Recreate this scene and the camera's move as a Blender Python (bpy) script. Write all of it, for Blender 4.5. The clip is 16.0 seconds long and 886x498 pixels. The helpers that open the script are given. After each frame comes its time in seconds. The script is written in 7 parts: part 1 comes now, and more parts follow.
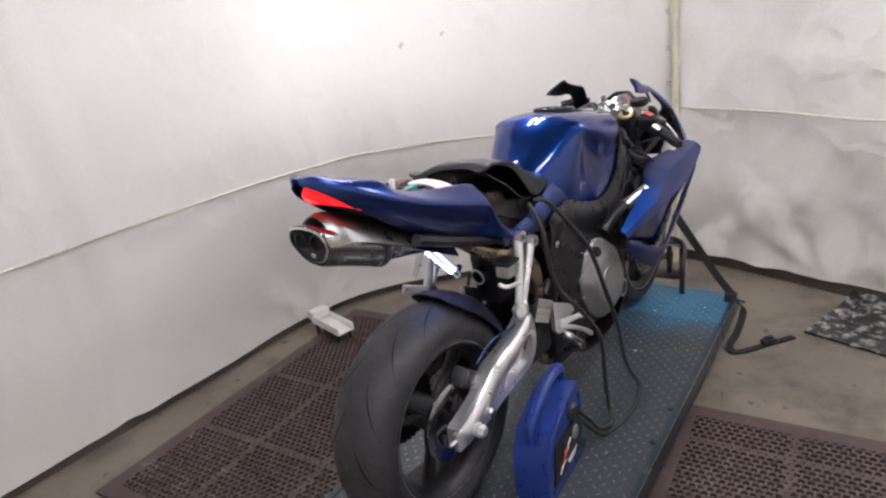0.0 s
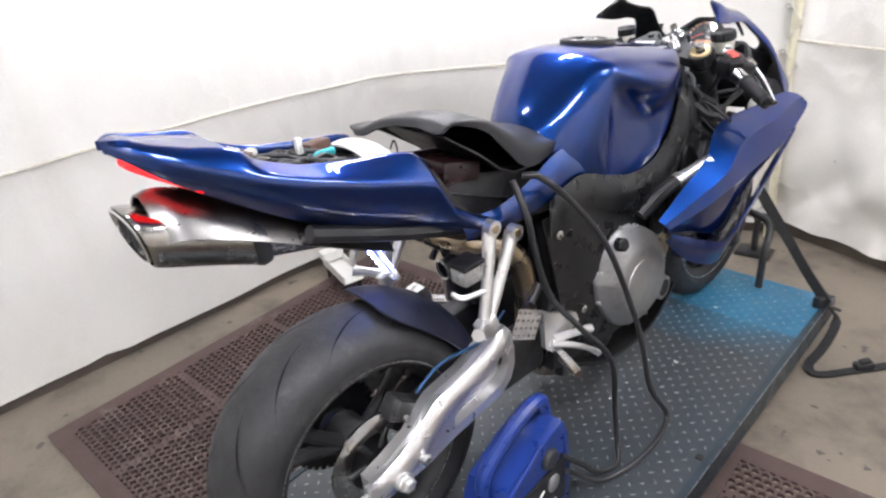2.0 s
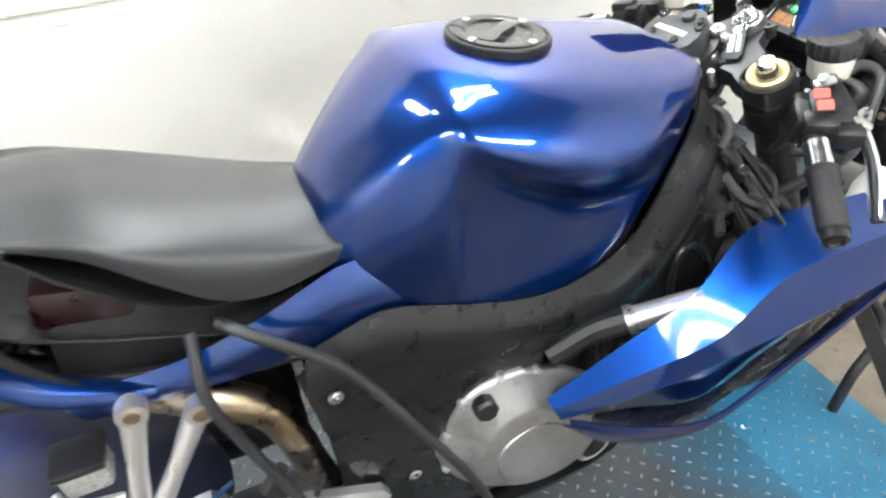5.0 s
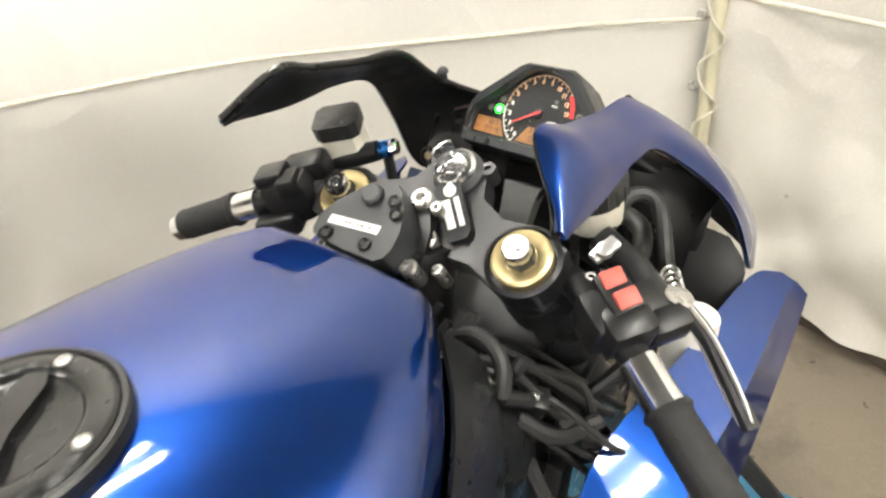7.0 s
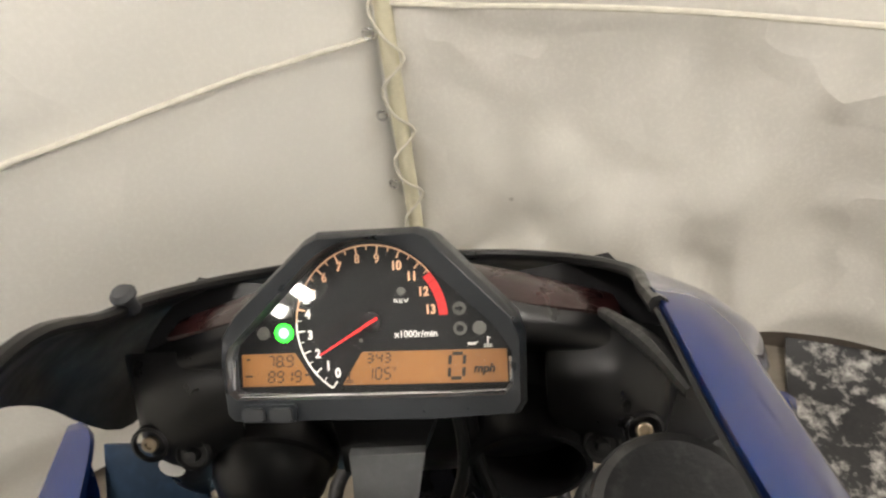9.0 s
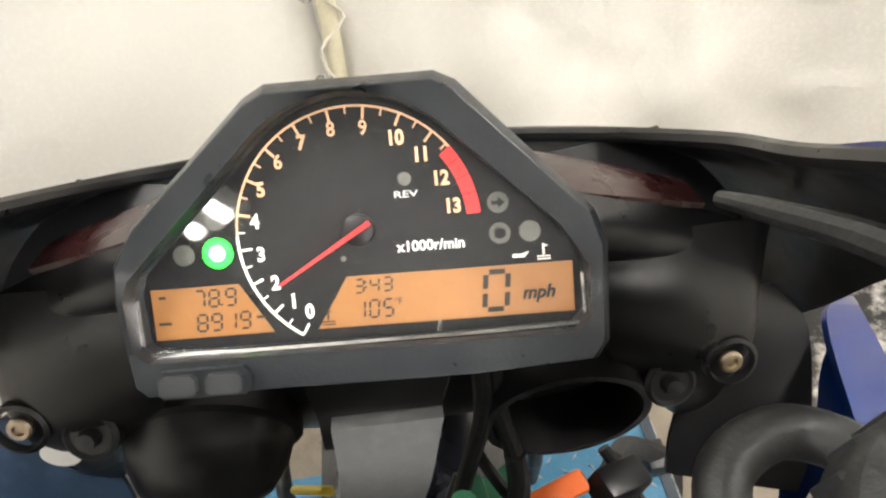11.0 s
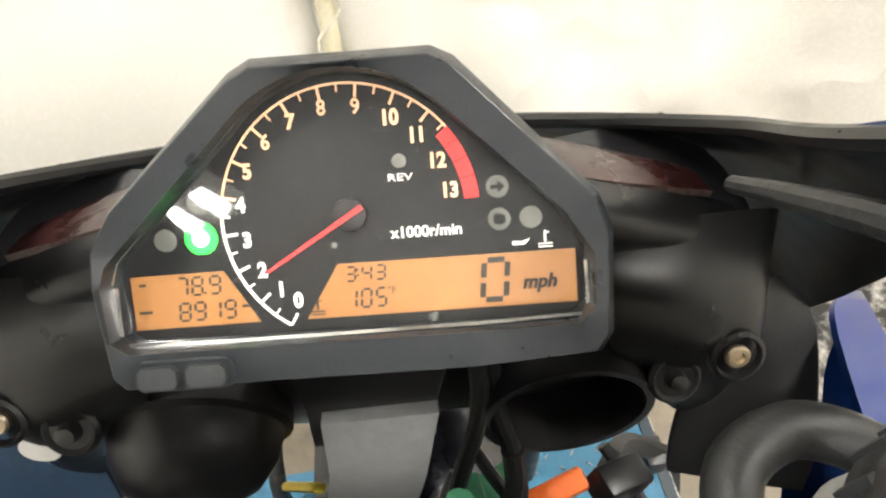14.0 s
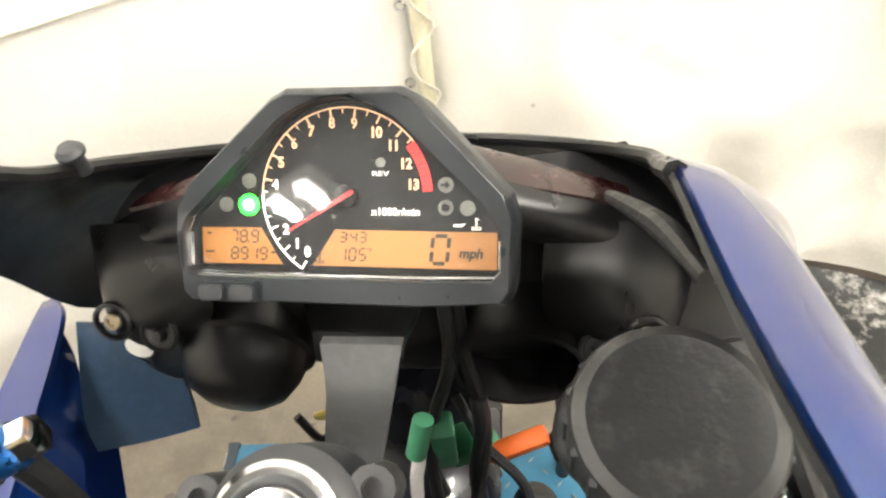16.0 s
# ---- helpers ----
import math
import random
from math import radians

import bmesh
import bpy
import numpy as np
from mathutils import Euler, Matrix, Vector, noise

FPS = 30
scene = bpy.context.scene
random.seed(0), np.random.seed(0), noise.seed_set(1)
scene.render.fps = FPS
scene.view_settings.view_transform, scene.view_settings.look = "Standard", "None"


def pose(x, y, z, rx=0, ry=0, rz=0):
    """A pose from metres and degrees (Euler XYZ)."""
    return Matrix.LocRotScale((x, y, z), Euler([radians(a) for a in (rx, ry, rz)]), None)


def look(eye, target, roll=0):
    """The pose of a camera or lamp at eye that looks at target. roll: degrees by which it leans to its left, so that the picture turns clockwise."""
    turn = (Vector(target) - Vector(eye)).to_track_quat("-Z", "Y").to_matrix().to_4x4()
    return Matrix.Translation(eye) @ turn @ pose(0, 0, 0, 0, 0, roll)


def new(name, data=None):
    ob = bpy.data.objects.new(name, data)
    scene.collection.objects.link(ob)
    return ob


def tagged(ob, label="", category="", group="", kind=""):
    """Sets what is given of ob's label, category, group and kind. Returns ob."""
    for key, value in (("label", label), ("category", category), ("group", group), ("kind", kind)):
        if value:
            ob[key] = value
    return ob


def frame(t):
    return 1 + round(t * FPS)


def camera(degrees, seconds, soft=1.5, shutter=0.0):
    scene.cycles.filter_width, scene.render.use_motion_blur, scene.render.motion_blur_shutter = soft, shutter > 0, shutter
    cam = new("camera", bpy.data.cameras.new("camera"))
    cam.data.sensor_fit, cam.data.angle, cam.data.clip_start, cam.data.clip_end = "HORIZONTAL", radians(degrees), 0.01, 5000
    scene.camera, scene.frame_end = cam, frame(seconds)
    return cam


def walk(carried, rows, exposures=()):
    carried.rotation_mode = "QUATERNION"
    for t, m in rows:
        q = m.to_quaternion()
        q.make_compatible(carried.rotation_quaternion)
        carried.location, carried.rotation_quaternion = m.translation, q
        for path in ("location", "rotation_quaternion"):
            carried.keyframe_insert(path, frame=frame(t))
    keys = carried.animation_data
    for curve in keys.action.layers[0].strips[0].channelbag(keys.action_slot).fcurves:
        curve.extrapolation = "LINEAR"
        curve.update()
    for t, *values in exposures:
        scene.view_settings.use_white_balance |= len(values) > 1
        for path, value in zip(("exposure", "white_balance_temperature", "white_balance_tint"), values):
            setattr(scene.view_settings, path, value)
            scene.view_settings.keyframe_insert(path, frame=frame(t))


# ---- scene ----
# ---- camera ----
cam = camera(68.46, 16.0, soft=2.3, shutter=0.3)
PATH = [
    (0, (1.0701, -1.1274, 1.5411), (0.4705, -0.4076, 1.1912), -7.85),
    (0.5, (1.0186, -0.9735, 1.5264), (0.4132, -0.2718, 1.1508), -7.03),
    (1, (0.9565, -0.7988, 1.5142), (0.3530, -0.1036, 1.1237), -5.69),
    (1.5, (0.9123, -0.6715, 1.4943), (0.3197, 0.0085, 1.0626), -4.40),
    (2, (0.9795, -0.5020, 1.4707), (0.2927, 0.0645, 1.0155), -6.62),
    (2.5, (1.0095, -0.2746, 1.4470), (0.2649, 0.2018, 0.9794), -7.17),
    (3, (0.9871, -0.1390, 1.4399), (0.2167, 0.2590, 0.9417), -6.57),
    (3.2, (0.9736, -0.0812, 1.4328), (0.2049, 0.2961, 0.9163), -5.88),
    (5.3, (0.6648, 0.5739, 1.4794), (-0.0527, 0.8394, 0.8355), -4.51),
    (5.5, (0.6502, 0.6324, 1.4606), (-0.0776, 0.9345, 0.8449), -4.47),
    (6, (0.5227, 0.6804, 1.4580), (-0.1584, 1.0497, 0.8258), -6.29),
    (6.5, (0.4316, 0.7321, 1.4643), (-0.1540, 1.2414, 0.8336), -5.89),
    (7, (0.3403, 0.8270, 1.4366), (-0.1837, 1.3931, 0.8002), -9.14),
    (7.5, (0.2511, 0.9357, 1.4230), (-0.1714, 1.5458, 0.7526), -10.11),
    (8, (0.1658, 1.0300, 1.3815), (-0.1376, 1.7105, 0.7144), -12.72),
    (8.5, (0.0967, 1.1040, 1.3724), (-0.0523, 1.8573, 0.7319), -9.88),
    (9, (0.0639, 1.1469, 1.3515), (-0.0007, 1.8785, 0.6729), -7.03),
    (9.5, (0.0313, 1.1970, 1.3049), (0.0313, 1.9013, 0.5951), -3.70),
    (10, (0.0183, 1.2288, 1.2579), (0.0720, 1.8816, 0.5023), -1.56),
    (12.5, (0.0142, 1.2333, 1.2483), (0.0417, 1.8572, 0.4673), -4.21),
    (13, (0.0124, 1.2344, 1.2460), (0.0410, 1.8593, 0.4658), -3.68),
    (13.5, (0.0143, 1.2366, 1.2443), (0.0567, 1.8608, 0.4642), -2.54),
    (14, (0.0169, 1.2371, 1.2402), (0.0649, 1.8613, 0.4603), -1.95),
    (14.5, (0.0179, 1.2335, 1.2442), (0.0541, 1.8590, 0.4648), -2.14),
    (15, (0.0299, 1.2257, 1.2535), (0.0357, 1.8535, 0.4752), -3.77),
    (15.5, (0.0485, 1.1999, 1.2735), (0.0182, 1.8335, 0.5004), -5.39),
    (16, (0.0776, 1.1638, 1.3026), (-0.0227, 1.8018, 0.5391), -6.90),
]
EXPOSURES = [(0.0, -0.66, 6150, 20), (1.5, -0.14, 6100, 18), (3.2, 0.40, 5950, 12), (5.3, 0.60, 6200, 8), (6.5, 0.33, 6750, 8), (7.5, 0.05, 7000, 10), (8.5, -0.2, 7000, 12), (9.0, -0.38, 7000, 12), (10.0, 0.08, 6800, 12), (12.5, 0.46, 6800, 9), (16.0, 0.82, 7000, 9)]
walk(cam, [(t, look(eye, target, roll)) for t, eye, target, roll in PATH], EXPOSURES)

LIGHTS = [(-0.75, 1.25, 0, 0.6), (1.25, 1.25, 0, 0.9), (-1.03, -0.24, 30, 0.13), (0.95, -0.7, 0, 0.9), (0.35, -1.95, 0, 0.6)]
LEAD1 = [(0.14, 0.39, 0.985), (0.178, 0.385, 0.92), (0.182, 0.40, 0.84), (0.19, 0.433, 0.713), (0.24, 0.477, 0.623), (0.25, 0.58, 0.48), (0.25, 0.60, 0.32), (0.26, 0.60, 0.205), (0.285, 0.56, 0.181), (0.27, 0.50, 0.19), (0.27, 0.44, 0.26), (0.27, 0.36, 0.35)]
LEAD2 = [(0.14, 0.42, 0.985), (0.165, 0.45, 0.975), (0.18, 0.537, 0.887), (0.215, 0.603, 0.776), (0.228, 0.68, 0.60), (0.25, 0.71, 0.47), (0.265, 0.74, 0.30), (0.29, 0.79, 0.19), (0.315, 0.70, 0.181), (0.315, 0.58, 0.181), (0.29, 0.48, 0.19), (0.28, 0.37, 0.30)]

# ---- world and light ----
world = bpy.data.worlds.new("world")
world.use_nodes = True
world.node_tree.nodes["Background"].inputs[0].default_value = (0.75, 0.8, 0.85, 1)
world.node_tree.nodes["Background"].inputs[1].default_value = 0.05
scene.world = world
TUBE_POWER = 112.0
CEILING = 2.55
DECK = 0.17   # height of the lift table's deck


# ---- tools ----
def V3(*a):
    return Vector(a)


def bm_new():
    return bmesh.new()


def finish(bm, name, material, smooth=35, recalc=True):
    if recalc:
        bmesh.ops.recalc_face_normals(bm, faces=bm.faces)
    me = bpy.data.meshes.new(name)
    bm.to_mesh(me)
    bm.free()
    me.materials.append(material)
    if smooth:
        me.polygons.foreach_set("use_smooth", [True] * len(me.polygons))
        me.set_sharp_from_angle(angle=radians(smooth))
    return me


def thing(name, origin, label, category, group="", kind=""):
    ob = new(name)
    ob.empty_display_size = 0.05
    ob.location = origin
    return tagged(ob, label, category, group, kind)


def part(name, bm, material, parent, label="", smooth=35, recalc=True):
    ob = new(name, finish(bm, name, material, smooth, recalc))
    if parent is not None:
        ob.parent = parent
        ob.matrix_parent_inverse = Matrix.Translation(parent.location).inverted() if parent.type == "EMPTY" else Matrix()
    return tagged(ob, label)


def solo(name, bm, material, label, category, group="", kind="", smooth=35):
    ob = new(name, finish(bm, name, material, smooth))
    return tagged(ob, label, category, group, kind)


def spline(pts, k=6, closed=False):
    """Catmull-Rom through the points, k steps a span."""
    p = [Vector(q) for q in pts]
    n = len(p)
    out = []
    spans = n if closed else n - 1
    for i in range(spans):
        a = p[(i - 1) % n] if closed or i > 0 else p[0] * 2 - p[1]
        b, c = p[i], p[(i + 1) % n]
        d = p[(i + 2) % n] if closed or i + 2 < n else p[-1] * 2 - p[-2]
        for j in range(k):
            t = j / k
            out.append(0.5 * ((2 * b) + (c - a) * t + (2 * a - 5 * b + 4 * c - d) * t * t + (3 * b - a - 3 * c + d) * t ** 3))
    if not closed:
        out.append(p[-1].copy())
    return out


def tube(bm, pts, r, n=10, k=6, smooth=True, flat=None):
    """A sweep along the points; r: one radius or one for each given point; flat: (width, height) of a strap-like section."""
    pts = [Vector(q) for q in pts]
    path = spline(pts, k) if smooth and len(pts) > 2 else pts
    rs = r if isinstance(r, (list, tuple)) else [r] * len(pts)
    up = Vector((0, 0, 1))
    rings = []
    for i, q in enumerate(path):
        d = (path[min(i + 1, len(path) - 1)] - path[max(i - 1, 0)]).normalized()
        side = d.cross(up)
        if side.length < 0.05:
            side = d.cross(Vector((0, 1, 0)))
        side.normalize()
        if rings and side.dot(last) < 0:
            side = -side
        last = side
        top = side.cross(d).normalized()
        f = i / max(1, len(path) - 1) * (len(rs) - 1)
        a = int(min(f, len(rs) - 2)) if len(rs) > 1 else 0
        rad = rs[a] + (rs[min(a + 1, len(rs) - 1)] - rs[a]) * (f - a)
        if flat:
            ring = [q + side * sx * flat[0] / 2 + top * sz * flat[1] / 2 for sx, sz in ((-1, -1), (1, -1), (1, 1), (-1, 1))]
        else:
            ring = [q + (side * math.cos(2 * math.pi * j / n) + top * math.sin(2 * math.pi * j / n)) * rad for j in range(n)]
        rings.append([bm.verts.new(v) for v in ring])
    m = len(rings[0])
    for a, b in zip(rings, rings[1:]):
        for j in range(m):
            bm.faces.new((a[j], a[(j + 1) % m], b[(j + 1) % m], b[j]))
    bm.faces.new(rings[0][::-1])
    bm.faces.new(rings[-1])
    return bm


def axes_for(axis):
    a = Vector(axis).normalized()
    s = a.cross(Vector((0, 0, 1)))
    if s.length < 0.1:
        s = a.cross(Vector((0, 1, 0)))
    s.normalize()
    return a, s, a.cross(s).normalized()


def lathe(bm, prof, centre, axis, n=32, cap=True, arc=(0, 360)):
    """Turns (along the axis, radius) points about an axis."""
    c = Vector(centre)
    a, s, t = axes_for(axis)
    full = arc == (0, 360)
    m = n if full else n + 1
    rings = []
    for h, r in prof:
        ring = []
        for j in range(m):
            w = radians(arc[0] + (arc[1] - arc[0]) * j / n)
            ring.append(bm.verts.new(c + a * h + (s * math.cos(w) + t * math.sin(w)) * max(r, 1e-4)))
        rings.append(ring)
    for p, q in zip(rings, rings[1:]):
        for j in range(n):
            bm.faces.new((p[j], p[(j + 1) % m], q[(j + 1) % m], q[j]))
    if cap and full:
        bm.faces.new(rings[0][::-1])
        bm.faces.new(rings[-1])
    return bm


def rod(bm, a, b, r, r2=None, n=12):
    a, b = Vector(a), Vector(b)
    return lathe(bm, [(0, r), ((b - a).length, r if r2 is None else r2)], a, b - a, n)


def box(bm, centre, size, turn=(0, 0, 0), bevel=0.0, taper=1.0):
    m = pose(*centre, *turn)
    sx, sy, sz = (s / 2 for s in size)
    vs = []
    for z in (-1, 1):
        k = taper if z > 0 else 1
        for x, y in ((-1, -1), (1, -1), (1, 1), (-1, 1)):
            vs.append(bm.verts.new(m @ Vector((x * sx * k, y * sy * k, z * sz))))
    fs = [bm.faces.new([vs[i] for i in f]) for f in ((3, 2, 1, 0), (4, 5, 6, 7), (0, 1, 5, 4), (1, 2, 6, 5), (2, 3, 7, 6), (3, 0, 4, 7))]
    if bevel:
        es = list({e for f in fs for e in f.edges})
        bmesh.ops.bevel(bm, geom=es, offset=bevel, segments=2, profile=0.5, affect="EDGES", clamp_overlap=True)
    return bm


def slab(bm, outline, m, depth, bevel=0.0, hole=None):
    """A plate: an outline in the plane of the pose m, thick along its z from 0 to depth; hole: an inner outline with as many points."""
    def loop(pts, z):
        return [bm.verts.new(m @ Vector((x, y, z))) for x, y in pts]
    lo, hi = loop(outline, 0), loop(outline, depth)
    n = len(outline)
    new_faces = []
    for j in range(n):
        new_faces.append(bm.faces.new((lo[j], lo[(j + 1) % n], hi[(j + 1) % n], hi[j])))
    if hole:
        lo2, hi2 = loop(hole, 0), loop(hole, depth)
        for j in range(n):
            k = (j + 1) % n
            new_faces.append(bm.faces.new((lo2[k], lo2[j], hi2[j], hi2[k])))
            new_faces.append(bm.faces.new((hi[j], hi[k], hi2[k], hi2[j])))
            new_faces.append(bm.faces.new((lo[k], lo[j], lo2[j], lo2[k])))
    else:
        new_faces.append(bm.faces.new(lo[::-1]))
        new_faces.append(bm.faces.new(hi))
    if bevel:
        es = [e for e in {e for f in new_faces for e in f.edges} if len(e.link_faces) == 2 and e.calc_face_angle(0) > 0.5]
        bmesh.ops.bevel(bm, geom=es, offset=bevel, segments=2, profile=0.5, affect="EDGES", clamp_overlap=True)
    return bm


def skin(bm, rows, ku=4, kv=4, thick=0.0, close=False):
    """A smooth sheet through a grid of points (rows of equal length), thickened inwards along its normals."""
    wide = [spline(r, kv, closed=close) for r in rows]
    cols = [spline([w[j] for w in wide], ku) for j in range(len(wide[0]))]
    nr, nc = len(cols[0]), len(cols)
    grid = [[cols[j][i] for j in range(nc)] for i in range(nr)]
    vs = [[bm.verts.new(p) for p in row] for row in grid]
    span = nc if close else nc - 1
    for i in range(nr - 1):
        for j in range(span):
            bm.faces.new((vs[i][j], vs[i][(j + 1) % nc], vs[i + 1][(j + 1) % nc], vs[i + 1][j]))
    if thick:
        def normal(i, j):
            du = grid[min(i + 1, nr - 1)][j] - grid[max(i - 1, 0)][j]
            dv = grid[i][min(j + 1, nc - 1)] - grid[i][max(j - 1, 0)]
            w = du.cross(dv)
            return w.normalized() if w.length > 1e-9 else Vector((0, 0, 1))
        us = [[bm.verts.new(grid[i][j] + normal(i, j) * thick) for j in range(nc)] for i in range(nr)]
        for i in range(nr - 1):
            for j in range(nc - 1):
                bm.faces.new((us[i][j], us[i + 1][j], us[i + 1][j + 1], us[i][j + 1]))
        rim = [(i, 0) for i in range(nr)] + [(nr - 1, j) for j in range(1, nc)] + [(i, nc - 1) for i in range(nr - 2, -1, -1)] + [(0, j) for j in range(nc - 2, 0, -1)]
        for (a, b), (c, d) in zip(rim, rim[1:] + rim[:1]):
            bm.faces.new((vs[a][b], vs[c][d], us[c][d], us[a][b]))
    return bm


def weld(bm, d=1e-4):
    bmesh.ops.remove_doubles(bm, verts=bm.verts, dist=d)
    return bm


def mirror_rows(rows):
    return [[Vector((-q[0], q[1], q[2])) for q in r] for r in rows]


def words(text, size, m, material, name, parent, depth=0.0002, align="CENTER", shear=0.0, bold=0.0):
    cu = bpy.data.curves.new(name, "FONT")
    cu.body, cu.size, cu.extrude, cu.align_x, cu.align_y, cu.shear = text, size, depth, align, "CENTER", shear
    cu.offset = bold
    tmp = new(name, cu)
    me = bpy.data.meshes.new_from_object(tmp.evaluated_get(bpy.context.evaluated_depsgraph_get()))
    bpy.data.objects.remove(tmp)
    me.transform(m)
    me.materials.clear()
    me.materials.append(material)
    ob = new(name, me)
    ob.parent = parent
    ob.matrix_parent_inverse = Matrix.Translation(parent.location).inverted() if parent.type == "EMPTY" else Matrix()
    return ob


def around(poly, angles, c=(0, 30)):
    """The outline's points in the given directions from c."""
    res = []
    for a in angles:
        d = (math.cos(a), math.sin(a))
        for (x0, y0), (x1, y1) in zip(poly, poly[1:] + poly[:1]):
            ex, ey, px, py = x1 - x0, y1 - y0, x0 - c[0], y0 - c[1]
            den = d[0] * ey - d[1] * ex
            if abs(den) < 1e-9:
                continue
            r, u = (px * ey - py * ex) / den, (px * d[1] - py * d[0]) / den
            if r > 0 and -1e-6 <= u < 1 - 1e-6:
                res.append((c[0] + r * d[0], c[1] + r * d[1]))
                break
    return res


# ---- materials ----
def material(name, colour, rough=0.5, metal=0.0, var=0.15, scale=8.0, bump=0.0, bump_scale=60.0, coat=0.0, colour2=None, grain=120.0, spec=0.5, rough_var=0.1, wear=None, glow=None, trans=0.0, crease=None, specks=None):
    """A surface with colour variation at two scales, uneven gloss and fine relief. wear: (colour, amount) in patches."""
    m = bpy.data.materials.new(name)
    m.use_nodes = True
    nt = m.node_tree
    b = nt.nodes["Principled BSDF"]
    co = nt.nodes.new("ShaderNodeTexCoord")

    def nz(s, detail=4.0, ro=0.55):
        t = nt.nodes.new("ShaderNodeTexNoise")
        t.inputs["Scale"].default_value, t.inputs["Detail"].default_value, t.inputs["Roughness"].default_value = s, detail, ro
        nt.links.new(co.outputs["Object"], t.inputs["Vector"])
        return t.outputs["Fac"]

    def mix(fac, a, c):
        x = nt.nodes.new("ShaderNodeMix")
        x.data_type = "RGBA"
        for s, v in ((0, fac), (6, a), (7, c)):
            if hasattr(v, "is_linked"):
                nt.links.new(v, x.inputs[s])
            else:
                x.inputs[s].default_value = v
        return x.outputs[2]

    def ramp(v, lo, hi, to_lo=0.0, to_hi=1.0):
        r = nt.nodes.new("ShaderNodeMapRange")
        nt.links.new(v, r.inputs[0])
        for i, q in enumerate((lo, hi, to_lo, to_hi)):
            r.inputs[i + 1].default_value = q
        return r.outputs[0]

    c1 = (*colour, 1)
    c2 = (*(colour2 or [min(1, c * (1 - 2 * var)) for c in colour]), 1)
    big = mix(ramp(nz(scale), 0.35, 0.7), c1, c2)
    fine = [min(1, c * (1 + var)) for c in colour]
    out = mix(ramp(nz(grain, 2.0), 0.45, 0.75, 0, 0.5), big, (*fine, 1))
    if wear:
        out = mix(ramp(nz(scale * 2.3, 6.0, 0.65), 1 - wear[1] - 0.11, 1 - wear[1] + 0.09), out, (*wear[0], 1))
    if specks:
        out = mix(ramp(nz(specks[1], 3.0), specks[2], specks[2] + 0.02), out, (*specks[0], 1))
    nt.links.new(out, b.inputs["Base Color"])
    nt.links.new(ramp(nz(scale * 3), 0.3, 0.7, max(0.02, rough - rough_var), min(1, rough + rough_var)), b.inputs["Roughness"])
    b.inputs["Metallic"].default_value = metal
    b.inputs["Specular IOR Level"].default_value = spec
    b.inputs["Coat Weight"].default_value = coat
    b.inputs["Coat Roughness"].default_value = 0.04
    b.inputs["Transmission Weight"].default_value = trans
    if bump:
        h = nt.nodes.new("ShaderNodeBump")
        h.inputs["Strength"].default_value, h.inputs["Distance"].default_value = bump, 0.002
        nt.links.new(nz(bump_scale, 5.0), h.inputs["Height"])
        last = h
        if crease:
            rd = nt.nodes.new("ShaderNodeMath")
            rd.operation = "PINGPONG"
            nt.links.new(nz(crease[0], 3.0), rd.inputs[0])
            rd.inputs[1].default_value = 0.5
            last = nt.nodes.new("ShaderNodeBump")
            last.inputs["Strength"].default_value, last.inputs["Distance"].default_value = 0.6, crease[1]
            nt.links.new(ramp(rd.outputs[0], 0.42, 0.5), last.inputs["Height"])
            nt.links.new(h.outputs[0], last.inputs["Normal"])
        nt.links.new(last.outputs[0], b.inputs["Normal"])
    if glow:
        b.inputs["Emission Color"].default_value = (*glow[0], 1)
        b.inputs["Emission Strength"].default_value = glow[1]
    return m


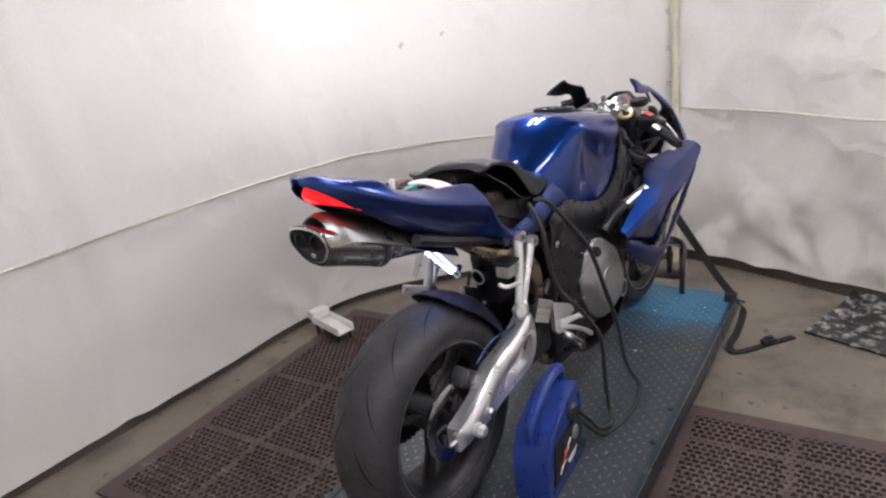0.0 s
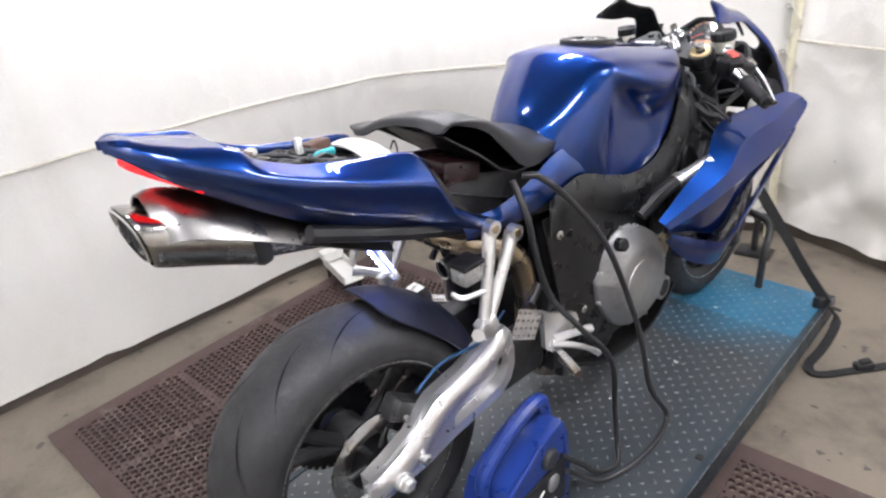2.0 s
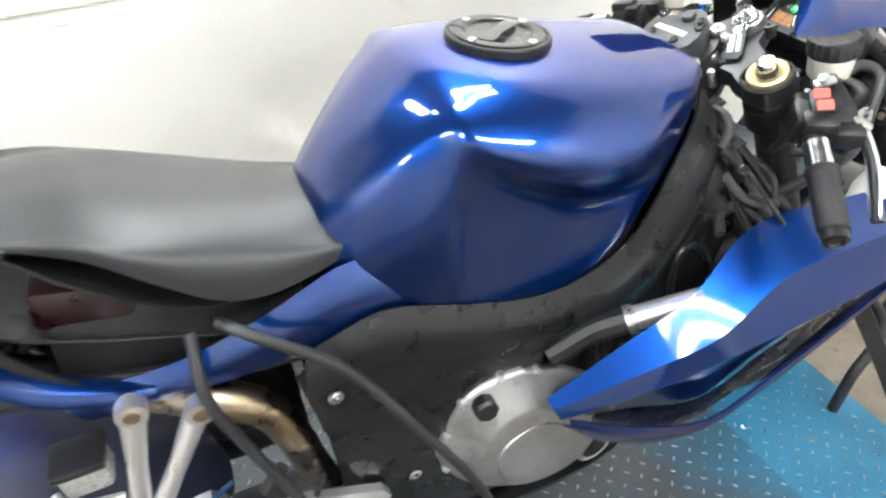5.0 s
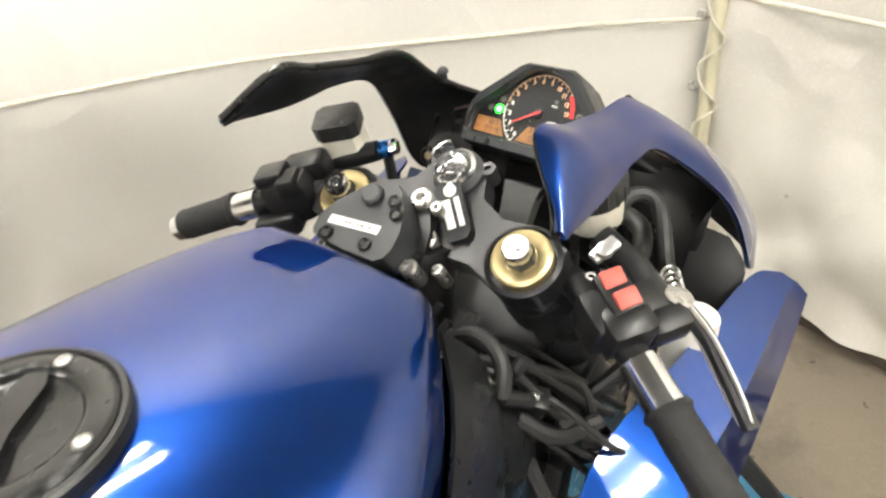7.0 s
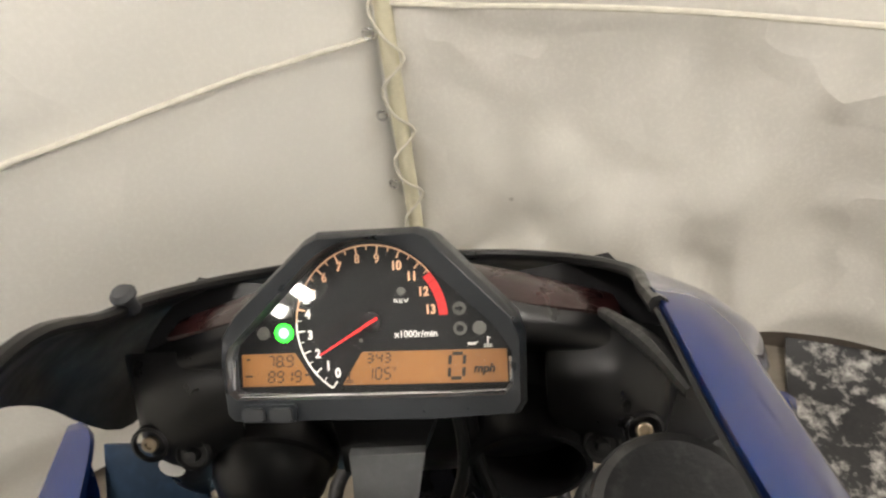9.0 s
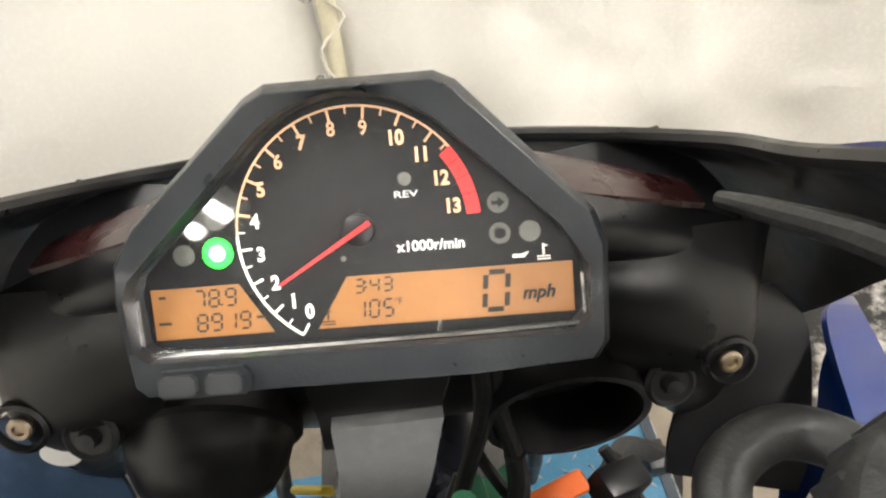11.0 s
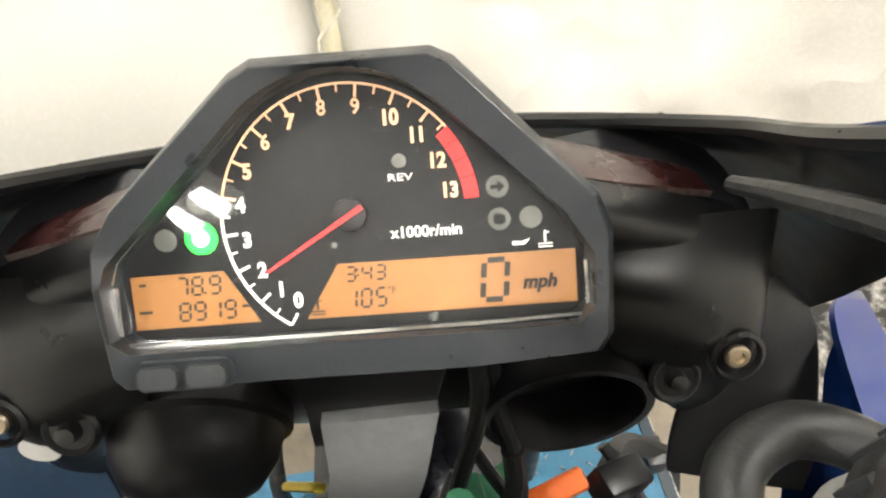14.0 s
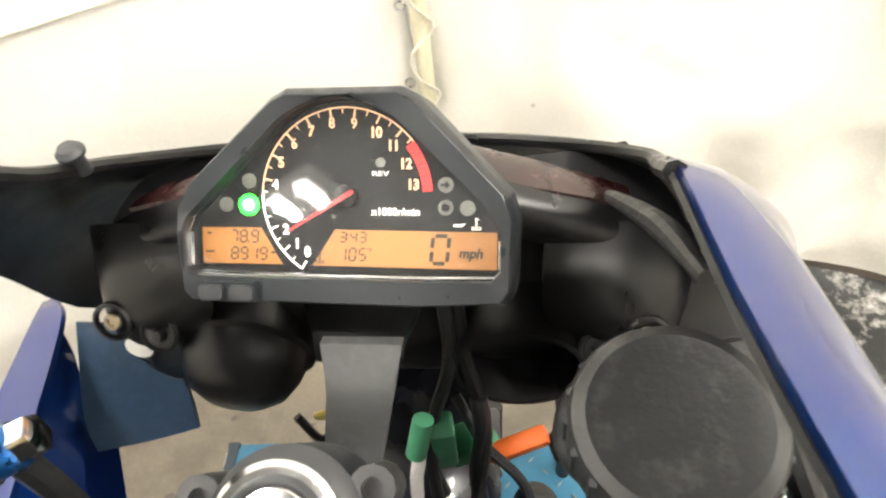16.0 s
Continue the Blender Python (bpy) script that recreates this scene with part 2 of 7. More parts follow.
M = dict(
    paint=material("blue_metallic_paint", (0.003, 0.030, 0.165), 0.33, 0.9, 0.02, 3, coat=1.0, grain=1500, rough_var=0.01, colour2=(0.003, 0.026, 0.145)),
    black=material("black_plastic", (0.0075, 0.0075, 0.0085), 0.38, 0, 0.3, 14, 0.08, 500, spec=0.35, colour2=(0.011, 0.011, 0.012)),
    satin=material("satin_charcoal", (0.024, 0.0255, 0.0285), 0.46, 0, 0.12, 10, 0.06, 900, spec=0.45, wear=((0.05, 0.051, 0.054), 0.22)),
    shroud=material("grey_side_cover", (0.0095, 0.010, 0.011), 0.31, 0, 0.12, 7, 0.02, 500, spec=0.4, wear=((0.017, 0.017, 0.018), 0.28)),
    cap=material("dusty_black_cap", (0.014, 0.0142, 0.015), 0.5, 0, 0.25, 30, 0.18, 350, spec=0.4, wear=((0.05, 0.05, 0.05), 0.36), specks=((0.12, 0.12, 0.115), 140.0, 0.72)),
    rubber=material("tyre_rubber", (0.019, 0.019, 0.021), 0.58, 0, 0.25, 9, 0.5, 180, wear=((0.045, 0.044, 0.043), 0.32), specks=((0.13, 0.125, 0.12), 30.0, 0.76)),
    # near-black painted as the shade inside tread grooves and the duct mouth
    recess_shade=material("painted_recess_shade", (0.005, 0.005, 0.006), 0.8, spec=0.15),
    grip=material("grip_rubber", (0.014, 0.014, 0.015), 0.6, 0, 0.2, 30, 0.35, 500, spec=0.35),
    seat=material("seat_vinyl", (0.026, 0.027, 0.029), 0.40, 0, 0.1, 6, 0.15, 700, rough_var=0.04),
    alu=material("cast_aluminium", (0.82, 0.82, 0.82), 0.30, 0.9, 0.03, 12, rough_var=0.03),
    cover=material("engine_cover_alloy", (0.36, 0.36, 0.36), 0.38, 0.75, 0.1, 10, 0.35, 420, wear=((0.22, 0.21, 0.2), 0.32)),
    chrome=material("chrome", (0.75, 0.75, 0.76), 0.12, 1.0, 0.05, 10),
    steel=material("brushed_steel", (0.36, 0.35, 0.33), 0.22, 1.0, 0.08, 9, wear=((0.27, 0.22, 0.17), 0.35)),
    pipe=material("heat_tinted_pipe", (0.42, 0.34, 0.22), 0.3, 1.0, 0.15, 8, colour2=(0.3, 0.26, 0.24)),
    gold=material("gold_anodised", (0.80, 0.66, 0.36), 0.38, 0.85, 0.08, 20),
    dark=material("dark_metal", (0.05, 0.05, 0.052), 0.45, 0.6, 0.2, 15, 0.3, 200, wear=((0.12, 0.11, 0.1), 0.3)),
    frame=material("black_frame", (0.02, 0.02, 0.022), 0.4, 0.3, 0.2, 12, 0.2, 200),
    red=material("red_lens", (0.6, 0.01, 0.01), 0.15, 0, 0.2, 60, glow=((1, 0.012, 0.012), 2.0)),
    redplastic=material("red_plastic", (0.55, 0.09, 0.07), 0.45, 0, 0.1, 40),
    led=material("led_strip", (0.9, 0.95, 1), 0.3, glow=((0.26, 0.36, 1.0), 190.0)),
    white=material("white_plastic", (0.75, 0.74, 0.7), 0.4, 0, 0.06, 12, wear=((0.55, 0.52, 0.46), 0.3)),
    hose=material("rubber_hose", (0.011, 0.0115, 0.012), 0.5, 0, 0.2, 40, 0.3, 200),
    cable=material("cable_sheath", (0.016, 0.0165, 0.018), 0.45, 0, 0.15, 30),
    bottle=material("translucent_bottle", (0.62, 0.6, 0.52), 0.35, 0, 0.08, 30),
    orange=material("orange_plastic", (0.85, 0.16, 0.03), 0.45, 0, 0.1, 30),
    green=material("green_plastic", (0.05, 0.22, 0.12), 0.45, 0, 0.1, 30),
    yellow=material("yellow_plastic", (0.75, 0.55, 0.05), 0.5, 0, 0.1, 30),
    teal=material("teal_connector", (0.05, 0.45, 0.5), 0.4, 0, 0.1, 30),
    bolt=material("zinc_bolt", (0.55, 0.54, 0.52), 0.3, 0.9, 0.1, 40),
    bluebolt=material("blue_anodised", (0.03, 0.2, 0.6), 0.25, 0.9, 0.1, 40),
    curtain=material("white_vinyl_curtain", (0.74, 0.727, 0.685), 0.5, 0, 0.05, 1.3, 0.15, 30, colour2=(0.685, 0.667, 0.62), wear=((0.645, 0.62, 0.58), 0.30), crease=(1.7, 0.004), specks=((0.50, 0.46, 0.41), 7.0, 0.765)),
    canvas=material("canvas_curtain", (0.74, 0.72, 0.67), 0.7, 0, 0.06, 1.8, 0.5, 14, colour2=(0.62, 0.595, 0.55), wear=((0.58, 0.555, 0.51), 0.25), crease=(2.4, 0.008), specks=((0.42, 0.39, 0.34), 6.0, 0.73)),
    cord=material("cream_cord", (0.66, 0.63, 0.54), 0.7, 0, 0.1, 60, 0.5, 300),
    pole=material("cream_pipe", (0.66, 0.62, 0.46), 0.45, 0, 0.08, 10, wear=((0.5, 0.46, 0.36), 0.25)),
    concrete=material("concrete_floor", (0.205, 0.172, 0.130), 0.6, 0, 0.14, 1.6, 0.5, 40, colour2=(0.155, 0.135, 0.108), wear=((0.10, 0.083, 0.066), 0.42), specks=((0.08, 0.07, 0.06), 11.0, 0.67)),
    baseboard=material("dark_baseboard", (0.10, 0.08, 0.065), 0.6, 0, 0.2, 4, 0.3, 60),
    mat=material("brown_rubber_mat", (0.072, 0.044, 0.038), 0.65, 0, 0.2, 4, 0.5, 160, colour2=(0.062, 0.042, 0.038), wear=((0.17, 0.135, 0.12), 0.30), specks=((0.35, 0.33, 0.30), 22.0, 0.76)),
    deck=material("worn_steel_deck", (0.058, 0.064, 0.07), 0.45, 0.3, 0.15, 3.5, 0.4, 110, colour2=(0.05, 0.062, 0.072), wear=((0.04, 0.075, 0.105), 0.22)),
    lug=material("polished_tread_lug", (0.34, 0.36, 0.38), 0.3, 0.85, 0.15, 30),
    deckblue=material("blue_table_paint", (0.03, 0.17, 0.29), 0.45, 0, 0.15, 5, 0.4, 60, colour2=(0.02, 0.12, 0.22), wear=((0.12, 0.14, 0.15), 0.28)),
    rail=material("dark_rail_paint", (0.03, 0.045, 0.06), 0.4, 0.3, 0.2, 8, 0.3, 90, wear=((0.30, 0.31, 0.32), 0.27)),
    stem=material("grey_cast_bracket", (0.25, 0.255, 0.26), 0.5, 0.2, 0.12, 14, 0.15, 300),
    strap=material("black_webbing", (0.015, 0.015, 0.016), 0.75, 0, 0.2, 60, 0.8, 500),
    boost=material("blue_moulded_plastic", (0.010, 0.032, 0.19), 0.30, 0, 0.05, 12, rough_var=0.04),
    board=material("black_scuffed_rubber", (0.02, 0.02, 0.021), 0.4, 0, 0.2, 9, 0.4, 60, wear=((0.5, 0.48, 0.45), 0.38)),
    ceiling=material("dark_grey_ceiling", (0.13, 0.13, 0.13), 0.8, 0, 0.04, 2),
    housing=material("white_enamel", (0.7, 0.7, 0.68), 0.5, 0, 0.04, 8),
    tube=material("lit_fluorescent_tube", (0.9, 0.9, 0.9), 0.5, glow=((1.0, 0.985, 0.955), TUBE_POWER)),
    bezel=material("black_bezel", (0.0115, 0.0140, 0.0172), 0.36, 0, 0.1, 30, 0.10, 700, spec=0.42, wear=((0.018, 0.019, 0.021), 0.3), specks=((0.09, 0.09, 0.09), 260.0, 0.80)),
    boss=material("worn_black_plastic", (0.0065, 0.0065, 0.007), 0.34, 0, 0.15, 12, spec=0.34, wear=((0.011, 0.011, 0.012), 0.24)),
    button=material("grey_rubber_button", (0.026, 0.028, 0.031), 0.5, 0, 0.1, 30, 0.1, 400),
    core=material("green_lamp_core", (0.3, 0.9, 0.4), 0.3, glow=((0.22, 1.0, 0.34), 5.0)),
    hugger=material("navy_plastic", (0.010, 0.012, 0.028), 0.55, 0, 0.2, 8, 0.1, 200, spec=0.35),
    bluehose=material("blue_braided_hose", (0.012, 0.06, 0.16), 0.4, 0.3, 0.2, 60, 0.4, 600),
    shield=material("heat_shield_steel", (0.20, 0.195, 0.185), 0.34, 1.0, 0.08, 9, wear=((0.26, 0.24, 0.21), 0.35)),
    smoke=material("smoky_bottle", (0.22, 0.22, 0.21), 0.3, 0, 0.1, 30),
    relay=material("brown_relay", (0.10, 0.05, 0.035), 0.45, 0, 0.1, 40),
    face=material("black_dial", (0.008, 0.008, 0.009), 0.55, 0, 0.1, 40, spec=0.25),
    glass=material("clear_lens", (1, 1, 1), 0.03, 0, 0, 5, trans=1.0, rough_var=0.01),
    ink=material("dial_white", (0.85, 0.83, 0.8), 0.6, glow=((1, 0.9, 0.8), 0.12)),
    inkwarm=material("dial_amber_line", (0.85, 0.5, 0.30), 0.6, glow=((1, 0.55, 0.32), 0.12)),
    inkred=material("dial_red", (0.72, 0.02, 0.02), 0.5, glow=((1, 0.02, 0.02), 0.12)),
    lcd=material("amber_lcd", (0.21, 0.095, 0.03), 0.4, 0, 0.06, 25, glow=((1.0, 0.38, 0.12), 0.08)),
    lcdink=material("lcd_segment", (0.02, 0.015, 0.01), 0.6),
    ledgreen=material("green_lamp", (0.01, 0.5, 0.05), 0.3, glow=((0.0, 1.0, 0.03), 5.0)),
    lampoff=material("unlit_lamp", (0.10, 0.10, 0.09), 0.35, 0, 0.1, 80),
    slate=material("slate_blue_panel", (0.030, 0.058, 0.105), 0.38, 0, 0.2, 9, 0.05, 300, spec=0.5, wear=((0.06, 0.09, 0.13), 0.3)),
    navy=material("navy_gloss_panel", (0.011, 0.013, 0.025), 0.25, 0, 0.15, 6, 0.05, 400, spec=0.5, coat=0.4),
    maroon=material("dark_maroon_plastic", (0.020, 0.005, 0.005), 0.3, 0, 0.2, 18, 0.1, 200, wear=((0.030, 0.009, 0.008), 0.3), specks=((0.14, 0.09, 0.08), 160.0, 0.78)),
    capgloss=material("glossy_black_cap", (0.010, 0.010, 0.011), 0.2, 0, 0.15, 40, spec=0.5, wear=((0.022, 0.022, 0.023), 0.3)),
    label=material("white_label", (0.75, 0.74, 0.72), 0.5, 0, 0.04, 40),
)


def deck_paint(m, paint, y0, y1):
    """Blue paint that is left on the deck's front, worn through raggedly towards the rear."""
    nt = m.node_tree
    b = nt.nodes["Principled BSDF"]
    old = b.inputs["Base Color"].links[0].from_socket
    co = nt.nodes.new("ShaderNodeTexCoord")
    xyz = nt.nodes.new("ShaderNodeSeparateXYZ")
    nt.links.new(co.outputs["Object"], xyz.inputs[0])
    t = nt.nodes.new("ShaderNodeTexNoise")
    t.inputs["Scale"].default_value, t.inputs["Detail"].default_value = 4.0, 6.0
    nt.links.new(co.outputs["Object"], t.inputs["Vector"])
    add = nt.nodes.new("ShaderNodeMath")
    add.operation = "MULTIPLY_ADD"
    nt.links.new(t.outputs["Fac"], add.inputs[0])
    add.inputs[1].default_value = 0.6
    nt.links.new(xyz.outputs["Y"], add.inputs[2])
    r = nt.nodes.new("ShaderNodeMapRange")
    nt.links.new(add.outputs[0], r.inputs[0])
    r.inputs[1].default_value, r.inputs[2].default_value = y0 + 0.3, y1 + 0.3
    x = nt.nodes.new("ShaderNodeMix")
    x.data_type = "RGBA"
    nt.links.new(r.outputs[0], x.inputs[0])
    nt.links.new(old, x.inputs[6])
    x.inputs[7].default_value = (*paint, 1)
    nt.links.new(x.outputs[2], b.inputs["Base Color"])


M["paint"].node_tree.nodes["Principled BSDF"].inputs["Specular Tint"].default_value = (0.30, 0.34, 0.60, 1)
deck_paint(M["deck"], (0.025, 0.15, 0.26), 1.18, 1.52)

# ---- structure ----
def wall_sheet(name, plan, z0, z1, mat, label, amp, seed, fold=0.0, steps=14, pinches=(), seams=(), belly=None):
    """A hanging curtain along a plan line, with slack, folds that fan out from pinches (run, height, depth) and upright seams."""
    line = spline([(x, y, 0) for x, y in plan], steps)
    zs = [z0 + (z1 - z0) * (i / 54) ** 1.35 for i in range(55)]
    bm = bm_new()
    rows, back = [], []
    s = 0.0
    prev = line[0]
    for i, q in enumerate(line):
        s += (q - prev).length
        prev = q
        d = (line[min(i + 1, len(line) - 1)] - line[max(i - 1, 0)]).normalized()
        nrm = Vector((d.y, -d.x, 0))
        col, colb = [], []
        for z in zs:
            low = max(0.0, 1 - (z - z0) / 0.9)
            w = amp * noise.noise((s * 1.4 + seed, z * 0.9, seed)) + fold * (0.35 + 0.65 * low) * noise.noise((s * 3.1 + 0.5 * z + seed, z * 0.9, 3.1)) + 0.5 * fold * noise.noise((s * 5.5 - 2.2 * z, z * 2.4, seed)) + 0.22 * fold * noise.noise((s * 12, z * 8, seed + 4)) + 0.3 * amp * noise.noise((s * 4, z * 5, seed + 2))
            for ps, pz, depth in pinches:
                r = math.hypot(s - ps, z - pz)
                a = math.atan2(s - ps, z - pz + 0.02)
                ridge = 0.45 + 0.5 * math.sin(a * 6.5 + 3.0 * noise.noise((a * 1.3 + seed, ps * 3, r * 1.2)) + seed)
                w += depth * (ridge - 0.45) * min(1, r / 0.12) * min(1, max(0, (z - z0 - 0.02) / 0.14)) * math.exp(-(r / 0.62) ** 2)
            if belly:
                w += belly(q.y, z)
            for ss, depth, wide in seams:
                w -= depth * math.exp(-((s - ss - 0.03 * math.sin(z * 3)) / wide) ** 2)
            col.append(bm.verts.new(q + nrm * w + Vector((0, 0, z))))
            colb.append(bm.verts.new(q + nrm * (w - 0.004) + Vector((0, 0, z))))
        rows.append(col)
        back.append(colb)
    for g in (rows, back):
        for a, b in zip(g, g[1:]):
            for j in range(54):
                bm.faces.new((a[j], b[j], b[j + 1], a[j + 1]))
    for a, b, c, d in zip(rows, rows[1:], back, back[1:]):
        bm.faces.new((a[0], b[0], d[0], c[0]))
    return solo(name, bm, mat, label, "wall", kind="structure", smooth=60)


def pulled_in(y, z):
    """How far the taut cord draws the slack curtain into the bay."""
    return float(np.interp(y, [0.0, 0.5, 1.0, 1.5, 1.9, 2.2], [0.0, 0.09, 0.17, 0.16, 0.07, 0.0])) * math.exp(-((z - 0.9) / 0.5) ** 2)


def cord_along(bm, plan, z, r, off, seed, steps=10, sag=0.006, belly=None):
    line = spline([(x, y, 0) for x, y in plan], steps)
    pts = []
    for i, q in enumerate(line):
        d = (line[min(i + 1, len(line) - 1)] - line[max(i - 1, 0)]).normalized()
        pts.append(q + Vector((d.y, -d.x, 0)) * (off + (belly(q.y, 0.88) if belly else 0)) + Vector((0, 0, (z(q.y) if callable(z) else z) + sag * noise.noise((q.x * 2, q.y * 2, seed)))))
    return tube(bm, pts, r, 8, smooth=False)


LEFT = [(-1.56, -2.6), (-1.57, -1.2), (-1.58, 0.0), (-1.60, 0.75), (-1.52, 1.22), (-1.2, 1.62), (-0.72, 1.98), (-0.10, 2.345)]
FRONT = [(-0.115, 2.35), (0.3, 2.26), (0.8, 2.11), (1.5, 1.9), (2.3, 1.66)]

bm = bm_new()
n = 36
gv = [[bm.verts.new((-2.2 + 5.0 * i / n, -3.0 + 5.8 * j / n, 0.0015 * noise.noise((i * 0.4, j * 0.4, 0)))) for j in range(n + 1)] for i in range(n + 1)]
for i in range(n):
    for j in range(n):
        bm.faces.new((gv[i][j], gv[i + 1][j], gv[i + 1][j + 1], gv[i][j + 1]))
solo("floor", bm, M["concrete"], "stained bare concrete workshop floor", "floor", kind="structure")

wall_sheet("wall_left", LEFT, 0.05, CEILING, M["curtain"], "white vinyl curtain wall hung round the work bay", 0.025, 1.7, steps=30, pinches=((3.55, 0.05, 0.02), (4.35, 0.05, 0.025), (5.1, 0.05, 0.02)), seams=((2.42, 0.018, 0.045), (2.52, -0.008, 0.05)), belly=pulled_in)
wall_sheet("wall_front", FRONT, 0.07, CEILING, M["canvas"], "cream canvas curtain with soft folds, ahead of the motorcycle", 0.04, 7.3, fold=0.055, steps=40, pinches=((0.05, 0.1, 0.02), (0.78, 0.07, 0.035), (1.6, 0.07, 0.045)))
wall_sheet("wall_right", [(2.3, 1.66), (2.3, 0.4), (2.3, -1.2), (2.3, -2.6)], 0.05, CEILING, M["curtain"], "white vinyl curtain wall beside the work bay", 0.02, 12.1)
wall_sheet("wall_back", [(2.3, -2.6), (0.9, -2.6), (-0.5, -2.6), (-1.56, -2.6)], 0.05, CEILING, M["curtain"], "white vinyl curtain wall behind the work bay", 0.02, 21.9)

bm = bm_new()
box(bm, (0.35, -0.1, CEILING + 0.06), (5.2, 6.2, 0.1))
solo("ceiling", bm, M["ceiling"], "plain dark grey workshop ceiling", "ceiling", kind="structure")


def board_along(name, plan, off, h, t, mat, label):
    line = spline([(x, y, 0) for x, y in plan], 8)
    bm = bm_new()
    rows = []
    for i, q in enumerate(line):
        d = (line[min(i + 1, len(line) - 1)] - line[max(i - 1, 0)]).normalized()
        nr = Vector((d.y, -d.x, 0))
        rows.append([bm.verts.new(q + nr * o + Vector((0, 0, z))) for o, z in ((off, -0.01), (off, h), (off - t, h), (off - t, -0.01))])
    for a, b in zip(rows, rows[1:]):
        for j in range(4):
            bm.faces.new((a[j], b[j], b[(j + 1) % 4], a[(j + 1) % 4]))
    bm.faces.new(rows[0])
    bm.faces.new(rows[-1][::-1])
    return solo(name, bm, mat, label, "baseboard", kind="structure", smooth=30)


board_along("baseboard_left", LEFT, -0.03, 0.11, 0.03, M["baseboard"], "dark dusty baseboard under the white curtain")
board_along("baseboard_front", FRONT, -0.05, 0.13, 0.03, M["baseboard"], "dark brown baseboard under the canvas curtain")

cord = thing("curtain_cord", (-1.57, 0, 0.87), "thin cream cord running along the white curtain seam", "cord")
part("cord", cord_along(bm_new(), LEFT, lambda y: float(np.interp(y, [-0.4, 0.0, 0.5, 1.3, 1.8, 2.1, 2.34], [0.852, 0.858, 0.872, 0.878, 0.858, 0.83, 0.822])), 0.0055, 0.016, 2.0, belly=pulled_in), M["cord"], cord)
cord2 = thing("curtain_cord", (0.3, 2.26, 0.87), "thin cream cord running across the canvas curtain", "cord")
part("cord", cord_along(bm_new(), FRONT, lambda y: float(np.interp(y, [1.9, 2.11, 2.26, 2.35], [0.870, 0.866, 0.876, 0.888])), 0.006, 0.03, 5.0, sag=0.008), M["cord"], cord2)

# corner pipe with eyelets and lacing
POLE = Vector((-0.095, 2.315, 0))
pole = thing("corner_pole", POLE, "cream pipe post laced to the curtain with cord", "pole")
part("post", rod(bm_new(), POLE, POLE + V3(0, 0, CEILING), 0.017, n=16), M["pole"], pole)
bm = bm_new()
lace = []
for i in range(44):
    z = 0.12 + i * 0.055
    a = i * math.pi / 1.52
    lace.append(POLE + V3(0.029 * math.cos(a), -0.025 * abs(math.sin(a)) - 0.004, z))
tube(bm, lace, 0.0032, 6, 4)
part("lacing", bm, M["cord"], pole, "thin cream lacing cord")
for i in range(13):
    z = 0.135 + i * 0.175
    bm = bm_new()
    c = POLE + V3(-0.033, -0.012, z)
    ring = [c + V3(0.010 * math.cos(t), 0, 0.010 * math.sin(t)) for t in (k * math.pi / 5 for k in range(11))]
    tube(bm, ring, 0.003, 6, 2)
    part("eyelet", bm, M["bolt"], pole, "small metal eyelet ring")

# ---- ceiling lights ----
def light_fixture(x, y, turn, long=1.2):
    o = (x, y, CEILING - 0.06)
    f = thing("fluorescent_light", o, "twin-tube fluorescent ceiling light, switched on", "ceiling light", "ceiling lights")
    m = pose(*o, 0, 0, turn)
    bm = bm_new()
    box(bm, (x, y, CEILING - 0.025), (0.32, long + 0.06, 0.05), (0, 0, turn), 0.006)
    part("housing", bm, M["housing"], f)
    for s in (-1, 1):
        bm = bm_new()
        rod(bm, m @ V3(s * 0.085, -long / 2, 0.010), m @ V3(s * 0.085, long / 2, 0.010), 0.030)
        part("tube", bm, M["tube"], f, "lit fluorescent tube", smooth=40)


for args in LIGHTS:
    light_fixture(*args)

# ---- lift table ----
TURN = 3.5
TM = pose(0.045, 0.55, 0, 0, 0, TURN)
TW, T0, T1 = 0.40, -1.0, 1.105
table = thing("lift_table", (0.045, 0.55, 0), "low blue steel motorcycle lift table with worn tread-plate deck", "lift table")
bm = bm_new()
slab(bm, [(-TW, T0), (TW, T0), (TW, T1 - 0.30), (-TW, T1 - 0.30)], TM @ Matrix.Translation((0, 0, DECK - 0.012)), 0.012)
deck = part("deck", bm, M["deck"], table, "worn grey-blue tread-plate deck")
bm = bm_new()
slab(bm, [(-TW, T1 - 0.30), (TW, T1 - 0.30), (TW, T1), (-TW, T1)], TM @ Matrix.Translation((0, 0, DECK - 0.0125)), 0.012)
part("front_plate", bm, M["deckblue"], table, "blue-painted front plate")
for s in (-1, 1):
    bm = bm_new()
    slab(bm, [(s * TW - 0.010, T0 - 0.01), (s * TW + 0.010, T0 - 0.01), (s * TW + 0.010, T1 + 0.01), (s * TW - 0.010, T1 + 0.01)], TM @ Matrix.Translation((s * 0.010, 0, DECK - 0.075)), 0.078, 0.003)
    part("side_rail", bm, M["rail"], table, "dark side rail with a worn bright edge")
    bm = bm_new()
    rod(bm, TM @ V3(s * (TW + 0.0195), T0, DECK + 0.0025), TM @ V3(s * (TW + 0.0195), T1, DECK + 0.0025), 0.0016, n=6)
    part("worn_edge", bm, M["lug"], table, "bright worn steel edge")
for y in (T0, T1):
    bm = bm_new()
    slab(bm, [(-TW, y - 0.008), (TW, y - 0.008), (TW, y + 0.008), (-TW, y + 0.008)], TM @ Matrix.Translation((0, 0, DECK - 0.075)), 0.07, 0.003)
    part("end_rail", bm, M["deckblue"], table)
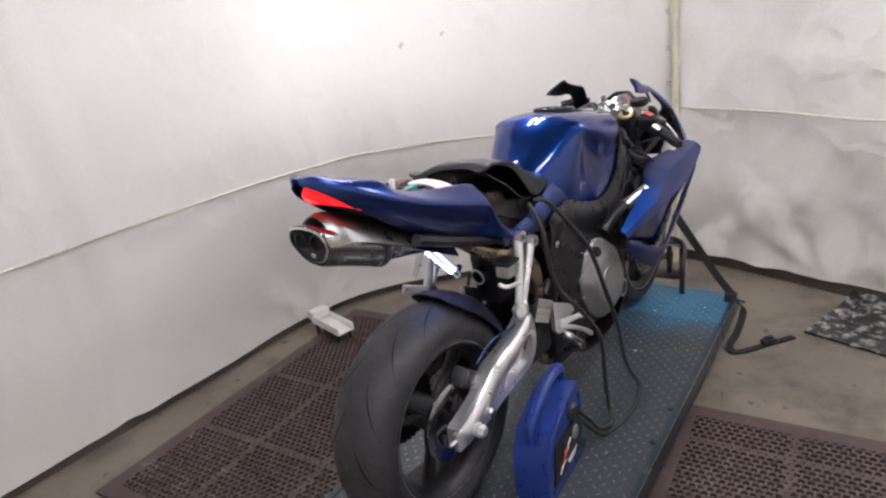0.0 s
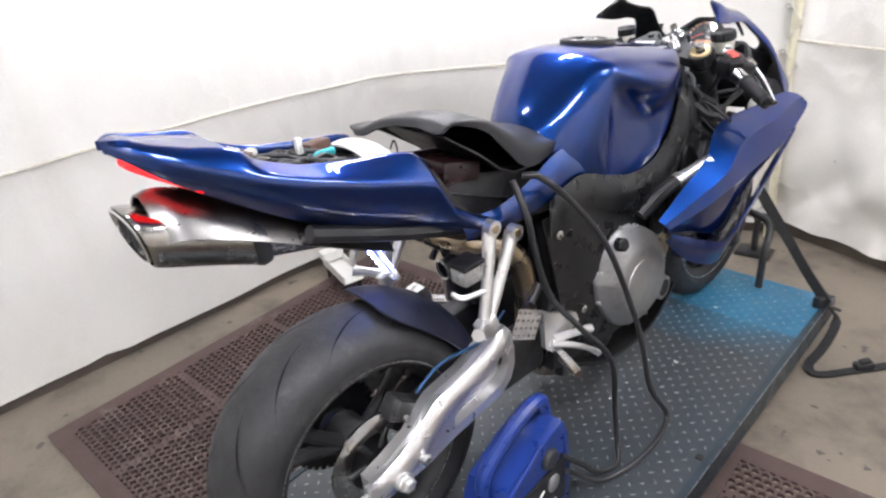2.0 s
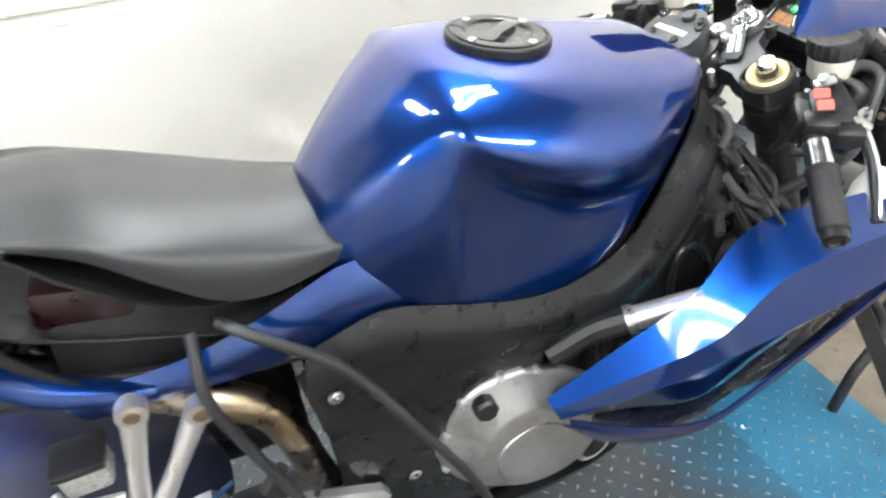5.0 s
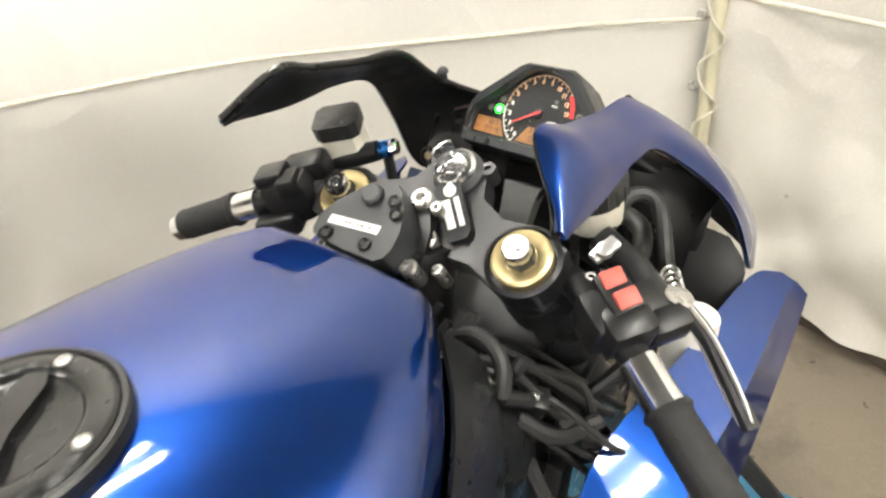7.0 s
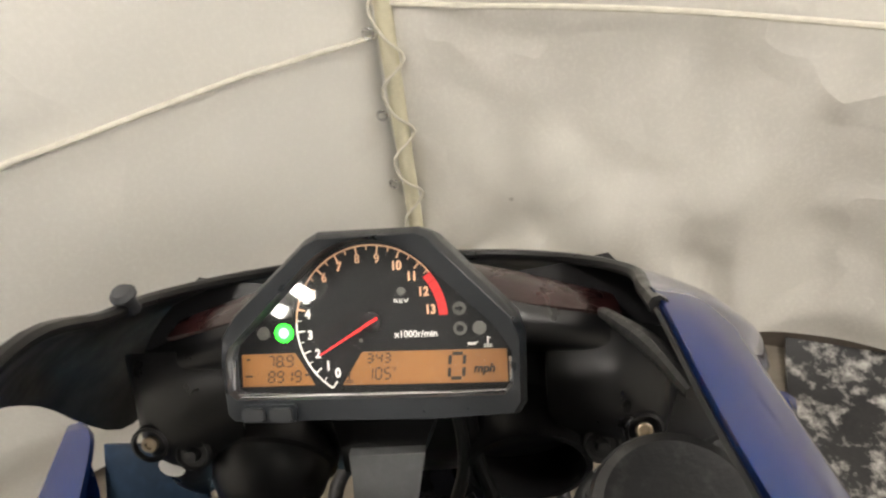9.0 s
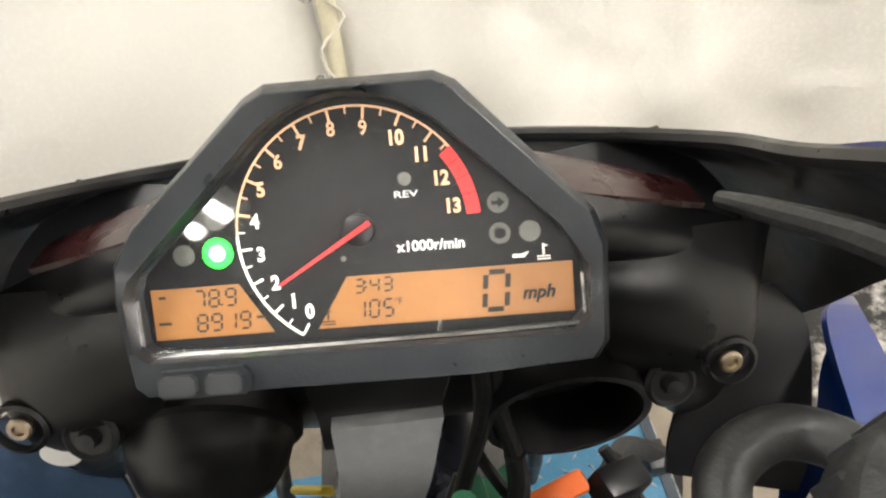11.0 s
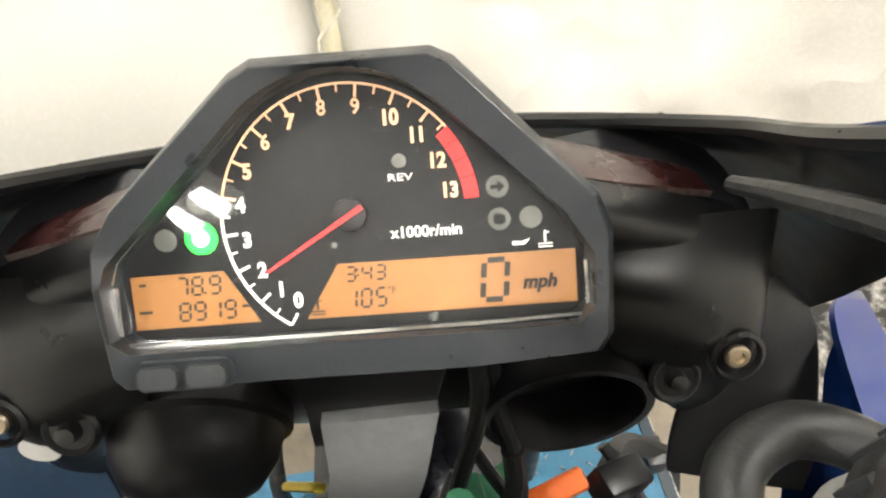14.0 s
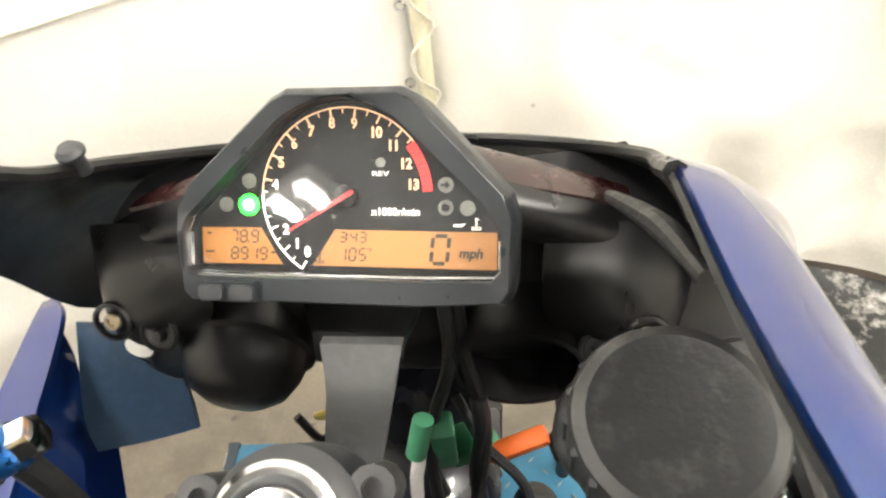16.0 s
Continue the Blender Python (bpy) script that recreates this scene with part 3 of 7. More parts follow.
for y in (-0.7, 0.8):
    bm = bm_new()
    slab(bm, [(-TW + 0.03, y - 0.12), (TW - 0.03, y - 0.12), (TW - 0.03, y + 0.12), (-TW + 0.03, y + 0.12)], TM, DECK - 0.07)
    part("base_frame", bm, M["dark"], table)
bm = bm_new()
pitch = 0.0225
row = 0
y = T0 + 0.02
while y < T1 - 0.02:
    x = -TW + 0.02 + (row % 2) * pitch
    col = 0
    while x < TW - 0.015:
        a = math.radians(45 if row % 2 else -45)
        d = Vector((math.cos(a), math.sin(a)))
        e = Vector((-d.y, d.x))
        L, W, H = 0.0088, 0.0024, 0.0013
        pts = [(d * L, 0), (e * W, 0), (d * -L, 0), (e * -W, 0)]
        base = [bm.verts.new(TM @ Vector((x + p.x, y + p.y, DECK + 0.0001))) for p, _ in pts]
        top = [bm.verts.new(TM @ Vector((x + p.x * 0.5, y + p.y * 0.5, DECK + H))) for p, _ in pts]
        for j in range(4):
            bm.faces.new((base[j], base[(j + 1) % 4], top[(j + 1) % 4], top[j]))
        bm.faces.new(top)
        x += pitch * 2
        col += 1
    y += pitch
    row += 1
lugs = part("tread_lug", bm, M["lug"], table, "raised worn tread lugs", smooth=0, recalc=False)
tagged(lugs, kind="stuff")
# wheel hoop and strap anchor at the table's front
for s in (0.19, -0.19):
    bm = bm_new()
    tube(bm, [TM @ V3(s, T1 - 0.06, DECK - 0.01), TM @ V3(s, T1 - 0.05, DECK + 0.12), TM @ V3(s * 0.9, T1 + 0.03, DECK + 0.2), TM @ V3(s * 0.45, T1 + 0.09, DECK + 0.21)], 0.0125, 12)
    part("wheel_hoop", bm, M["dark"], table, "bent dark tube wheel stop")
bm = bm_new()
box(bm, TM @ V3(TW - 0.005, T1 - 0.07, DECK + 0.015), (0.035, 0.05, 0.05), (0, 0, TURN), 0.005)
rod(bm, TM @ V3(TW, T1 - 0.07, DECK + 0.01), TM @ V3(TW + 0.06, T1 - 0.07, DECK + 0.0), 0.006)
part("strap_anchor", bm, M["dark"], table)

# ---- floor mats ----
def rubber_mat(o, turn, w, l, label, pitch=0.027, rim=0.05):
    m = pose(*o, 0, 0, turn)
    t = thing("rubber_mat", o, label, "floor mat", "perforated rubber mats")
    bm = bm_new()
    step = pitch * 0.866
    nx, ny = int((w - 0.04) / pitch), int((l - 0.04) / step)
    X, Y = nx * pitch / 2, ny * step / 2
    z = 0.013
    ring = [(math.cos(math.pi / 6 + k * math.pi / 3), math.sin(math.pi / 6 + k * math.pi / 3)) for k in range(6)]
    for j in range(ny):
        for i in range(nx):
            seam = (i % 13 == 12) or (j % 18 == 17)
            c = Vector((-X + (i + 0.25 + 0.5 * (j % 2)) * pitch, -Y + (j + 0.5) * step, 0))
            r = pitch * (0.40 if not seam else 0.14)
            R = pitch / 1.732
            outer = [bm.verts.new(m @ (c + Vector((x * R, y * R, z)))) for x, y in ring]
            inner = [bm.verts.new(m @ (c + Vector((x * r, y * r, z)))) for x, y in ring]
            low = [bm.verts.new(m @ (c + Vector((x * r, y * r, 0.001)))) for x, y in ring]
            for q in range(6):
                p = (q + 1) % 6
                bm.faces.new((outer[q], outer[p], inner[p], inner[q]))
                bm.faces.new((inner[q], inner[p], low[p], low[q]))
    part("perforated_field", bm, M["mat"], t, smooth=0, recalc=False)
    bm = bm_new()
    i = pitch * 0.5
    slab(bm, [(-X - rim, -Y - rim), (X + rim, -Y - rim), (X + rim, Y + rim), (-X - rim, Y + rim)], m, 0.0128, hole=[(-X + i, -Y + i), (X - i, -Y + i), (X - i, Y - i), (-X + i, Y - i)])
    part("border", bm, M["mat"], t, "bevelled brown rubber border")
    return t


rubber_mat((-0.93, 0.36, 0), 6, 0.90, 1.52, "brown perforated rubber mat on the concrete beside the table")
rubber_mat((0.93, 0.30, 0), 6, 0.92, 1.46, "brown perforated rubber mat on the open side of the table")

# black scuffed rubber sheet on the floor by the canvas
bm = bm_new()
bo = pose(0.89, 1.93, 0.0, 0, 0, -16)
hw, hl = 0.17, 0.25
rows = []
for i in range(7):
    rows.append([bo @ V3(-hw + 2 * hw * j / 4, -hl + 2 * hl * i / 6, 0.012 + 0.05 * max(0, (i - 3.5) / 2.5) ** 2) for j in range(5)])
skin(bm, rows, 3, 3, 0.008)
solo("rubber_sheet", bm, M["board"], "black rubber sheet scuffed with white marks on the floor", "rubber sheet")

# white steel channel piece near the curtain
bo = pose(-1.365, 0.825, 0.0, 0, 0, 78)
br = thing("floor_bracket", (-1.365, 0.825, 0), "white-painted steel channel bracket standing on the floor", "bracket")
bm = bm_new()
for s in (-1, 1):
    slab(bm, [(s * 0.045 - 0.003, -0.13), (s * 0.045 + 0.003, -0.13), (s * 0.045 + 0.003, 0.13), (s * 0.045 - 0.003, 0.13)], bo @ Matrix.Translation((0, 0, 0.065)), 0.035, 0.001)
slab(bm, [(-0.048, -0.13), (0.048, -0.13), (0.048, 0.13), (-0.048, 0.13)], bo @ Matrix.Translation((0, 0, 0.060)), 0.005)
part("channel", bm, M["white"], br)
bm = bm_new()
slab(bm, [(-0.05, 0.10), (0.05, 0.10), (0.05, 0.16), (-0.05, 0.16)], bo @ Matrix.Translation((0, 0, 0.08)), 0.04, 0.004)
part("end_block", bm, M["white"], br)
for y in (-0.1, 0.1):
    for s in (-1, 1):
        bm = bm_new()
        rod(bm, bo @ V3(s * 0.035, y, 0.0), bo @ V3(s * 0.035, y, 0.062), 0.011)
        part("foot", bm, M["dark"], br, "dark stub foot")

# ---- tie-down strap ----
st = thing("tie_down_strap", (0.45, 1.6, 0), "black webbing ratchet strap hanging slack to the floor", "strap")
A = TM @ V3(TW + 0.015, T1 - 0.07, DECK + 0.015)
bm = bm_new()
tube(bm, [(0.19, 1.46, 0.60), (0.25, 1.53, 0.45), (0.32, 1.585, 0.30), A], 0.01, flat=(0.014, 0.03))
tube(bm, [A, (A.x + 0.035, A.y + 0.01, 0.12), (A.x + 0.03, A.y - 0.06, 0.05), (A.x + 0.02, A.y - 0.14, 0.02), (A.x + 0.06, A.y - 0.15, 0.008), (A.x + 0.14, A.y - 0.05, 0.006), (A.x + 0.23, A.y + 0.07, 0.006)], 0.01, flat=(0.030, 0.004))
part("webbing", bm, M["strap"], st)
bm = bm_new()
box(bm, (A.x + 0.15, A.y - 0.03, 0.018), (0.03, 0.06, 0.022), (0, 0, -40), 0.004)
box(bm, (A.x + 0.15, A.y - 0.03, 0.034), (0.022, 0.035, 0.014), (10, 0, -40), 0.004)
part("buckle", bm, M["dark"], st, "dark metal cam buckle")

# ---- booster pack ----
jb = pose(0.222, 0.255, DECK, 0, 0, 6)
bp = thing("booster_pack", (0.222, 0.255, DECK), "blue portable jump starter box standing beside the rear wheel", "jump starter")
bm = bm_new()
prof = [(-0.13, 0.0), (0.13, 0.0), (0.14, 0.12), (0.135, 0.22), (0.115, 0.27), (0.02, 0.255), (-0.09, 0.215), (-0.13, 0.14)]
slab(bm, prof, jb @ Matrix(((0, 0, 1, -0.055), (1, 0, 0, 0), (0, 1, 0, 0), (0, 0, 0, 1))), 0.11, 0.012)
part("case", bm, M["boost"], bp)
bm = bm_new()
tube(bm, [jb @ V3(0, -0.11, 0.19), jb @ V3(0, -0.10, 0.255), jb @ V3(0, -0.02, 0.295), jb @ V3(0, 0.06, 0.315), jb @ V3(0, 0.11, 0.305), jb @ V3(0, 0.125, 0.24)], 0.017)
part("carry_handle", bm, M["boost"], bp)
bm = bm_new()
slab(bm, [(-0.10, 0.05), (0.11, 0.05), (0.11, 0.17), (-0.08, 0.17)], jb @ Matrix(((0, 0, 1, 0.055), (1, 0, 0, 0), (0, 1, 0, 0), (0, 0, 0, 1))), 0.006, 0.002)
pan = part("control_panel", bm, M["black"], bp, "black control panel")
bm = bm_new()
lathe(bm, [(0, 0.022), (0.004, 0.022), (0.006, 0.018)], jb @ V3(0.061, 0.06, 0.13), jb.to_3x3() @ V3(1, 0, 0), 20)
part("gauge_dial", bm, M["cover"], bp, "round dial")
bm = bm_new()
box(bm, jb @ V3(0.063, -0.02, 0.115), (0.006, 0.02, 0.012), (0, 0, 8), 0.002)
part("switch", bm, M["redplastic"], bp, "red rocker switch")
for k, (yy, zz, l) in enumerate(((0.03, 0.075, 0.08), (0.03, 0.064, 0.06), (-0.04, 0.085, 0.04))):
    bm = bm_new()
    box(bm, jb @ V3(0.0622, yy, zz), (0.002, l, 0.006), (0, 0, 8))
    part("lettering_bar", bm, M["label"], bp, smooth=0)

for y0, z0, y1, z1 in ((-0.105, 0.205, 0.03, 0.262), (-0.118, 0.165, -0.09, 0.208), (0.122, 0.10, 0.118, 0.235)):
    bm = bm_new()
    tube(bm, [jb @ V3(0.0535, y0, z0), jb @ V3(0.0545, (y0 + y1) / 2, (z0 + z1) / 2 + 0.002), jb @ V3(0.0535, y1, z1)], 0.0055, 10, 4)
    part("moulded_rib", bm, M["boost"], bp)
bm = bm_new()
lathe(bm, [(0, 0.027), (0.006, 0.027), (0.012, 0.022), (0.013, 0.018), (0.012, 0.0)], jb @ V3(0.055, 0.055, 0.205), jb.to_3x3() @ V3(1, 0, 0), 28)
part("selector_knob", bm, M["satin"], bp, "round dark selector knob")
for k in range(4):
    bm = bm_new()
    box(bm, jb @ V3(0.0622, -0.055 + 0.022 * k, 0.075 + 0.018 * k), (0.002, 0.028, 0.006), (28, 0, 6))
    part("lettering_bar", bm, M["redplastic" if k == 1 else "label"], bp, smooth=0)

# pipe fitting at the foot of the corner post
pf = thing("pipe_fitting", (-0.07, 2.13, 0), "bright chrome pipe coupling at the foot of the post", "pipe fitting")
bm = bm_new()
rod(bm, (-0.155, 2.115, 0.195), (0.005, 2.145, 0.190), 0.019, n=18)
part("coupling", bm, M["chrome"], pf)
for f in (0.15, 0.5, 0.85):
    bm = bm_new()
    q = V3(-0.155, 2.115, 0.195).lerp(V3(0.005, 2.145, 0.190), f)
    lathe(bm, [(-0.010, 0.019), (-0.010, 0.026), (0.010, 0.026), (0.010, 0.019)], q, (0.16, 0.03, -0.005), 18, cap=False)
    part("collar", bm, M["chrome"], pf)
bm = bm_new()
rod(bm, (-0.07, 2.13, 0.0), (-0.07, 2.13, 0.185), 0.014, n=14)
part("upright", bm, M["dark"], pf)
bm = bm_new()
box(bm, (-0.07, 2.13, 0.010), (0.14, 0.09, 0.020), (0, 0, 10), 0.004)
part("foot_plate", bm, M["dark"], pf)

# small litter on the deck and the floor
for c, r, mt, lab in (((0.179, 1.032, DECK + 0.003), 0.007, "label", "white paint chip lying on the deck"), ((-0.05, 0.717, DECK + 0.003), 0.005, "label", "white paint chip lying on the deck"), ((0.125, 1.383, DECK + 0.003), 0.006, "label", "white paint chip lying on the deck"),
                      ((-1.30, 0.22, 0.002), 0.018, "dark", "dark curled scrap lying on the concrete"), ((-1.33, 0.62, 0.002), 0.014, "dark", "dark curled scrap lying on the concrete"), ((-1.28, -0.05, 0.002), 0.012, "dark", "dark curled scrap lying on the concrete")):
    bm = bm_new()
    skin(bm, [[V3(c[0] + r * u, c[1] + r * 0.5 * v + 0.3 * r * u * u, c[2] + 0.35 * r * u * u) for v in (-1, 0, 1)] for u in (-1, -0.4, 0.4, 1)], 2, 2, 0.0012)
    solo("scrap", bm, M[mt], lab, "scrap", "scraps")
# clips on the table's edge
for x, y in ((0.423, 0.723), (0.435, 0.533)):
    bm = bm_new()
    box(bm, (x, y, DECK + 0.001), (0.02, 0.018, 0.012), (0, 0, TURN), 0.003)
    part("edge_clip", bm, M["black"], table, "black clip on the table edge")

# ---- motorcycle ----
bike = thing("motorcycle", (0, 0.7, DECK), "dark blue sport motorcycle, partly stripped, on a lift table", "motorcycle")
RX = V3(0, 0, DECK + 0.312)          # rear axle
FX = V3(0.0, 1.475, DECK + 0.30)     # front axle


def both(rows, **k):
    bm = bm_new()
    skin(bm, rows, **k)
    skin(bm, mirror_rows(rows), **k)
    return bm


def bolt(parent, c, axis, r=0.006, h=0.004, mat="bolt", name="bolt"):
    bm = bm_new()
    lathe(bm, [(0, r), (h * 0.7, r), (h, r * 0.8), (h, r * 0.5), (h * 0.4, r * 0.45)], c, axis, 12)
    return part(name, bm, M[mat], parent)


def wheel(c, R, half, rim_r, name, spokes=3):
    k = half / 0.095
    prof = [(-0.070 * k, rim_r - 0.004), (-0.084 * k, rim_r + 0.008), (-0.094 * k, rim_r + 0.028), (-0.095 * k, R - 0.062), (-0.088 * k, R - 0.040), (-0.070 * k, R - 0.021), (-0.045 * k, R - 0.008), (-0.018 * k, R - 0.001),
            (0.018 * k, R - 0.001), (0.045 * k, R - 0.008), (0.070 * k, R - 0.021), (0.088 * k, R - 0.040), (0.095 * k, R - 0.062), (0.094 * k, rim_r + 0.028), (0.084 * k, rim_r + 0.008), (0.070 * k, rim_r - 0.004)]
    prof = [(p.x, p.y) for p in spline([(a, b, 0) for a, b in prof], 3)]
    bm = bm_new()
    lathe(bm, prof, c, (1, 0, 0), 72, cap=False)
    w = part(name, bm, M["rubber"], bike, "worn black sport tyre", smooth=60)
    half_prof = sorted((abs(a), b) for a, b in prof if a >= 0 and b > R - 0.06)
    # strips lie just above the tread; their black stands in for groove shade
    for i in range(13):
        for s in (-1, 1):
            a0 = 2 * math.pi * (i + (0.5 if s > 0 else 0)) / 13
            pts = []
            for j in range(9):
                f = j / 8
                x = s * (0.018 + 0.064 * f) * k
                r = np.interp(abs(x), [h[0] for h in half_prof], [h[1] for h in half_prof]) + 0.0014
                a = a0 - 0.46 * f ** 0.75
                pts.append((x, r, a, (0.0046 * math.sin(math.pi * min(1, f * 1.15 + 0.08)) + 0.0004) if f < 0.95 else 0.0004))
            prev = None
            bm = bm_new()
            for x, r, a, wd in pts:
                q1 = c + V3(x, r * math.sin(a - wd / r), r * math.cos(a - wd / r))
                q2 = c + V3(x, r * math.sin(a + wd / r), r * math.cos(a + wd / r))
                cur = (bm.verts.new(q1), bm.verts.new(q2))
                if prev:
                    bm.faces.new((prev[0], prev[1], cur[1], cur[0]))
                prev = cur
            part("tread_groove_shade", bm, M["recess_shade"], w)
    rk = rim_r
    bm = bm_new()
    lathe(bm, [(-0.078 * k, rk + 0.010), (-0.080 * k, rk), (-0.072 * k, rk - 0.010), (-0.05 * k, rk - 0.022), (0.05 * k, rk - 0.022), (0.072 * k, rk - 0.010), (0.080 * k, rk), (0.078 * k, rk + 0.010)], c, (1, 0, 0), 72, cap=False)
    rim = part("rim", bm, M["dark"], bike, "dark painted alloy rim", smooth=40)
    for sd in (-1, 1):
        bm = bm_new()
        lathe(bm, [(0, rk + 0.0085), (sd * 0.0025, rk + 0.0085), (sd * 0.0025, rk + 0.004), (0, rk + 0.004)], c + V3(sd * 0.0795 * k, 0, 0), (1, 0, 0), 72, cap=False)
        part("rim_edge", bm, M["bolt"], rim)
    bm = bm_new()
    lathe(bm, [(-0.06, 0.03), (-0.055, 0.048), (0.055, 0.048), (0.06, 0.03)], c, (1, 0, 0), 24)
    for i in range(spokes):
        for d in (-0.2, 0.2):
            a = 2 * math.pi * i / spokes + 0.5
            p0 = c + V3(0, 0.04 * math.cos(a), 0.04 * math.sin(a))
            p1 = c + V3(0, (rk - 0.015) * math.cos(a + d), (rk - 0.015) * math.sin(a + d))
            pm = (p0 + p1) / 2
            tube(bm, [p0, pm, p1], [0.021, 0.015, 0.019], 8, 3)
    part("hub", bm, M["dark"], rim)
    return w


wheel(RX, 0.318, 0.096, 0.216, "rear_tyre")
wheel(FX, 0.298, 0.060, 0.216, "front_tyre")


def disc(c, x, r, name="brake_disc"):
    bm = bm_new()
    lathe(bm, [(-0.0025, r * 0.62), (-0.0025, r), (0.0025, r), (0.0025, r * 0.62)], c + V3(x, 0, 0), (1, 0, 0), 48, cap=False)
    dk = part(name, bm, M["steel"], bike, "steel brake disc")
    for i in range(6):
        bm = bm_new()
        a = i * math.pi / 3
        rod(bm, c + V3(x, r * 0.25 * math.cos(a), r * 0.25 * math.sin(a)), c + V3(x, r * 0.66 * math.cos(a), r * 0.66 * math.sin(a)), 0.007)
        part("carrier_arm", bm, M["dark"], dk)
    return dk


disc(RX, 0.078, 0.110)
disc(FX, 0.062, 0.155)
disc(FX, -0.062, 0.155)
bm = bm_new()
box(bm, RX + V3(0.085, 0.085, 0.085), (0.045, 0.11, 0.055), (-38, 0, 0), 0.010)
box(bm, RX + V3(0.102, 0.075, 0.10), (0.03, 0.07, 0.04), (-38, 0, 0), 0.008)
cal = part("rear_caliper", bm, M["dark"], bike, "dark rear brake caliper")
bolt(cal, RX + V3(0.118, 0.06, 0.095), (1, 0, 0), 0.007, 0.008)
bolt(cal, RX + V3(0.118, 0.105, 0.09), (1, 0, 0), 0.007, 0.008)
bm = bm_new()
tube(bm, [RX + V3(0.11, 0.10, 0.13), RX + V3(0.12, 0.17, 0.17), RX + V3(0.13, 0.28, 0.17), RX + V3(0.12, 0.36, 0.20)], 0.0035)
part("brake_hose", bm, M["bluehose"], bike, "thin blue brake hose")
bm = bm_new()
for a in range(34):
    t = a / 34 * 2 * math.pi
    box(bm, RX + V3(-0.085, 0.108 * math.cos(t), 0.108 * math.sin(t)), (0.006, 0.010, 0.012), (math.degrees(t), 0, 0))
lathe(bm, [(-0.003, 0.04), (-0.003, 0.106), (0.003, 0.106), (0.003, 0.04)], RX + V3(-0.085, 0, 0), (1, 0, 0), 40, cap=False)
part("sprocket", bm, M["dark"], bike)

# swingarm
for s in (1, -1):
    arm_out = [(-0.062, 0.458), (-0.062, 0.512), (-0.01, 0.528), (0.05, 0.552), (0.085, 0.585), (0.115, 0.606), (0.20, 0.622), (0.27, 0.650), (0.305, 0.670), (0.328, 0.672), (0.344, 0.650), (0.352, 0.60), (0.350, 0.56), (0.336, 0.526), (0.305, 0.502), (0.24, 0.492), (0.15, 0.478), (0.08, 0.460), (0.0, 0.452)]
    arm_in = [(0.158, 0.504), (0.160, 0.530), (0.185, 0.546), (0.23, 0.558), (0.275, 0.578), (0.308, 0.602), (0.326, 0.604), (0.332, 0.575), (0.322, 0.546), (0.298, 0.526), (0.23, 0.514)]
    eye_c = (0.25, 0.548)
    dirs = sorted((math.atan2(z - eye_c[1], y - eye_c[0]) for y, z in arm_out + arm_in), reverse=True)
    dirs = [a for a, b in zip(dirs, dirs[1:] + [-9]) if a - b > 0.02]
    side_m = Matrix(((0, 0, s, s * 0.112), (1, 0, 0, 0), (0, 1, 0, 0), (0, 0, 0, 1)))
    bm = bm_new()
    slab(bm, around(arm_out, dirs, eye_c), side_m, 0.040, 0.007, hole=around(arm_in, dirs, eye_c))
    arm = part("swingarm", bm, M["alu"], bike, "polished aluminium swingarm", smooth=50)
    bm = bm_new()
    skin(bm, [[V3(s * (0.142 + dx * k), y + dy * h, z + dz * h) for dx, dy, dz in ((-0.012, 0, 0.9), (0.004, -0.1, 1.0), (0.017, -0.1, 0.72), (0.023, 0, 0.12), (0.020, 0, -0.45), (0.008, 0.1, -0.98), (-0.012, 0.1, -0.9))] for y, z, h, k in ((-0.055, 0.486, 0.026, 0.8), (-0.01, 0.494, 0.033, 1.0), (0.045, 0.512, 0.038, 1.05), (0.10, 0.552, 0.040, 1.1), (0.15, 0.580, 0.034, 1.1), (0.21, 0.596, 0.030, 1.1), (0.27, 0.619, 0.031, 1.1), (0.310, 0.640, 0.030, 1.0), (0.335, 0.645, 0.022, 0.7))], 4, 2, close=True)
    part("upper_rail", bm, M["alu"], arm, "bright rounded upper rail", smooth=45)
    bm = bm_new()
    slab(bm, arm_in, side_m @ Matrix.Translation((0, 0, 0.004)), 0.010)
    part("pocket_floor", bm, M["cover"], arm, "dull cast floor of the pocket")
    bm = bm_new()
    box(bm, (s * 0.10, 0.40, 0.53), (0.07, 0.16, 0.12), (0, 0, 0), 0.02)
    part("pivot_block", bm, M["dark"], arm)
    bm = bm_new()
    box(bm, RX + V3(s * 0.148, -0.045, 0.0), (0.02, 0.06, 0.055), (0, 0, 0), 0.005)
    rod(bm, RX + V3(s * 0.12, 0, 0), RX + V3(s * 0.175, 0, 0), 0.020)
    lathe(bm, [(0, 0.017), (0.014, 0.017), (0.018, 0.012)], RX + V3(s * 0.172, 0, 0), (s, 0, 0), 6)
    rod(bm, RX + V3(s * 0.148, -0.07, 0.008), RX + V3(s * 0.148, -0.1, 0.008), 0.005)
    part("chain_adjuster", bm, M["alu"], arm)
    bm = bm_new()
    lathe(bm, [(0, 0.009), (0.028, 0.013), (0.032, 0.008)], V3(s * 0.15, 0.055, 0.505), (s, 0, 0), 14)
    part("stand_bobbin", bm, M["chrome"], arm)

# rear hugger
def arc_sec(a, r, half, drop):
    q = radians(a)
    cs = []
    for j in range(7):
        x = -half + 2 * half * j / 6
        rr = r - drop * (abs(x) / half) ** 2.5
        cs.append(RX + V3(x, rr * math.sin(q), rr * math.cos(q)))
    return cs


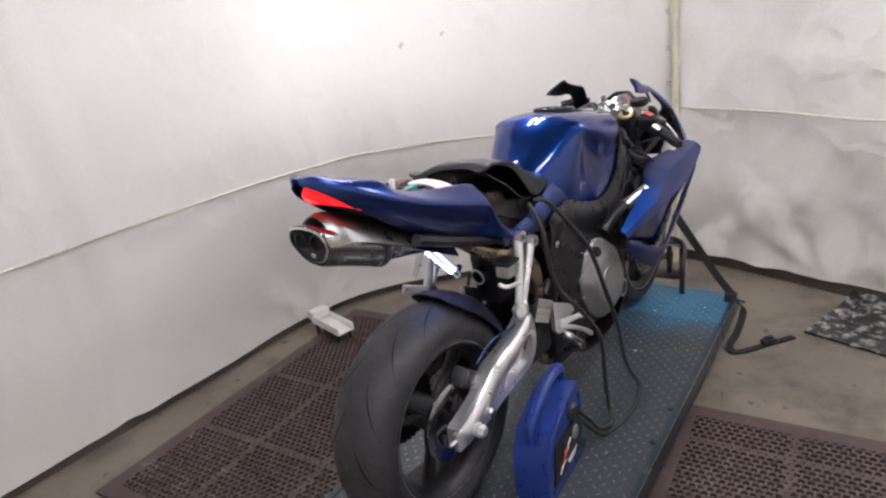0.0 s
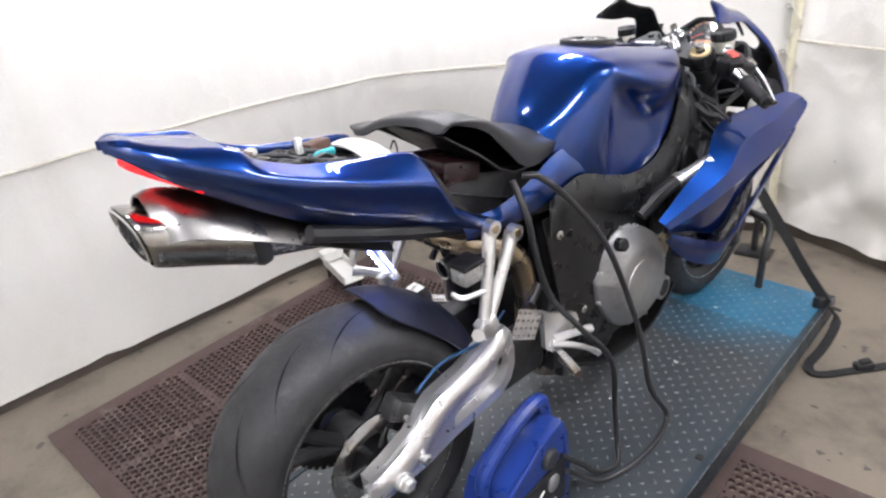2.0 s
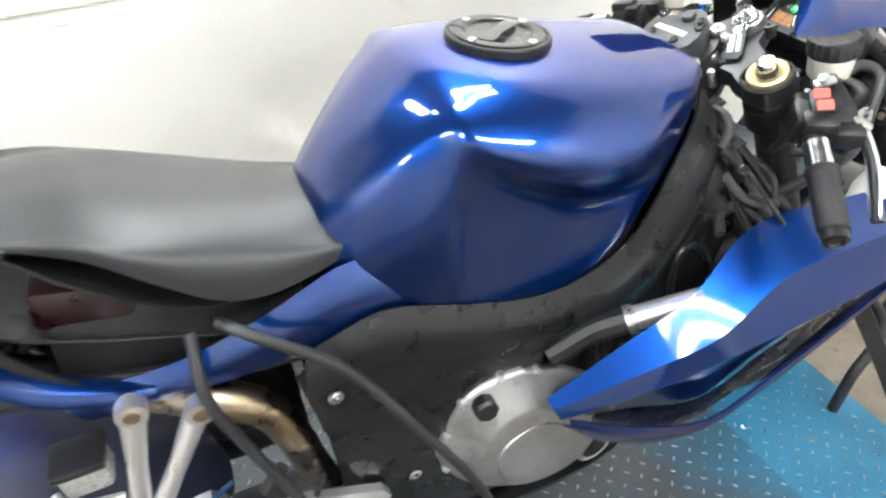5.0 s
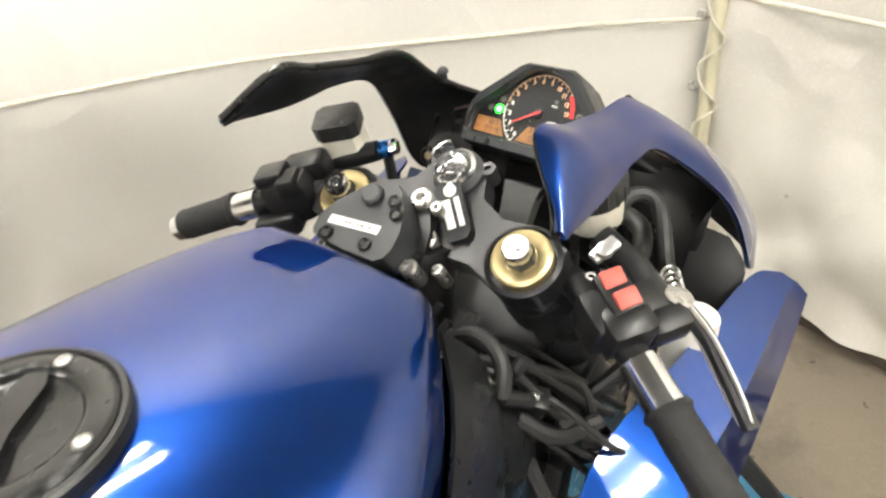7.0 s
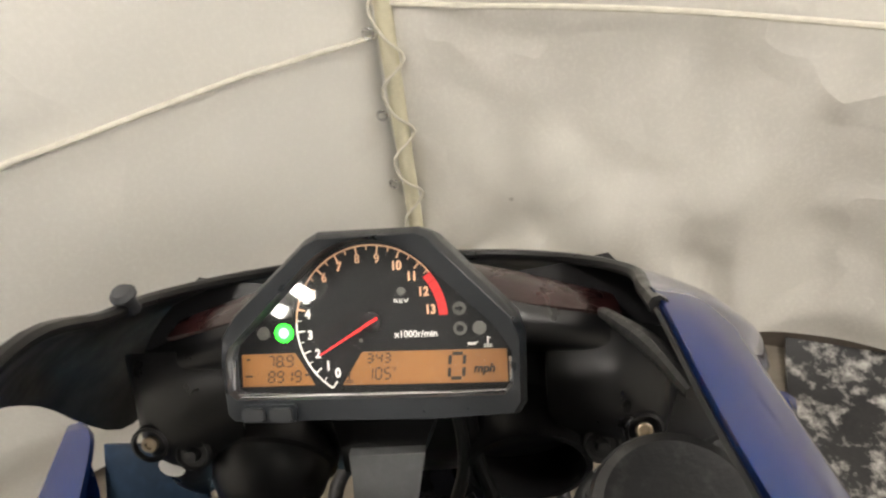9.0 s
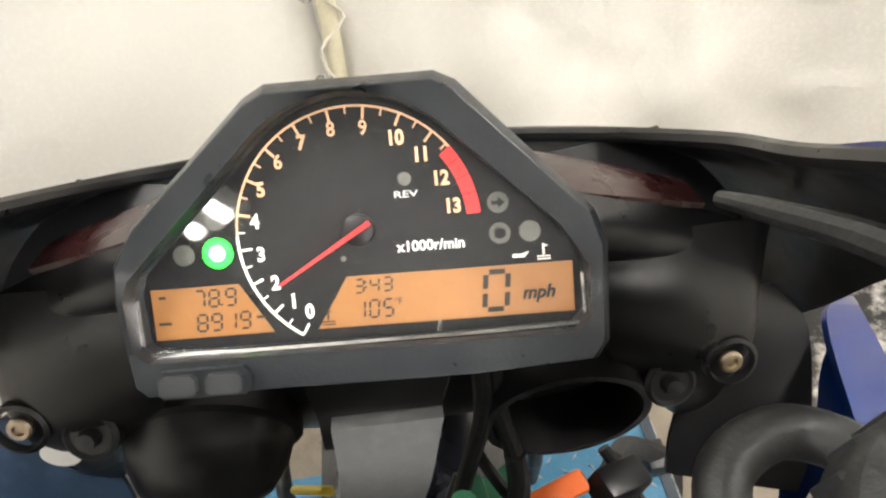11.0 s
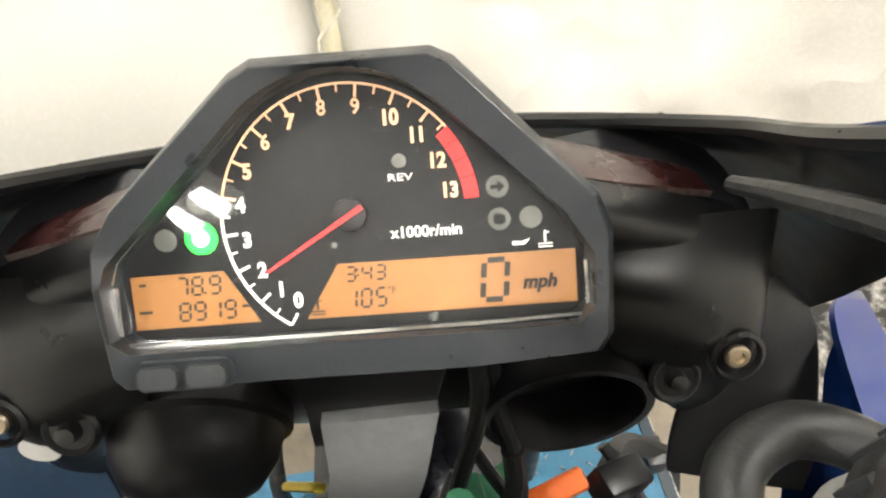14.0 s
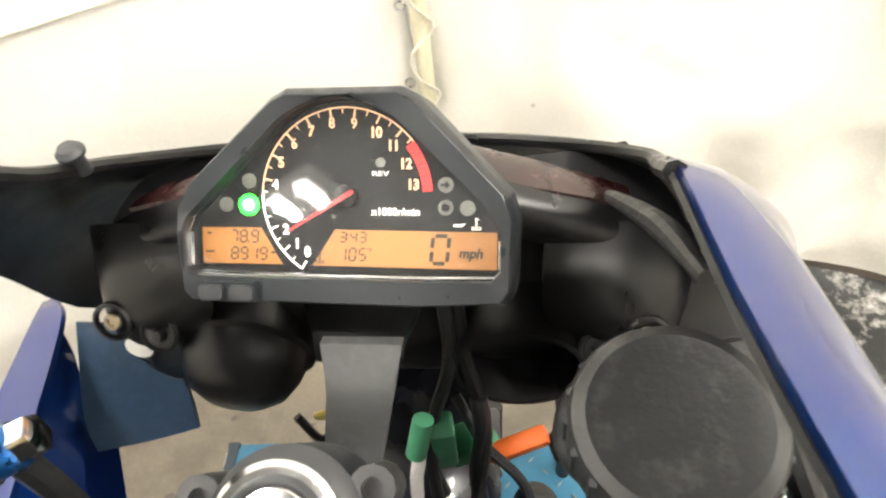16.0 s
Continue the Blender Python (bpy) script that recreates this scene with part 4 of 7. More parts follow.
bm = bm_new()
skin(bm, [arc_sec(a, r, h, d) for a, r, h, d in ((13, 0.336, 0.060, 0.006), (18, 0.342, 0.088, 0.03), (30, 0.343, 0.105, 0.05), (45, 0.343, 0.110, 0.06), (62, 0.343, 0.110, 0.06), (80, 0.343, 0.105, 0.05))], 4, 3, -0.004)
part("hugger", bm, M["hugger"], bike, "dark navy rear wheel hugger", smooth=50)

# exhaust: muffler under the tail
def msec(y, z, w, h, tri=0.0, n=12):
    out = []
    for j in range(n):
        a = 2 * math.pi * j / n
        x, v = math.cos(a), math.sin(a)
        sx = (1 + tri * v) if v < 0 else 1.0
        e = 0.75
        out.append(V3(math.copysign(abs(x) ** e, x) * w / 2 * sx, y - 0.10 * v * h, z + math.copysign(abs(v) ** e, v) * h / 2))
    return out


bm = bm_new()
skin(bm, [msec(-0.285, 1.090, 0.122, 0.092, 0.35), msec(-0.275, 1.088, 0.131, 0.104, 0.35), msec(-0.20, 1.062, 0.136, 0.110, 0.3), msec(-0.125, 1.032, 0.138, 0.110, 0.25), msec(-0.112, 1.030, 0.126, 0.094, 0.25), msec(0.0, 0.998, 0.112, 0.080, 0.2), msec(0.12, 0.962, 0.10, 0.07, 0.1), msec(0.20, 0.935, 0.085, 0.06, 0)], 4, 3, close=True)
muf = part("muffler", bm, M["steel"], bike, "stainless muffler under the tail", smooth=50)
bm = bm_new()
skin(bm, [msec(-0.288, 1.094, 0.122, 0.090, 0.35), msec(-0.290, 1.094, 0.110, 0.080, 0.35), msec(-0.276, 1.090, 0.106, 0.076, 0.35)], 2, 3, close=True)
part("outlet_rim", bm, M["chrome"], muf, smooth=50)
bm = bm_new()
slab(bm, [(p.x, p.z) for p in msec(0, 0, 0.110, 0.080, 0.35, 20)], Matrix(((1, 0, 0, 0), (0, 0, 1, -0.278), (0, 1, 0, 1.090), (0, 0, 0, 1))), 0.004)
part("outlet_plate", bm, M["black"], muf)
for x in (-0.024, 0.024):
    bm = bm_new()
    lathe(bm, [(0.010, 0.012), (0.010, 0.020), (-0.012, 0.021), (-0.012, 0.018), (0.006, 0.017)], V3(x, -0.277, 1.100), (0, 1, 0), 20, cap=False)
    part("outlet_pipe", bm, M["dark"], muf, "dark round outlet pipe")
bm = bm_new()
skin(bm, [msec(-0.135, 1.036, 0.140, 0.112, 0.25), msec(-0.122, 1.031, 0.144, 0.116, 0.25), msec(-0.106, 1.028, 0.136, 0.104, 0.25)], 2, 3, close=True)
part("muffler_band", bm, M["dark"], muf, "dark muffler clamp band", smooth=50)
bm = bm_new()
box(bm, (0.0, -0.281, 1.068), (0.012, 0.002, 0.010), (0, 0, 0), 0.0005)
part("badge", bm, M["bolt"], muf)
bm = bm_new()
rows = []
for y, z, w in ((-0.262, 1.150, 0.060), (-0.23, 1.150, 0.078), (-0.15, 1.118, 0.088), (-0.05, 1.068, 0.090), (0.05, 1.016, 0.086), (0.12, 0.982, 0.080)):
    rows.append([V3(w * u, y, z - 0.062 * abs(u) ** 2.2) for u in (-1, -0.6, 0, 0.6, 1)])
skin(bm, rows, 4, 3, -0.003)
part("heat_shield", bm, M["shield"], muf, "polished heat shield reflecting the tail lamp", smooth=50)
bm = bm_new()
tube(bm, [(0.02, 0.20, 0.935), (0.06, 0.28, 0.87), (0.095, 0.37, 0.83), (0.10, 0.43, 0.78), (0.10, 0.455, 0.70), (0.08, 0.47, 0.58), (0.05, 0.5, 0.45), (0.03, 0.62, 0.33), (0.02, 0.8, 0.30)], 0.026, 14)
part("exhaust_pipe", bm, M["pipe"], bike, "straw-tinted exhaust pipe")
for x in (-0.09, -0.03, 0.03, 0.09):
    bm = bm_new()
    tube(bm, [(x, 0.93, 0.66), (x, 1.04, 0.60), (x * 0.9, 1.07, 0.48), (x * 0.6, 1.0, 0.34), (x * 0.4, 0.85, 0.30)], 0.020, 12)
    part("header_pipe", bm, M["pipe"], bike)

# tail cowl
TAIL = [(-0.285, 1.240, 0.006, 0.012, 1.234, 0.01, 1.230), (-0.265, 1.240, 0.035, 0.046, 1.226, 0.042, 1.212), (-0.235, 1.228, 0.062, 0.076, 1.211, 0.068, 1.184), (-0.19, 1.214, 0.080, 0.096, 1.191, 0.084, 1.148), (-0.135, 1.198, 0.091, 0.109, 1.163, 0.100, 1.108), (-0.105, 1.172, 0.094, 0.114, 1.149, 0.103, 1.087), (-0.04, 1.144, 0.099, 0.121, 1.123, 0.110, 1.046),
        (0.03, 1.128, 0.103, 0.127, 1.099, 0.113, 1.008), (0.1, 1.116, 0.106, 0.131, 1.077, 0.116, 0.979), (0.16, 1.105, 0.110, 0.135, 1.058, 0.120, 0.956), (0.186, 1.088, 0.116, 0.137, 1.045, 0.123, 0.944), (0.205, 1.030, 0.130, 0.138, 1.008, 0.126, 0.936), (0.235, 0.985, 0.136, 0.139, 0.966, 0.130, 0.924), (0.290, 0.944, 0.138, 0.140, 0.932, 0.134, 0.912), (0.335, 0.922, 0.137, 0.139, 0.915, 0.136, 0.906)]
for s in (1, -1):
    rows = []
    for y, zt, xt, xm, zm, xb, zb in TAIL:
        xb -= 0.026 * min(1, max(0, (y + 0.24) / 0.1)) * min(1, max(0, (0.32 - y) / 0.1))
        xm += 0.014 * min(1, max(0, (y + 0.26) / 0.2)) * (1 - 0.5 * max(0, (y - 0.2) / 0.075))
        q = 0.014 if y > -0.2 else 0.3 * xt
        rows.append([V3(s * x, y, z) for x, z in ((xt - q, zt - 0.010), (xt - q * 0.8, zt), (xt, zt - 0.003), ((xt + xm) / 2 + 0.001, (zt + zm) / 2 + 0.001), (xm - 0.003, zm + 0.006), (xm, zm), (xm - 0.0005, zm - 0.008), ((xm + xb) / 2 + 0.009 * min(1, (zm - zb) / 0.06), (zm + zb) / 2 - 0.003), (xb, zb))])
    bm = bm_new()
    skin(bm, rows, 4, 3, -0.003 * s)
    part("tail_cowl", bm, M["paint"], bike, "glossy dark blue tail cowl half", smooth=50)
    bm = bm_new()
    skin(bm, [[V3(s * x, y, z) for x, y, z in r] for r in (((0.112, 0.186, 1.078), (0.122, 0.208, 1.06)), ((0.130, 0.205, 1.015), (0.132, 0.235, 1.005)), ((0.136, 0.245, 0.968), (0.137, 0.275, 0.955)))], 4, 2, -0.004 * s)
    part("cowl_edge_trim", bm, M["shroud"], bike, "grey foam edge trim")
bm = bm_new()
rows = []
for y, zt, xt, xm, zm, xb, zb in TAIL[:5]:
    rows.append([V3(u * xt, y, zt + 0.002 - 0.003 * abs(u) ** 2) for u in (-0.9, -0.5, 0, 0.5, 0.9)])
skin(bm, rows, 4, 3, 0.003)
part("tail_top", bm, M["paint"], bike, "blue tail top panel", smooth=50)
# tail lamp
bm = bm_new()
rows = []
for u in (-1, -0.66, -0.33, 0, 0.33, 0.66, 1):
    x = 0.078 * u
    y = -0.268 + 0.075 * abs(u) ** 1.6
    rows.append([V3(x * 0.95, y + 0.004, 1.218 - 0.052 * abs(u) ** 1.5), V3(x, y - 0.002, 1.200 - 0.050 * abs(u) ** 1.5), V3(x * 0.9, y + 0.03, 1.172 - 0.028 * abs(u) ** 1.5)])
skin(bm, rows, 4, 4, 0.004)
part("tail_lamp", bm, M["red"], bike, "lit red tail lamp lens", smooth=50)
bm = bm_new()
rows = [[V3(u * w, y, z) for u in (-1, -0.4, 0.4, 1)] for y, z, w in ((-0.225, 1.178, 0.050), (-0.12, 1.118, 0.066), (0.02, 1.045, 0.074), (0.14, 0.972, 0.085), (0.28, 0.915, 0.110))]
skin(bm, rows, 3, 2, 0.004)
part("undertray", bm, M["black"], bike, "black plastic undertray", smooth=50)

# open tray under the missing rear seat, with wiring
bm = bm_new()
rows = [[V3(u * w, y, z - 0.02 * (1 - abs(u) ** 3)) for u in (-1, -0.8, -0.3, 0.3, 0.8, 1)] for y, z, w in ((-0.13, 1.15, 0.066), (-0.08, 1.115, 0.080), (0.02, 1.085, 0.088), (0.12, 1.068, 0.09), (0.25, 1.0, 0.10), (0.42, 0.93, 0.10))]
skin(bm, rows, 3, 3, 0.003)
part("seat_tray", bm, M["black"], bike, "open black tray full of wiring", smooth=50)
random.seed(4)
for i in range(9):
    bm = bm_new()
    x = -0.055 + 0.11 * random.random()
    pts = [V3(x + 0.02 * random.uniform(-1, 1), -0.11 + 0.035 * j + 0.01 * random.uniform(-1, 1), 1.145 - 0.009 * j + 0.018 * random.random()) for j in range(8)]
    tube(bm, pts, 0.0045, 7, 3)
    part("wire", bm, M["cable"], bike, "loose black wire in the tail tray")
for c, sz, tn, mt in (((-0.045, -0.085, 1.158), (0.026, 0.013, 0.011), (0, 10, 30), "bottle"), ((-0.028, -0.060, 1.152), (0.020, 0.012, 0.011), (10, 0, 20), "bottle"), ((0.0, 0.055, 1.118), (0.05, 0.013, 0.012), (0, -8, 70), "teal"), ((-0.03, 0.03, 1.135), (0.012, 0.012, 0.03), (0, 0, 0), "white"),
                      ((-0.05, 0.075, 1.118), (0.03, 0.05, 0.022), (0, 0, 10), "relay"), ((0.035, -0.035, 1.128), (0.035, 0.06, 0.012), (0, 12, 40), "satin"), ((0.03, -0.075, 1.145), (0.03, 0.03, 0.02), (0, 0, 20), "black")):
    bm = bm_new()
    box(bm, c, sz, tn, 0.003)
    part("connector", bm, M[mt], bike)
bm = bm_new()
rows = [[V3(-0.075 + 0.15 * u, y, z + 0.022 * math.sin(math.pi * u) ** 0.6) for u in (0, 0.1, 0.35, 0.65, 0.9, 1)] for y, z in ((0.10, 1.098), (0.135, 1.100), (0.165, 1.085), (0.175, 1.05))]
skin(bm, rows, 4, 3, 0.004)
wb = part("battery_cover", bm, M["white"], bike, "white plastic cover", smooth=50)
bm = bm_new()
tube(bm, [(0.045, 0.172, 1.10), (0.05, 0.178, 1.115), (0.055, 0.18, 1.10), (0.05, 0.181, 1.082), (0.045, 0.178, 1.09)], 0.0018, 6)
part("wire_loop", bm, M["cable"], wb)
# lower tail pieces beside the frame
for s in (1, -1):
    bm = bm_new()
    rows = [[V3(s * x, y, z) for x, y, z in r] for r in (((0.128, 0.24, 0.945), (0.138, 0.25, 0.925), (0.13, 0.26, 0.90)), ((0.125, 0.36, 0.935), (0.136, 0.37, 0.912), (0.128, 0.37, 0.888)), ((0.118, 0.47, 0.955), (0.132, 0.47, 0.928), (0.13, 0.46, 0.888)), ((0.112, 0.56, 0.985), (0.130, 0.57, 0.955), (0.134, 0.56, 0.905)), ((0.112, 0.64, 0.985), (0.134, 0.65, 0.94), (0.138, 0.66, 0.885)))]
    skin(bm, rows, 4, 4, -0.003 * s)
    part("subframe_cover", bm, M["paint"], bike, "blue strip cover below the seat", smooth=50)
bm = bm_new()
for s in (1, -1):
    tube(bm, [(s * 0.095, -0.05, 1.03), (s * 0.10, 0.15, 0.955), (s * 0.11, 0.35, 0.90), (s * 0.115, 0.52, 0.88)], 0.016, 8)
box(bm, (0, 0.33, 0.955), (0.19, 0.17, 0.11), (-10, 0, 0), 0.015)
box(bm, (0, 0.46, 0.94), (0.18, 0.12, 0.10), (0, 0, 0), 0.015)
part("subframe", bm, M["frame"], bike)

# seat, its rear tilted up
bm = bm_new()
def seat_sec(yc, k, kz, zt, w, side):
    prof = [(-1, -1), (-1.02, -0.45), (-0.82, None), (-0.35, 0), (0.35, 0), (0.82, None), (1.02, -0.45), (1, -1)]
    return [V3(w * u, yc + k * w * u, zt + kz * w * u + (-0.012 if f is None else 0.004 if f == 0 else side * f)) for u, f in prof]


skin(bm, [seat_sec(*r) for r in ((0.225, 0.26, 0.10, 1.116, 0.104, 0.006), (0.238, 0.26, 0.10, 1.130, 0.122, 0.014), (0.30, 0.22, 0.08, 1.126, 0.134, 0.034), (0.36, 0.16, 0.05, 1.106, 0.135, 0.062), (0.42, 0.10, 0.03, 1.080, 0.129, 0.082), (0.48, 0.05, 0.01, 1.055, 0.119, 0.074), (0.54, 0.02, 0, 1.033, 0.107, 0.050), (0.59, 0, 0, 1.017, 0.094, 0.03))], 5, 4, 0.006)
st_ = part("seat", bm, M["seat"], bike, "black vinyl rider seat with its rear edge raised", smooth=60)
bm = bm_new()
rows = [[V3(u * w, y, z) for u in (-1, -0.5, 0.5, 1)] for y, z, w in ((0.262, 1.105, 0.10), (0.32, 1.06, 0.122), (0.42, 0.99, 0.118), (0.58, 0.985, 0.09))]
skin(bm, rows, 3, 3, 0.004)
part("seat_base", bm, M["black"], st_, "black plastic seat base")
bm = bm_new()
box(bm, (0.03, 0.30, 1.02), (0.13, 0.10, 0.05), (-12, 0, 0), 0.008)
part("battery", bm, material("dark_red_case", (0.010, 0.002, 0.003), 0.3), bike, "dark red battery under the seat")

# fuel tank
def tank_row(y, zc, *side):
    pts = [(side[i], side[i + 1]) for i in range(0, len(side), 2)]
    (tx, tz), (ux, uz) = pts[:2]
    half = [(0, zc), (tx * 0.55, zc - (zc - tz) * 0.25), (tx, tz), (tx * 0.45 + ux * 0.55 + 0.05 * (ux - tx), tz * 0.45 + uz * 0.55 + 0.10 * (tz - uz) + 0.04 * (ux - tx))] + pts[1:]
    return [V3(-x, y, z) for x, z in half[:0:-1]] + [V3(x, y, z) for x, z in half]


TANK = [(0.546, 1.012, 0.04, 1.005, 0.064, 0.992, 0.074, 0.98, 0.083, 0.968, 0.088, 0.952), (0.562, 1.046, 0.05, 1.036, 0.078, 1.015, 0.09, 1.0, 0.098, 0.985, 0.10, 0.965), (0.60, 1.088, 0.065, 1.074, 0.106, 1.046, 0.120, 1.015, 0.128, 0.98, 0.129, 0.938),
        (0.65, 1.132, 0.078, 1.120, 0.126, 1.093, 0.144, 1.055, 0.150, 1.0, 0.142, 0.905), (0.69, 1.158, 0.087, 1.148, 0.138, 1.126, 0.153, 1.092, 0.155, 1.02, 0.145, 0.885), (0.712, 1.166, 0.098, 1.156, 0.154, 1.137, 0.160, 1.116, 0.151, 1.04, 0.146, 0.874), (0.74, 1.169, 0.107, 1.158, 0.171, 1.124, 0.171, 1.103, 0.148, 1.045, 0.147, 0.866),
        (0.78, 1.168, 0.115, 1.155, 0.186, 1.108, 0.181, 1.080, 0.147, 1.025, 0.148, 0.860), (0.83, 1.163, 0.122, 1.146, 0.194, 1.092, 0.186, 1.058, 0.149, 1.0, 0.150, 0.860), (0.88, 1.154, 0.126, 1.136, 0.194, 1.080, 0.184, 1.042, 0.153, 0.985, 0.152, 0.872), (0.94, 1.142, 0.126, 1.124, 0.180, 1.082, 0.176, 1.050, 0.163, 1.005, 0.157, 0.945),
        (0.99, 1.131, 0.115, 1.118, 0.152, 1.092, 0.157, 1.068, 0.156, 1.046, 0.153, 1.024), (1.03, 1.123, 0.102, 1.113, 0.124, 1.102, 0.131, 1.088, 0.132, 1.076, 0.130, 1.062), (1.055, 1.118, 0.086, 1.111, 0.102, 1.106, 0.109, 1.097, 0.110, 1.087, 0.109, 1.077),
        (1.072, 1.112, 0.074, 1.108, 0.086, 1.105, 0.091, 1.098, 0.092, 1.090, 0.091, 1.083), (1.077, 1.096, 0.072, 1.095, 0.083, 1.093, 0.088, 1.090, 0.089, 1.085, 0.088, 1.080)]
bm = bm_new()
rows = [tank_row(*r) for r in TANK]
skin(bm, rows, 6, 5, 0.004)
tank = part("fuel_tank", bm, M["paint"], bike, "glossy metallic blue fuel tank", smooth=70)
CAPM = pose(0, 0.828, 1.1675, -7, 0, 0)
for prof, mt, nm, lab in (([(-0.012, 0.066), (0.0005, 0.066), (0.0025, 0.064), (0.0025, 0.061), (-0.002, 0.060)], "black", "cap_ring", "black filler surround"), ([(-0.008, 0.0600), (0.002, 0.0595), (0.004, 0.057), (0.0045, 0.046), (0.0035, 0.0425), (0.0005, 0.040), (-0.0008, 0.034), (-0.0005, 0.0)], "capgloss", "cap", "glossy black fuel cap with a sunken middle")):
    bm = bm_new()
    lathe(bm, prof, CAPM.translation, CAPM.to_3x3() @ V3(0, 0, 1), 56, cap=False)
    part(nm, bm, M[mt], tank, lab)
bm = bm_new()
slab(bm, [(-0.040, -0.006), (-0.030, -0.010), (0.004, -0.0075), (0.030, -0.012), (0.041, -0.010), (0.043, 0.0), (0.041, 0.010), (0.030, 0.012), (0.004, 0.0075), (-0.030, 0.010), (-0.040, 0.006)], CAPM @ pose(0, 0, -0.0015, 0, 0, -52), 0.0065, 0.002)
part("cap_lever", bm, M["capgloss"], tank, "folded cap lever")
bm = bm_new()
slab(bm, [(-0.010, -0.004), (0.010, -0.004), (0.008, 0.004), (-0.008, 0.004)], CAPM @ pose(-0.028, -0.040, 0.0025, 0, 0, 35), 0.0026, 0.001)
part("keyhole_flap", bm, M["satin"], tank)
for a in (25, 115, 205, 295):
    bolt(tank, CAPM @ V3(0.052 * math.cos(radians(a)), 0.050 * math.sin(radians(a)), 0.004), CAPM.to_3x3() @ V3(0, 0, 1), 0.005, 0.002)

# side covers between tank and engine
def panel(rows, mt, name, label, thick=0.004, ku=4, kv=4, sides=(1, -1), sm=50):
    for s in sides:
        bm = bm_new()
        r = [[V3(s * x, y, z) for x, y, z in row] for row in rows]
        skin(bm, r, ku, kv, -thick * s)
        part(name, bm, M[mt], bike, label, smooth=sm)


panel([((0.138, 0.50, 0.895), (0.150, 0.49, 0.86), (0.150, 0.485, 0.82)), ((0.142, 0.60, 0.925), (0.156, 0.59, 0.89), (0.154, 0.58, 0.85)), ((0.146, 0.70, 0.893), (0.162, 0.695, 0.855), (0.158, 0.69, 0.81)), ((0.150, 0.80, 0.866), (0.166, 0.80, 0.825), (0.160, 0.80, 0.775)),
       ((0.154, 0.88, 0.876), (0.170, 0.90, 0.825), (0.160, 0.90, 0.765)), ((0.158, 0.95, 0.93), (0.170, 0.98, 0.87), (0.155, 0.985, 0.80)), ((0.157, 0.99, 1.018), (0.160, 1.04, 0.95), (0.145, 1.05, 0.87)), ((0.134, 1.032, 1.057), (0.140, 1.075, 1.0), (0.13, 1.09, 0.92)), ((0.100, 1.066, 1.078), (0.115, 1.09, 1.03), (0.115, 1.105, 0.95))], "shroud", "side_shroud", "dark grey plastic cover below the tank")
panel([((0.135, 0.48, 0.86), (0.146, 0.50, 0.72), (0.145, 0.53, 0.60), (0.140, 0.60, 0.46)), ((0.148, 0.58, 0.87), (0.152, 0.58, 0.72), (0.150, 0.60, 0.58), (0.145, 0.66, 0.44)), ((0.152, 0.70, 0.83), (0.154, 0.70, 0.72), (0.15, 0.70, 0.58), (0.145, 0.72, 0.43)), ((0.152, 0.82, 0.80), (0.150, 0.82, 0.72), (0.148, 0.82, 0.6), (0.14, 0.82, 0.43))], "shroud", "frame_cover", "grey-black frame cover plate beside the engine")
for y, z in ((0.519, 0.813), (0.612, 0.716), (0.605, 0.575), (0.63, 0.86)):
    bolt(bike, V3(0.150, y, z), (1, 0, 0), 0.010, 0.006)

# frame and engine block
bm = bm_new()
for s in (1, -1):
    skin(bm, [[V3(s * x, y, z) for x, z in ((xo, zt), (xo + 0.02, (zt + zb) / 2), (xo, zb), (xo - 0.035, zb), (xo - 0.035, zt))] for y, zt, zb, xo in ((0.50, 0.80, 0.45, 0.11), (0.62, 0.85, 0.70, 0.12), (0.80, 0.90, 0.78, 0.128), (1.0, 1.0, 0.86, 0.12), (1.09, 1.05, 0.9, 0.06))], 3, 2, close=True)
rod(bm, (0, 1.10, 0.90), (0, 1.155, 1.07), 0.045, n=20)
part("frame", bm, M["frame"], bike)
bm = bm_new()
box(bm, (0, 0.72, 0.53), (0.25, 0.40, 0.26), (0, 0, 0), 0.03)
box(bm, (0, 0.86, 0.70), (0.27, 0.16, 0.24), (-30, 0, 0), 0.02)
box(bm, (0, 0.72, 0.36), (0.18, 0.24, 0.10), (0, 0, 0), 0.03, )
part("engine_block", bm, M["dark"], bike, "dark engine block")
for i in range(5):
    bm = bm_new()
    tube(bm, [(0.10, 0.90 + 0.015 * i, 0.80), (0.135, 0.90 + 0.015 * i, 0.76), (0.145, 0.91 + 0.012 * i, 0.70 - 0.01 * i), (0.135, 0.91, 0.64)], 0.009, 8)
    part("coolant_hose", bm, M["hose"], bike, "black hose behind the fairing")
PIPE0, PIPE1 = V3(0.206, 0.925, 0.818), V3(0.242, 1.010, 0.850)
bm = bm_new()
rod(bm, PIPE0, PIPE1, 0.017, n=20)
part("silver_hose_end", bm, M["alu"], bike, "silver pipe stub")
bm = bm_new()
rod(bm, PIPE0.lerp(PIPE1, -0.08), PIPE0.lerp(PIPE1, 0.06), 0.0205, n=20)
part("hose_clamp", bm, M["bolt"], bike, "bright hose clamp")
bm = bm_new()
tube(bm, [(0.160, 0.83, 0.745), (0.178, 0.88, 0.785), tuple(PIPE0)], 0.019)
part("hose_stub", bm, M["hose"], bike)
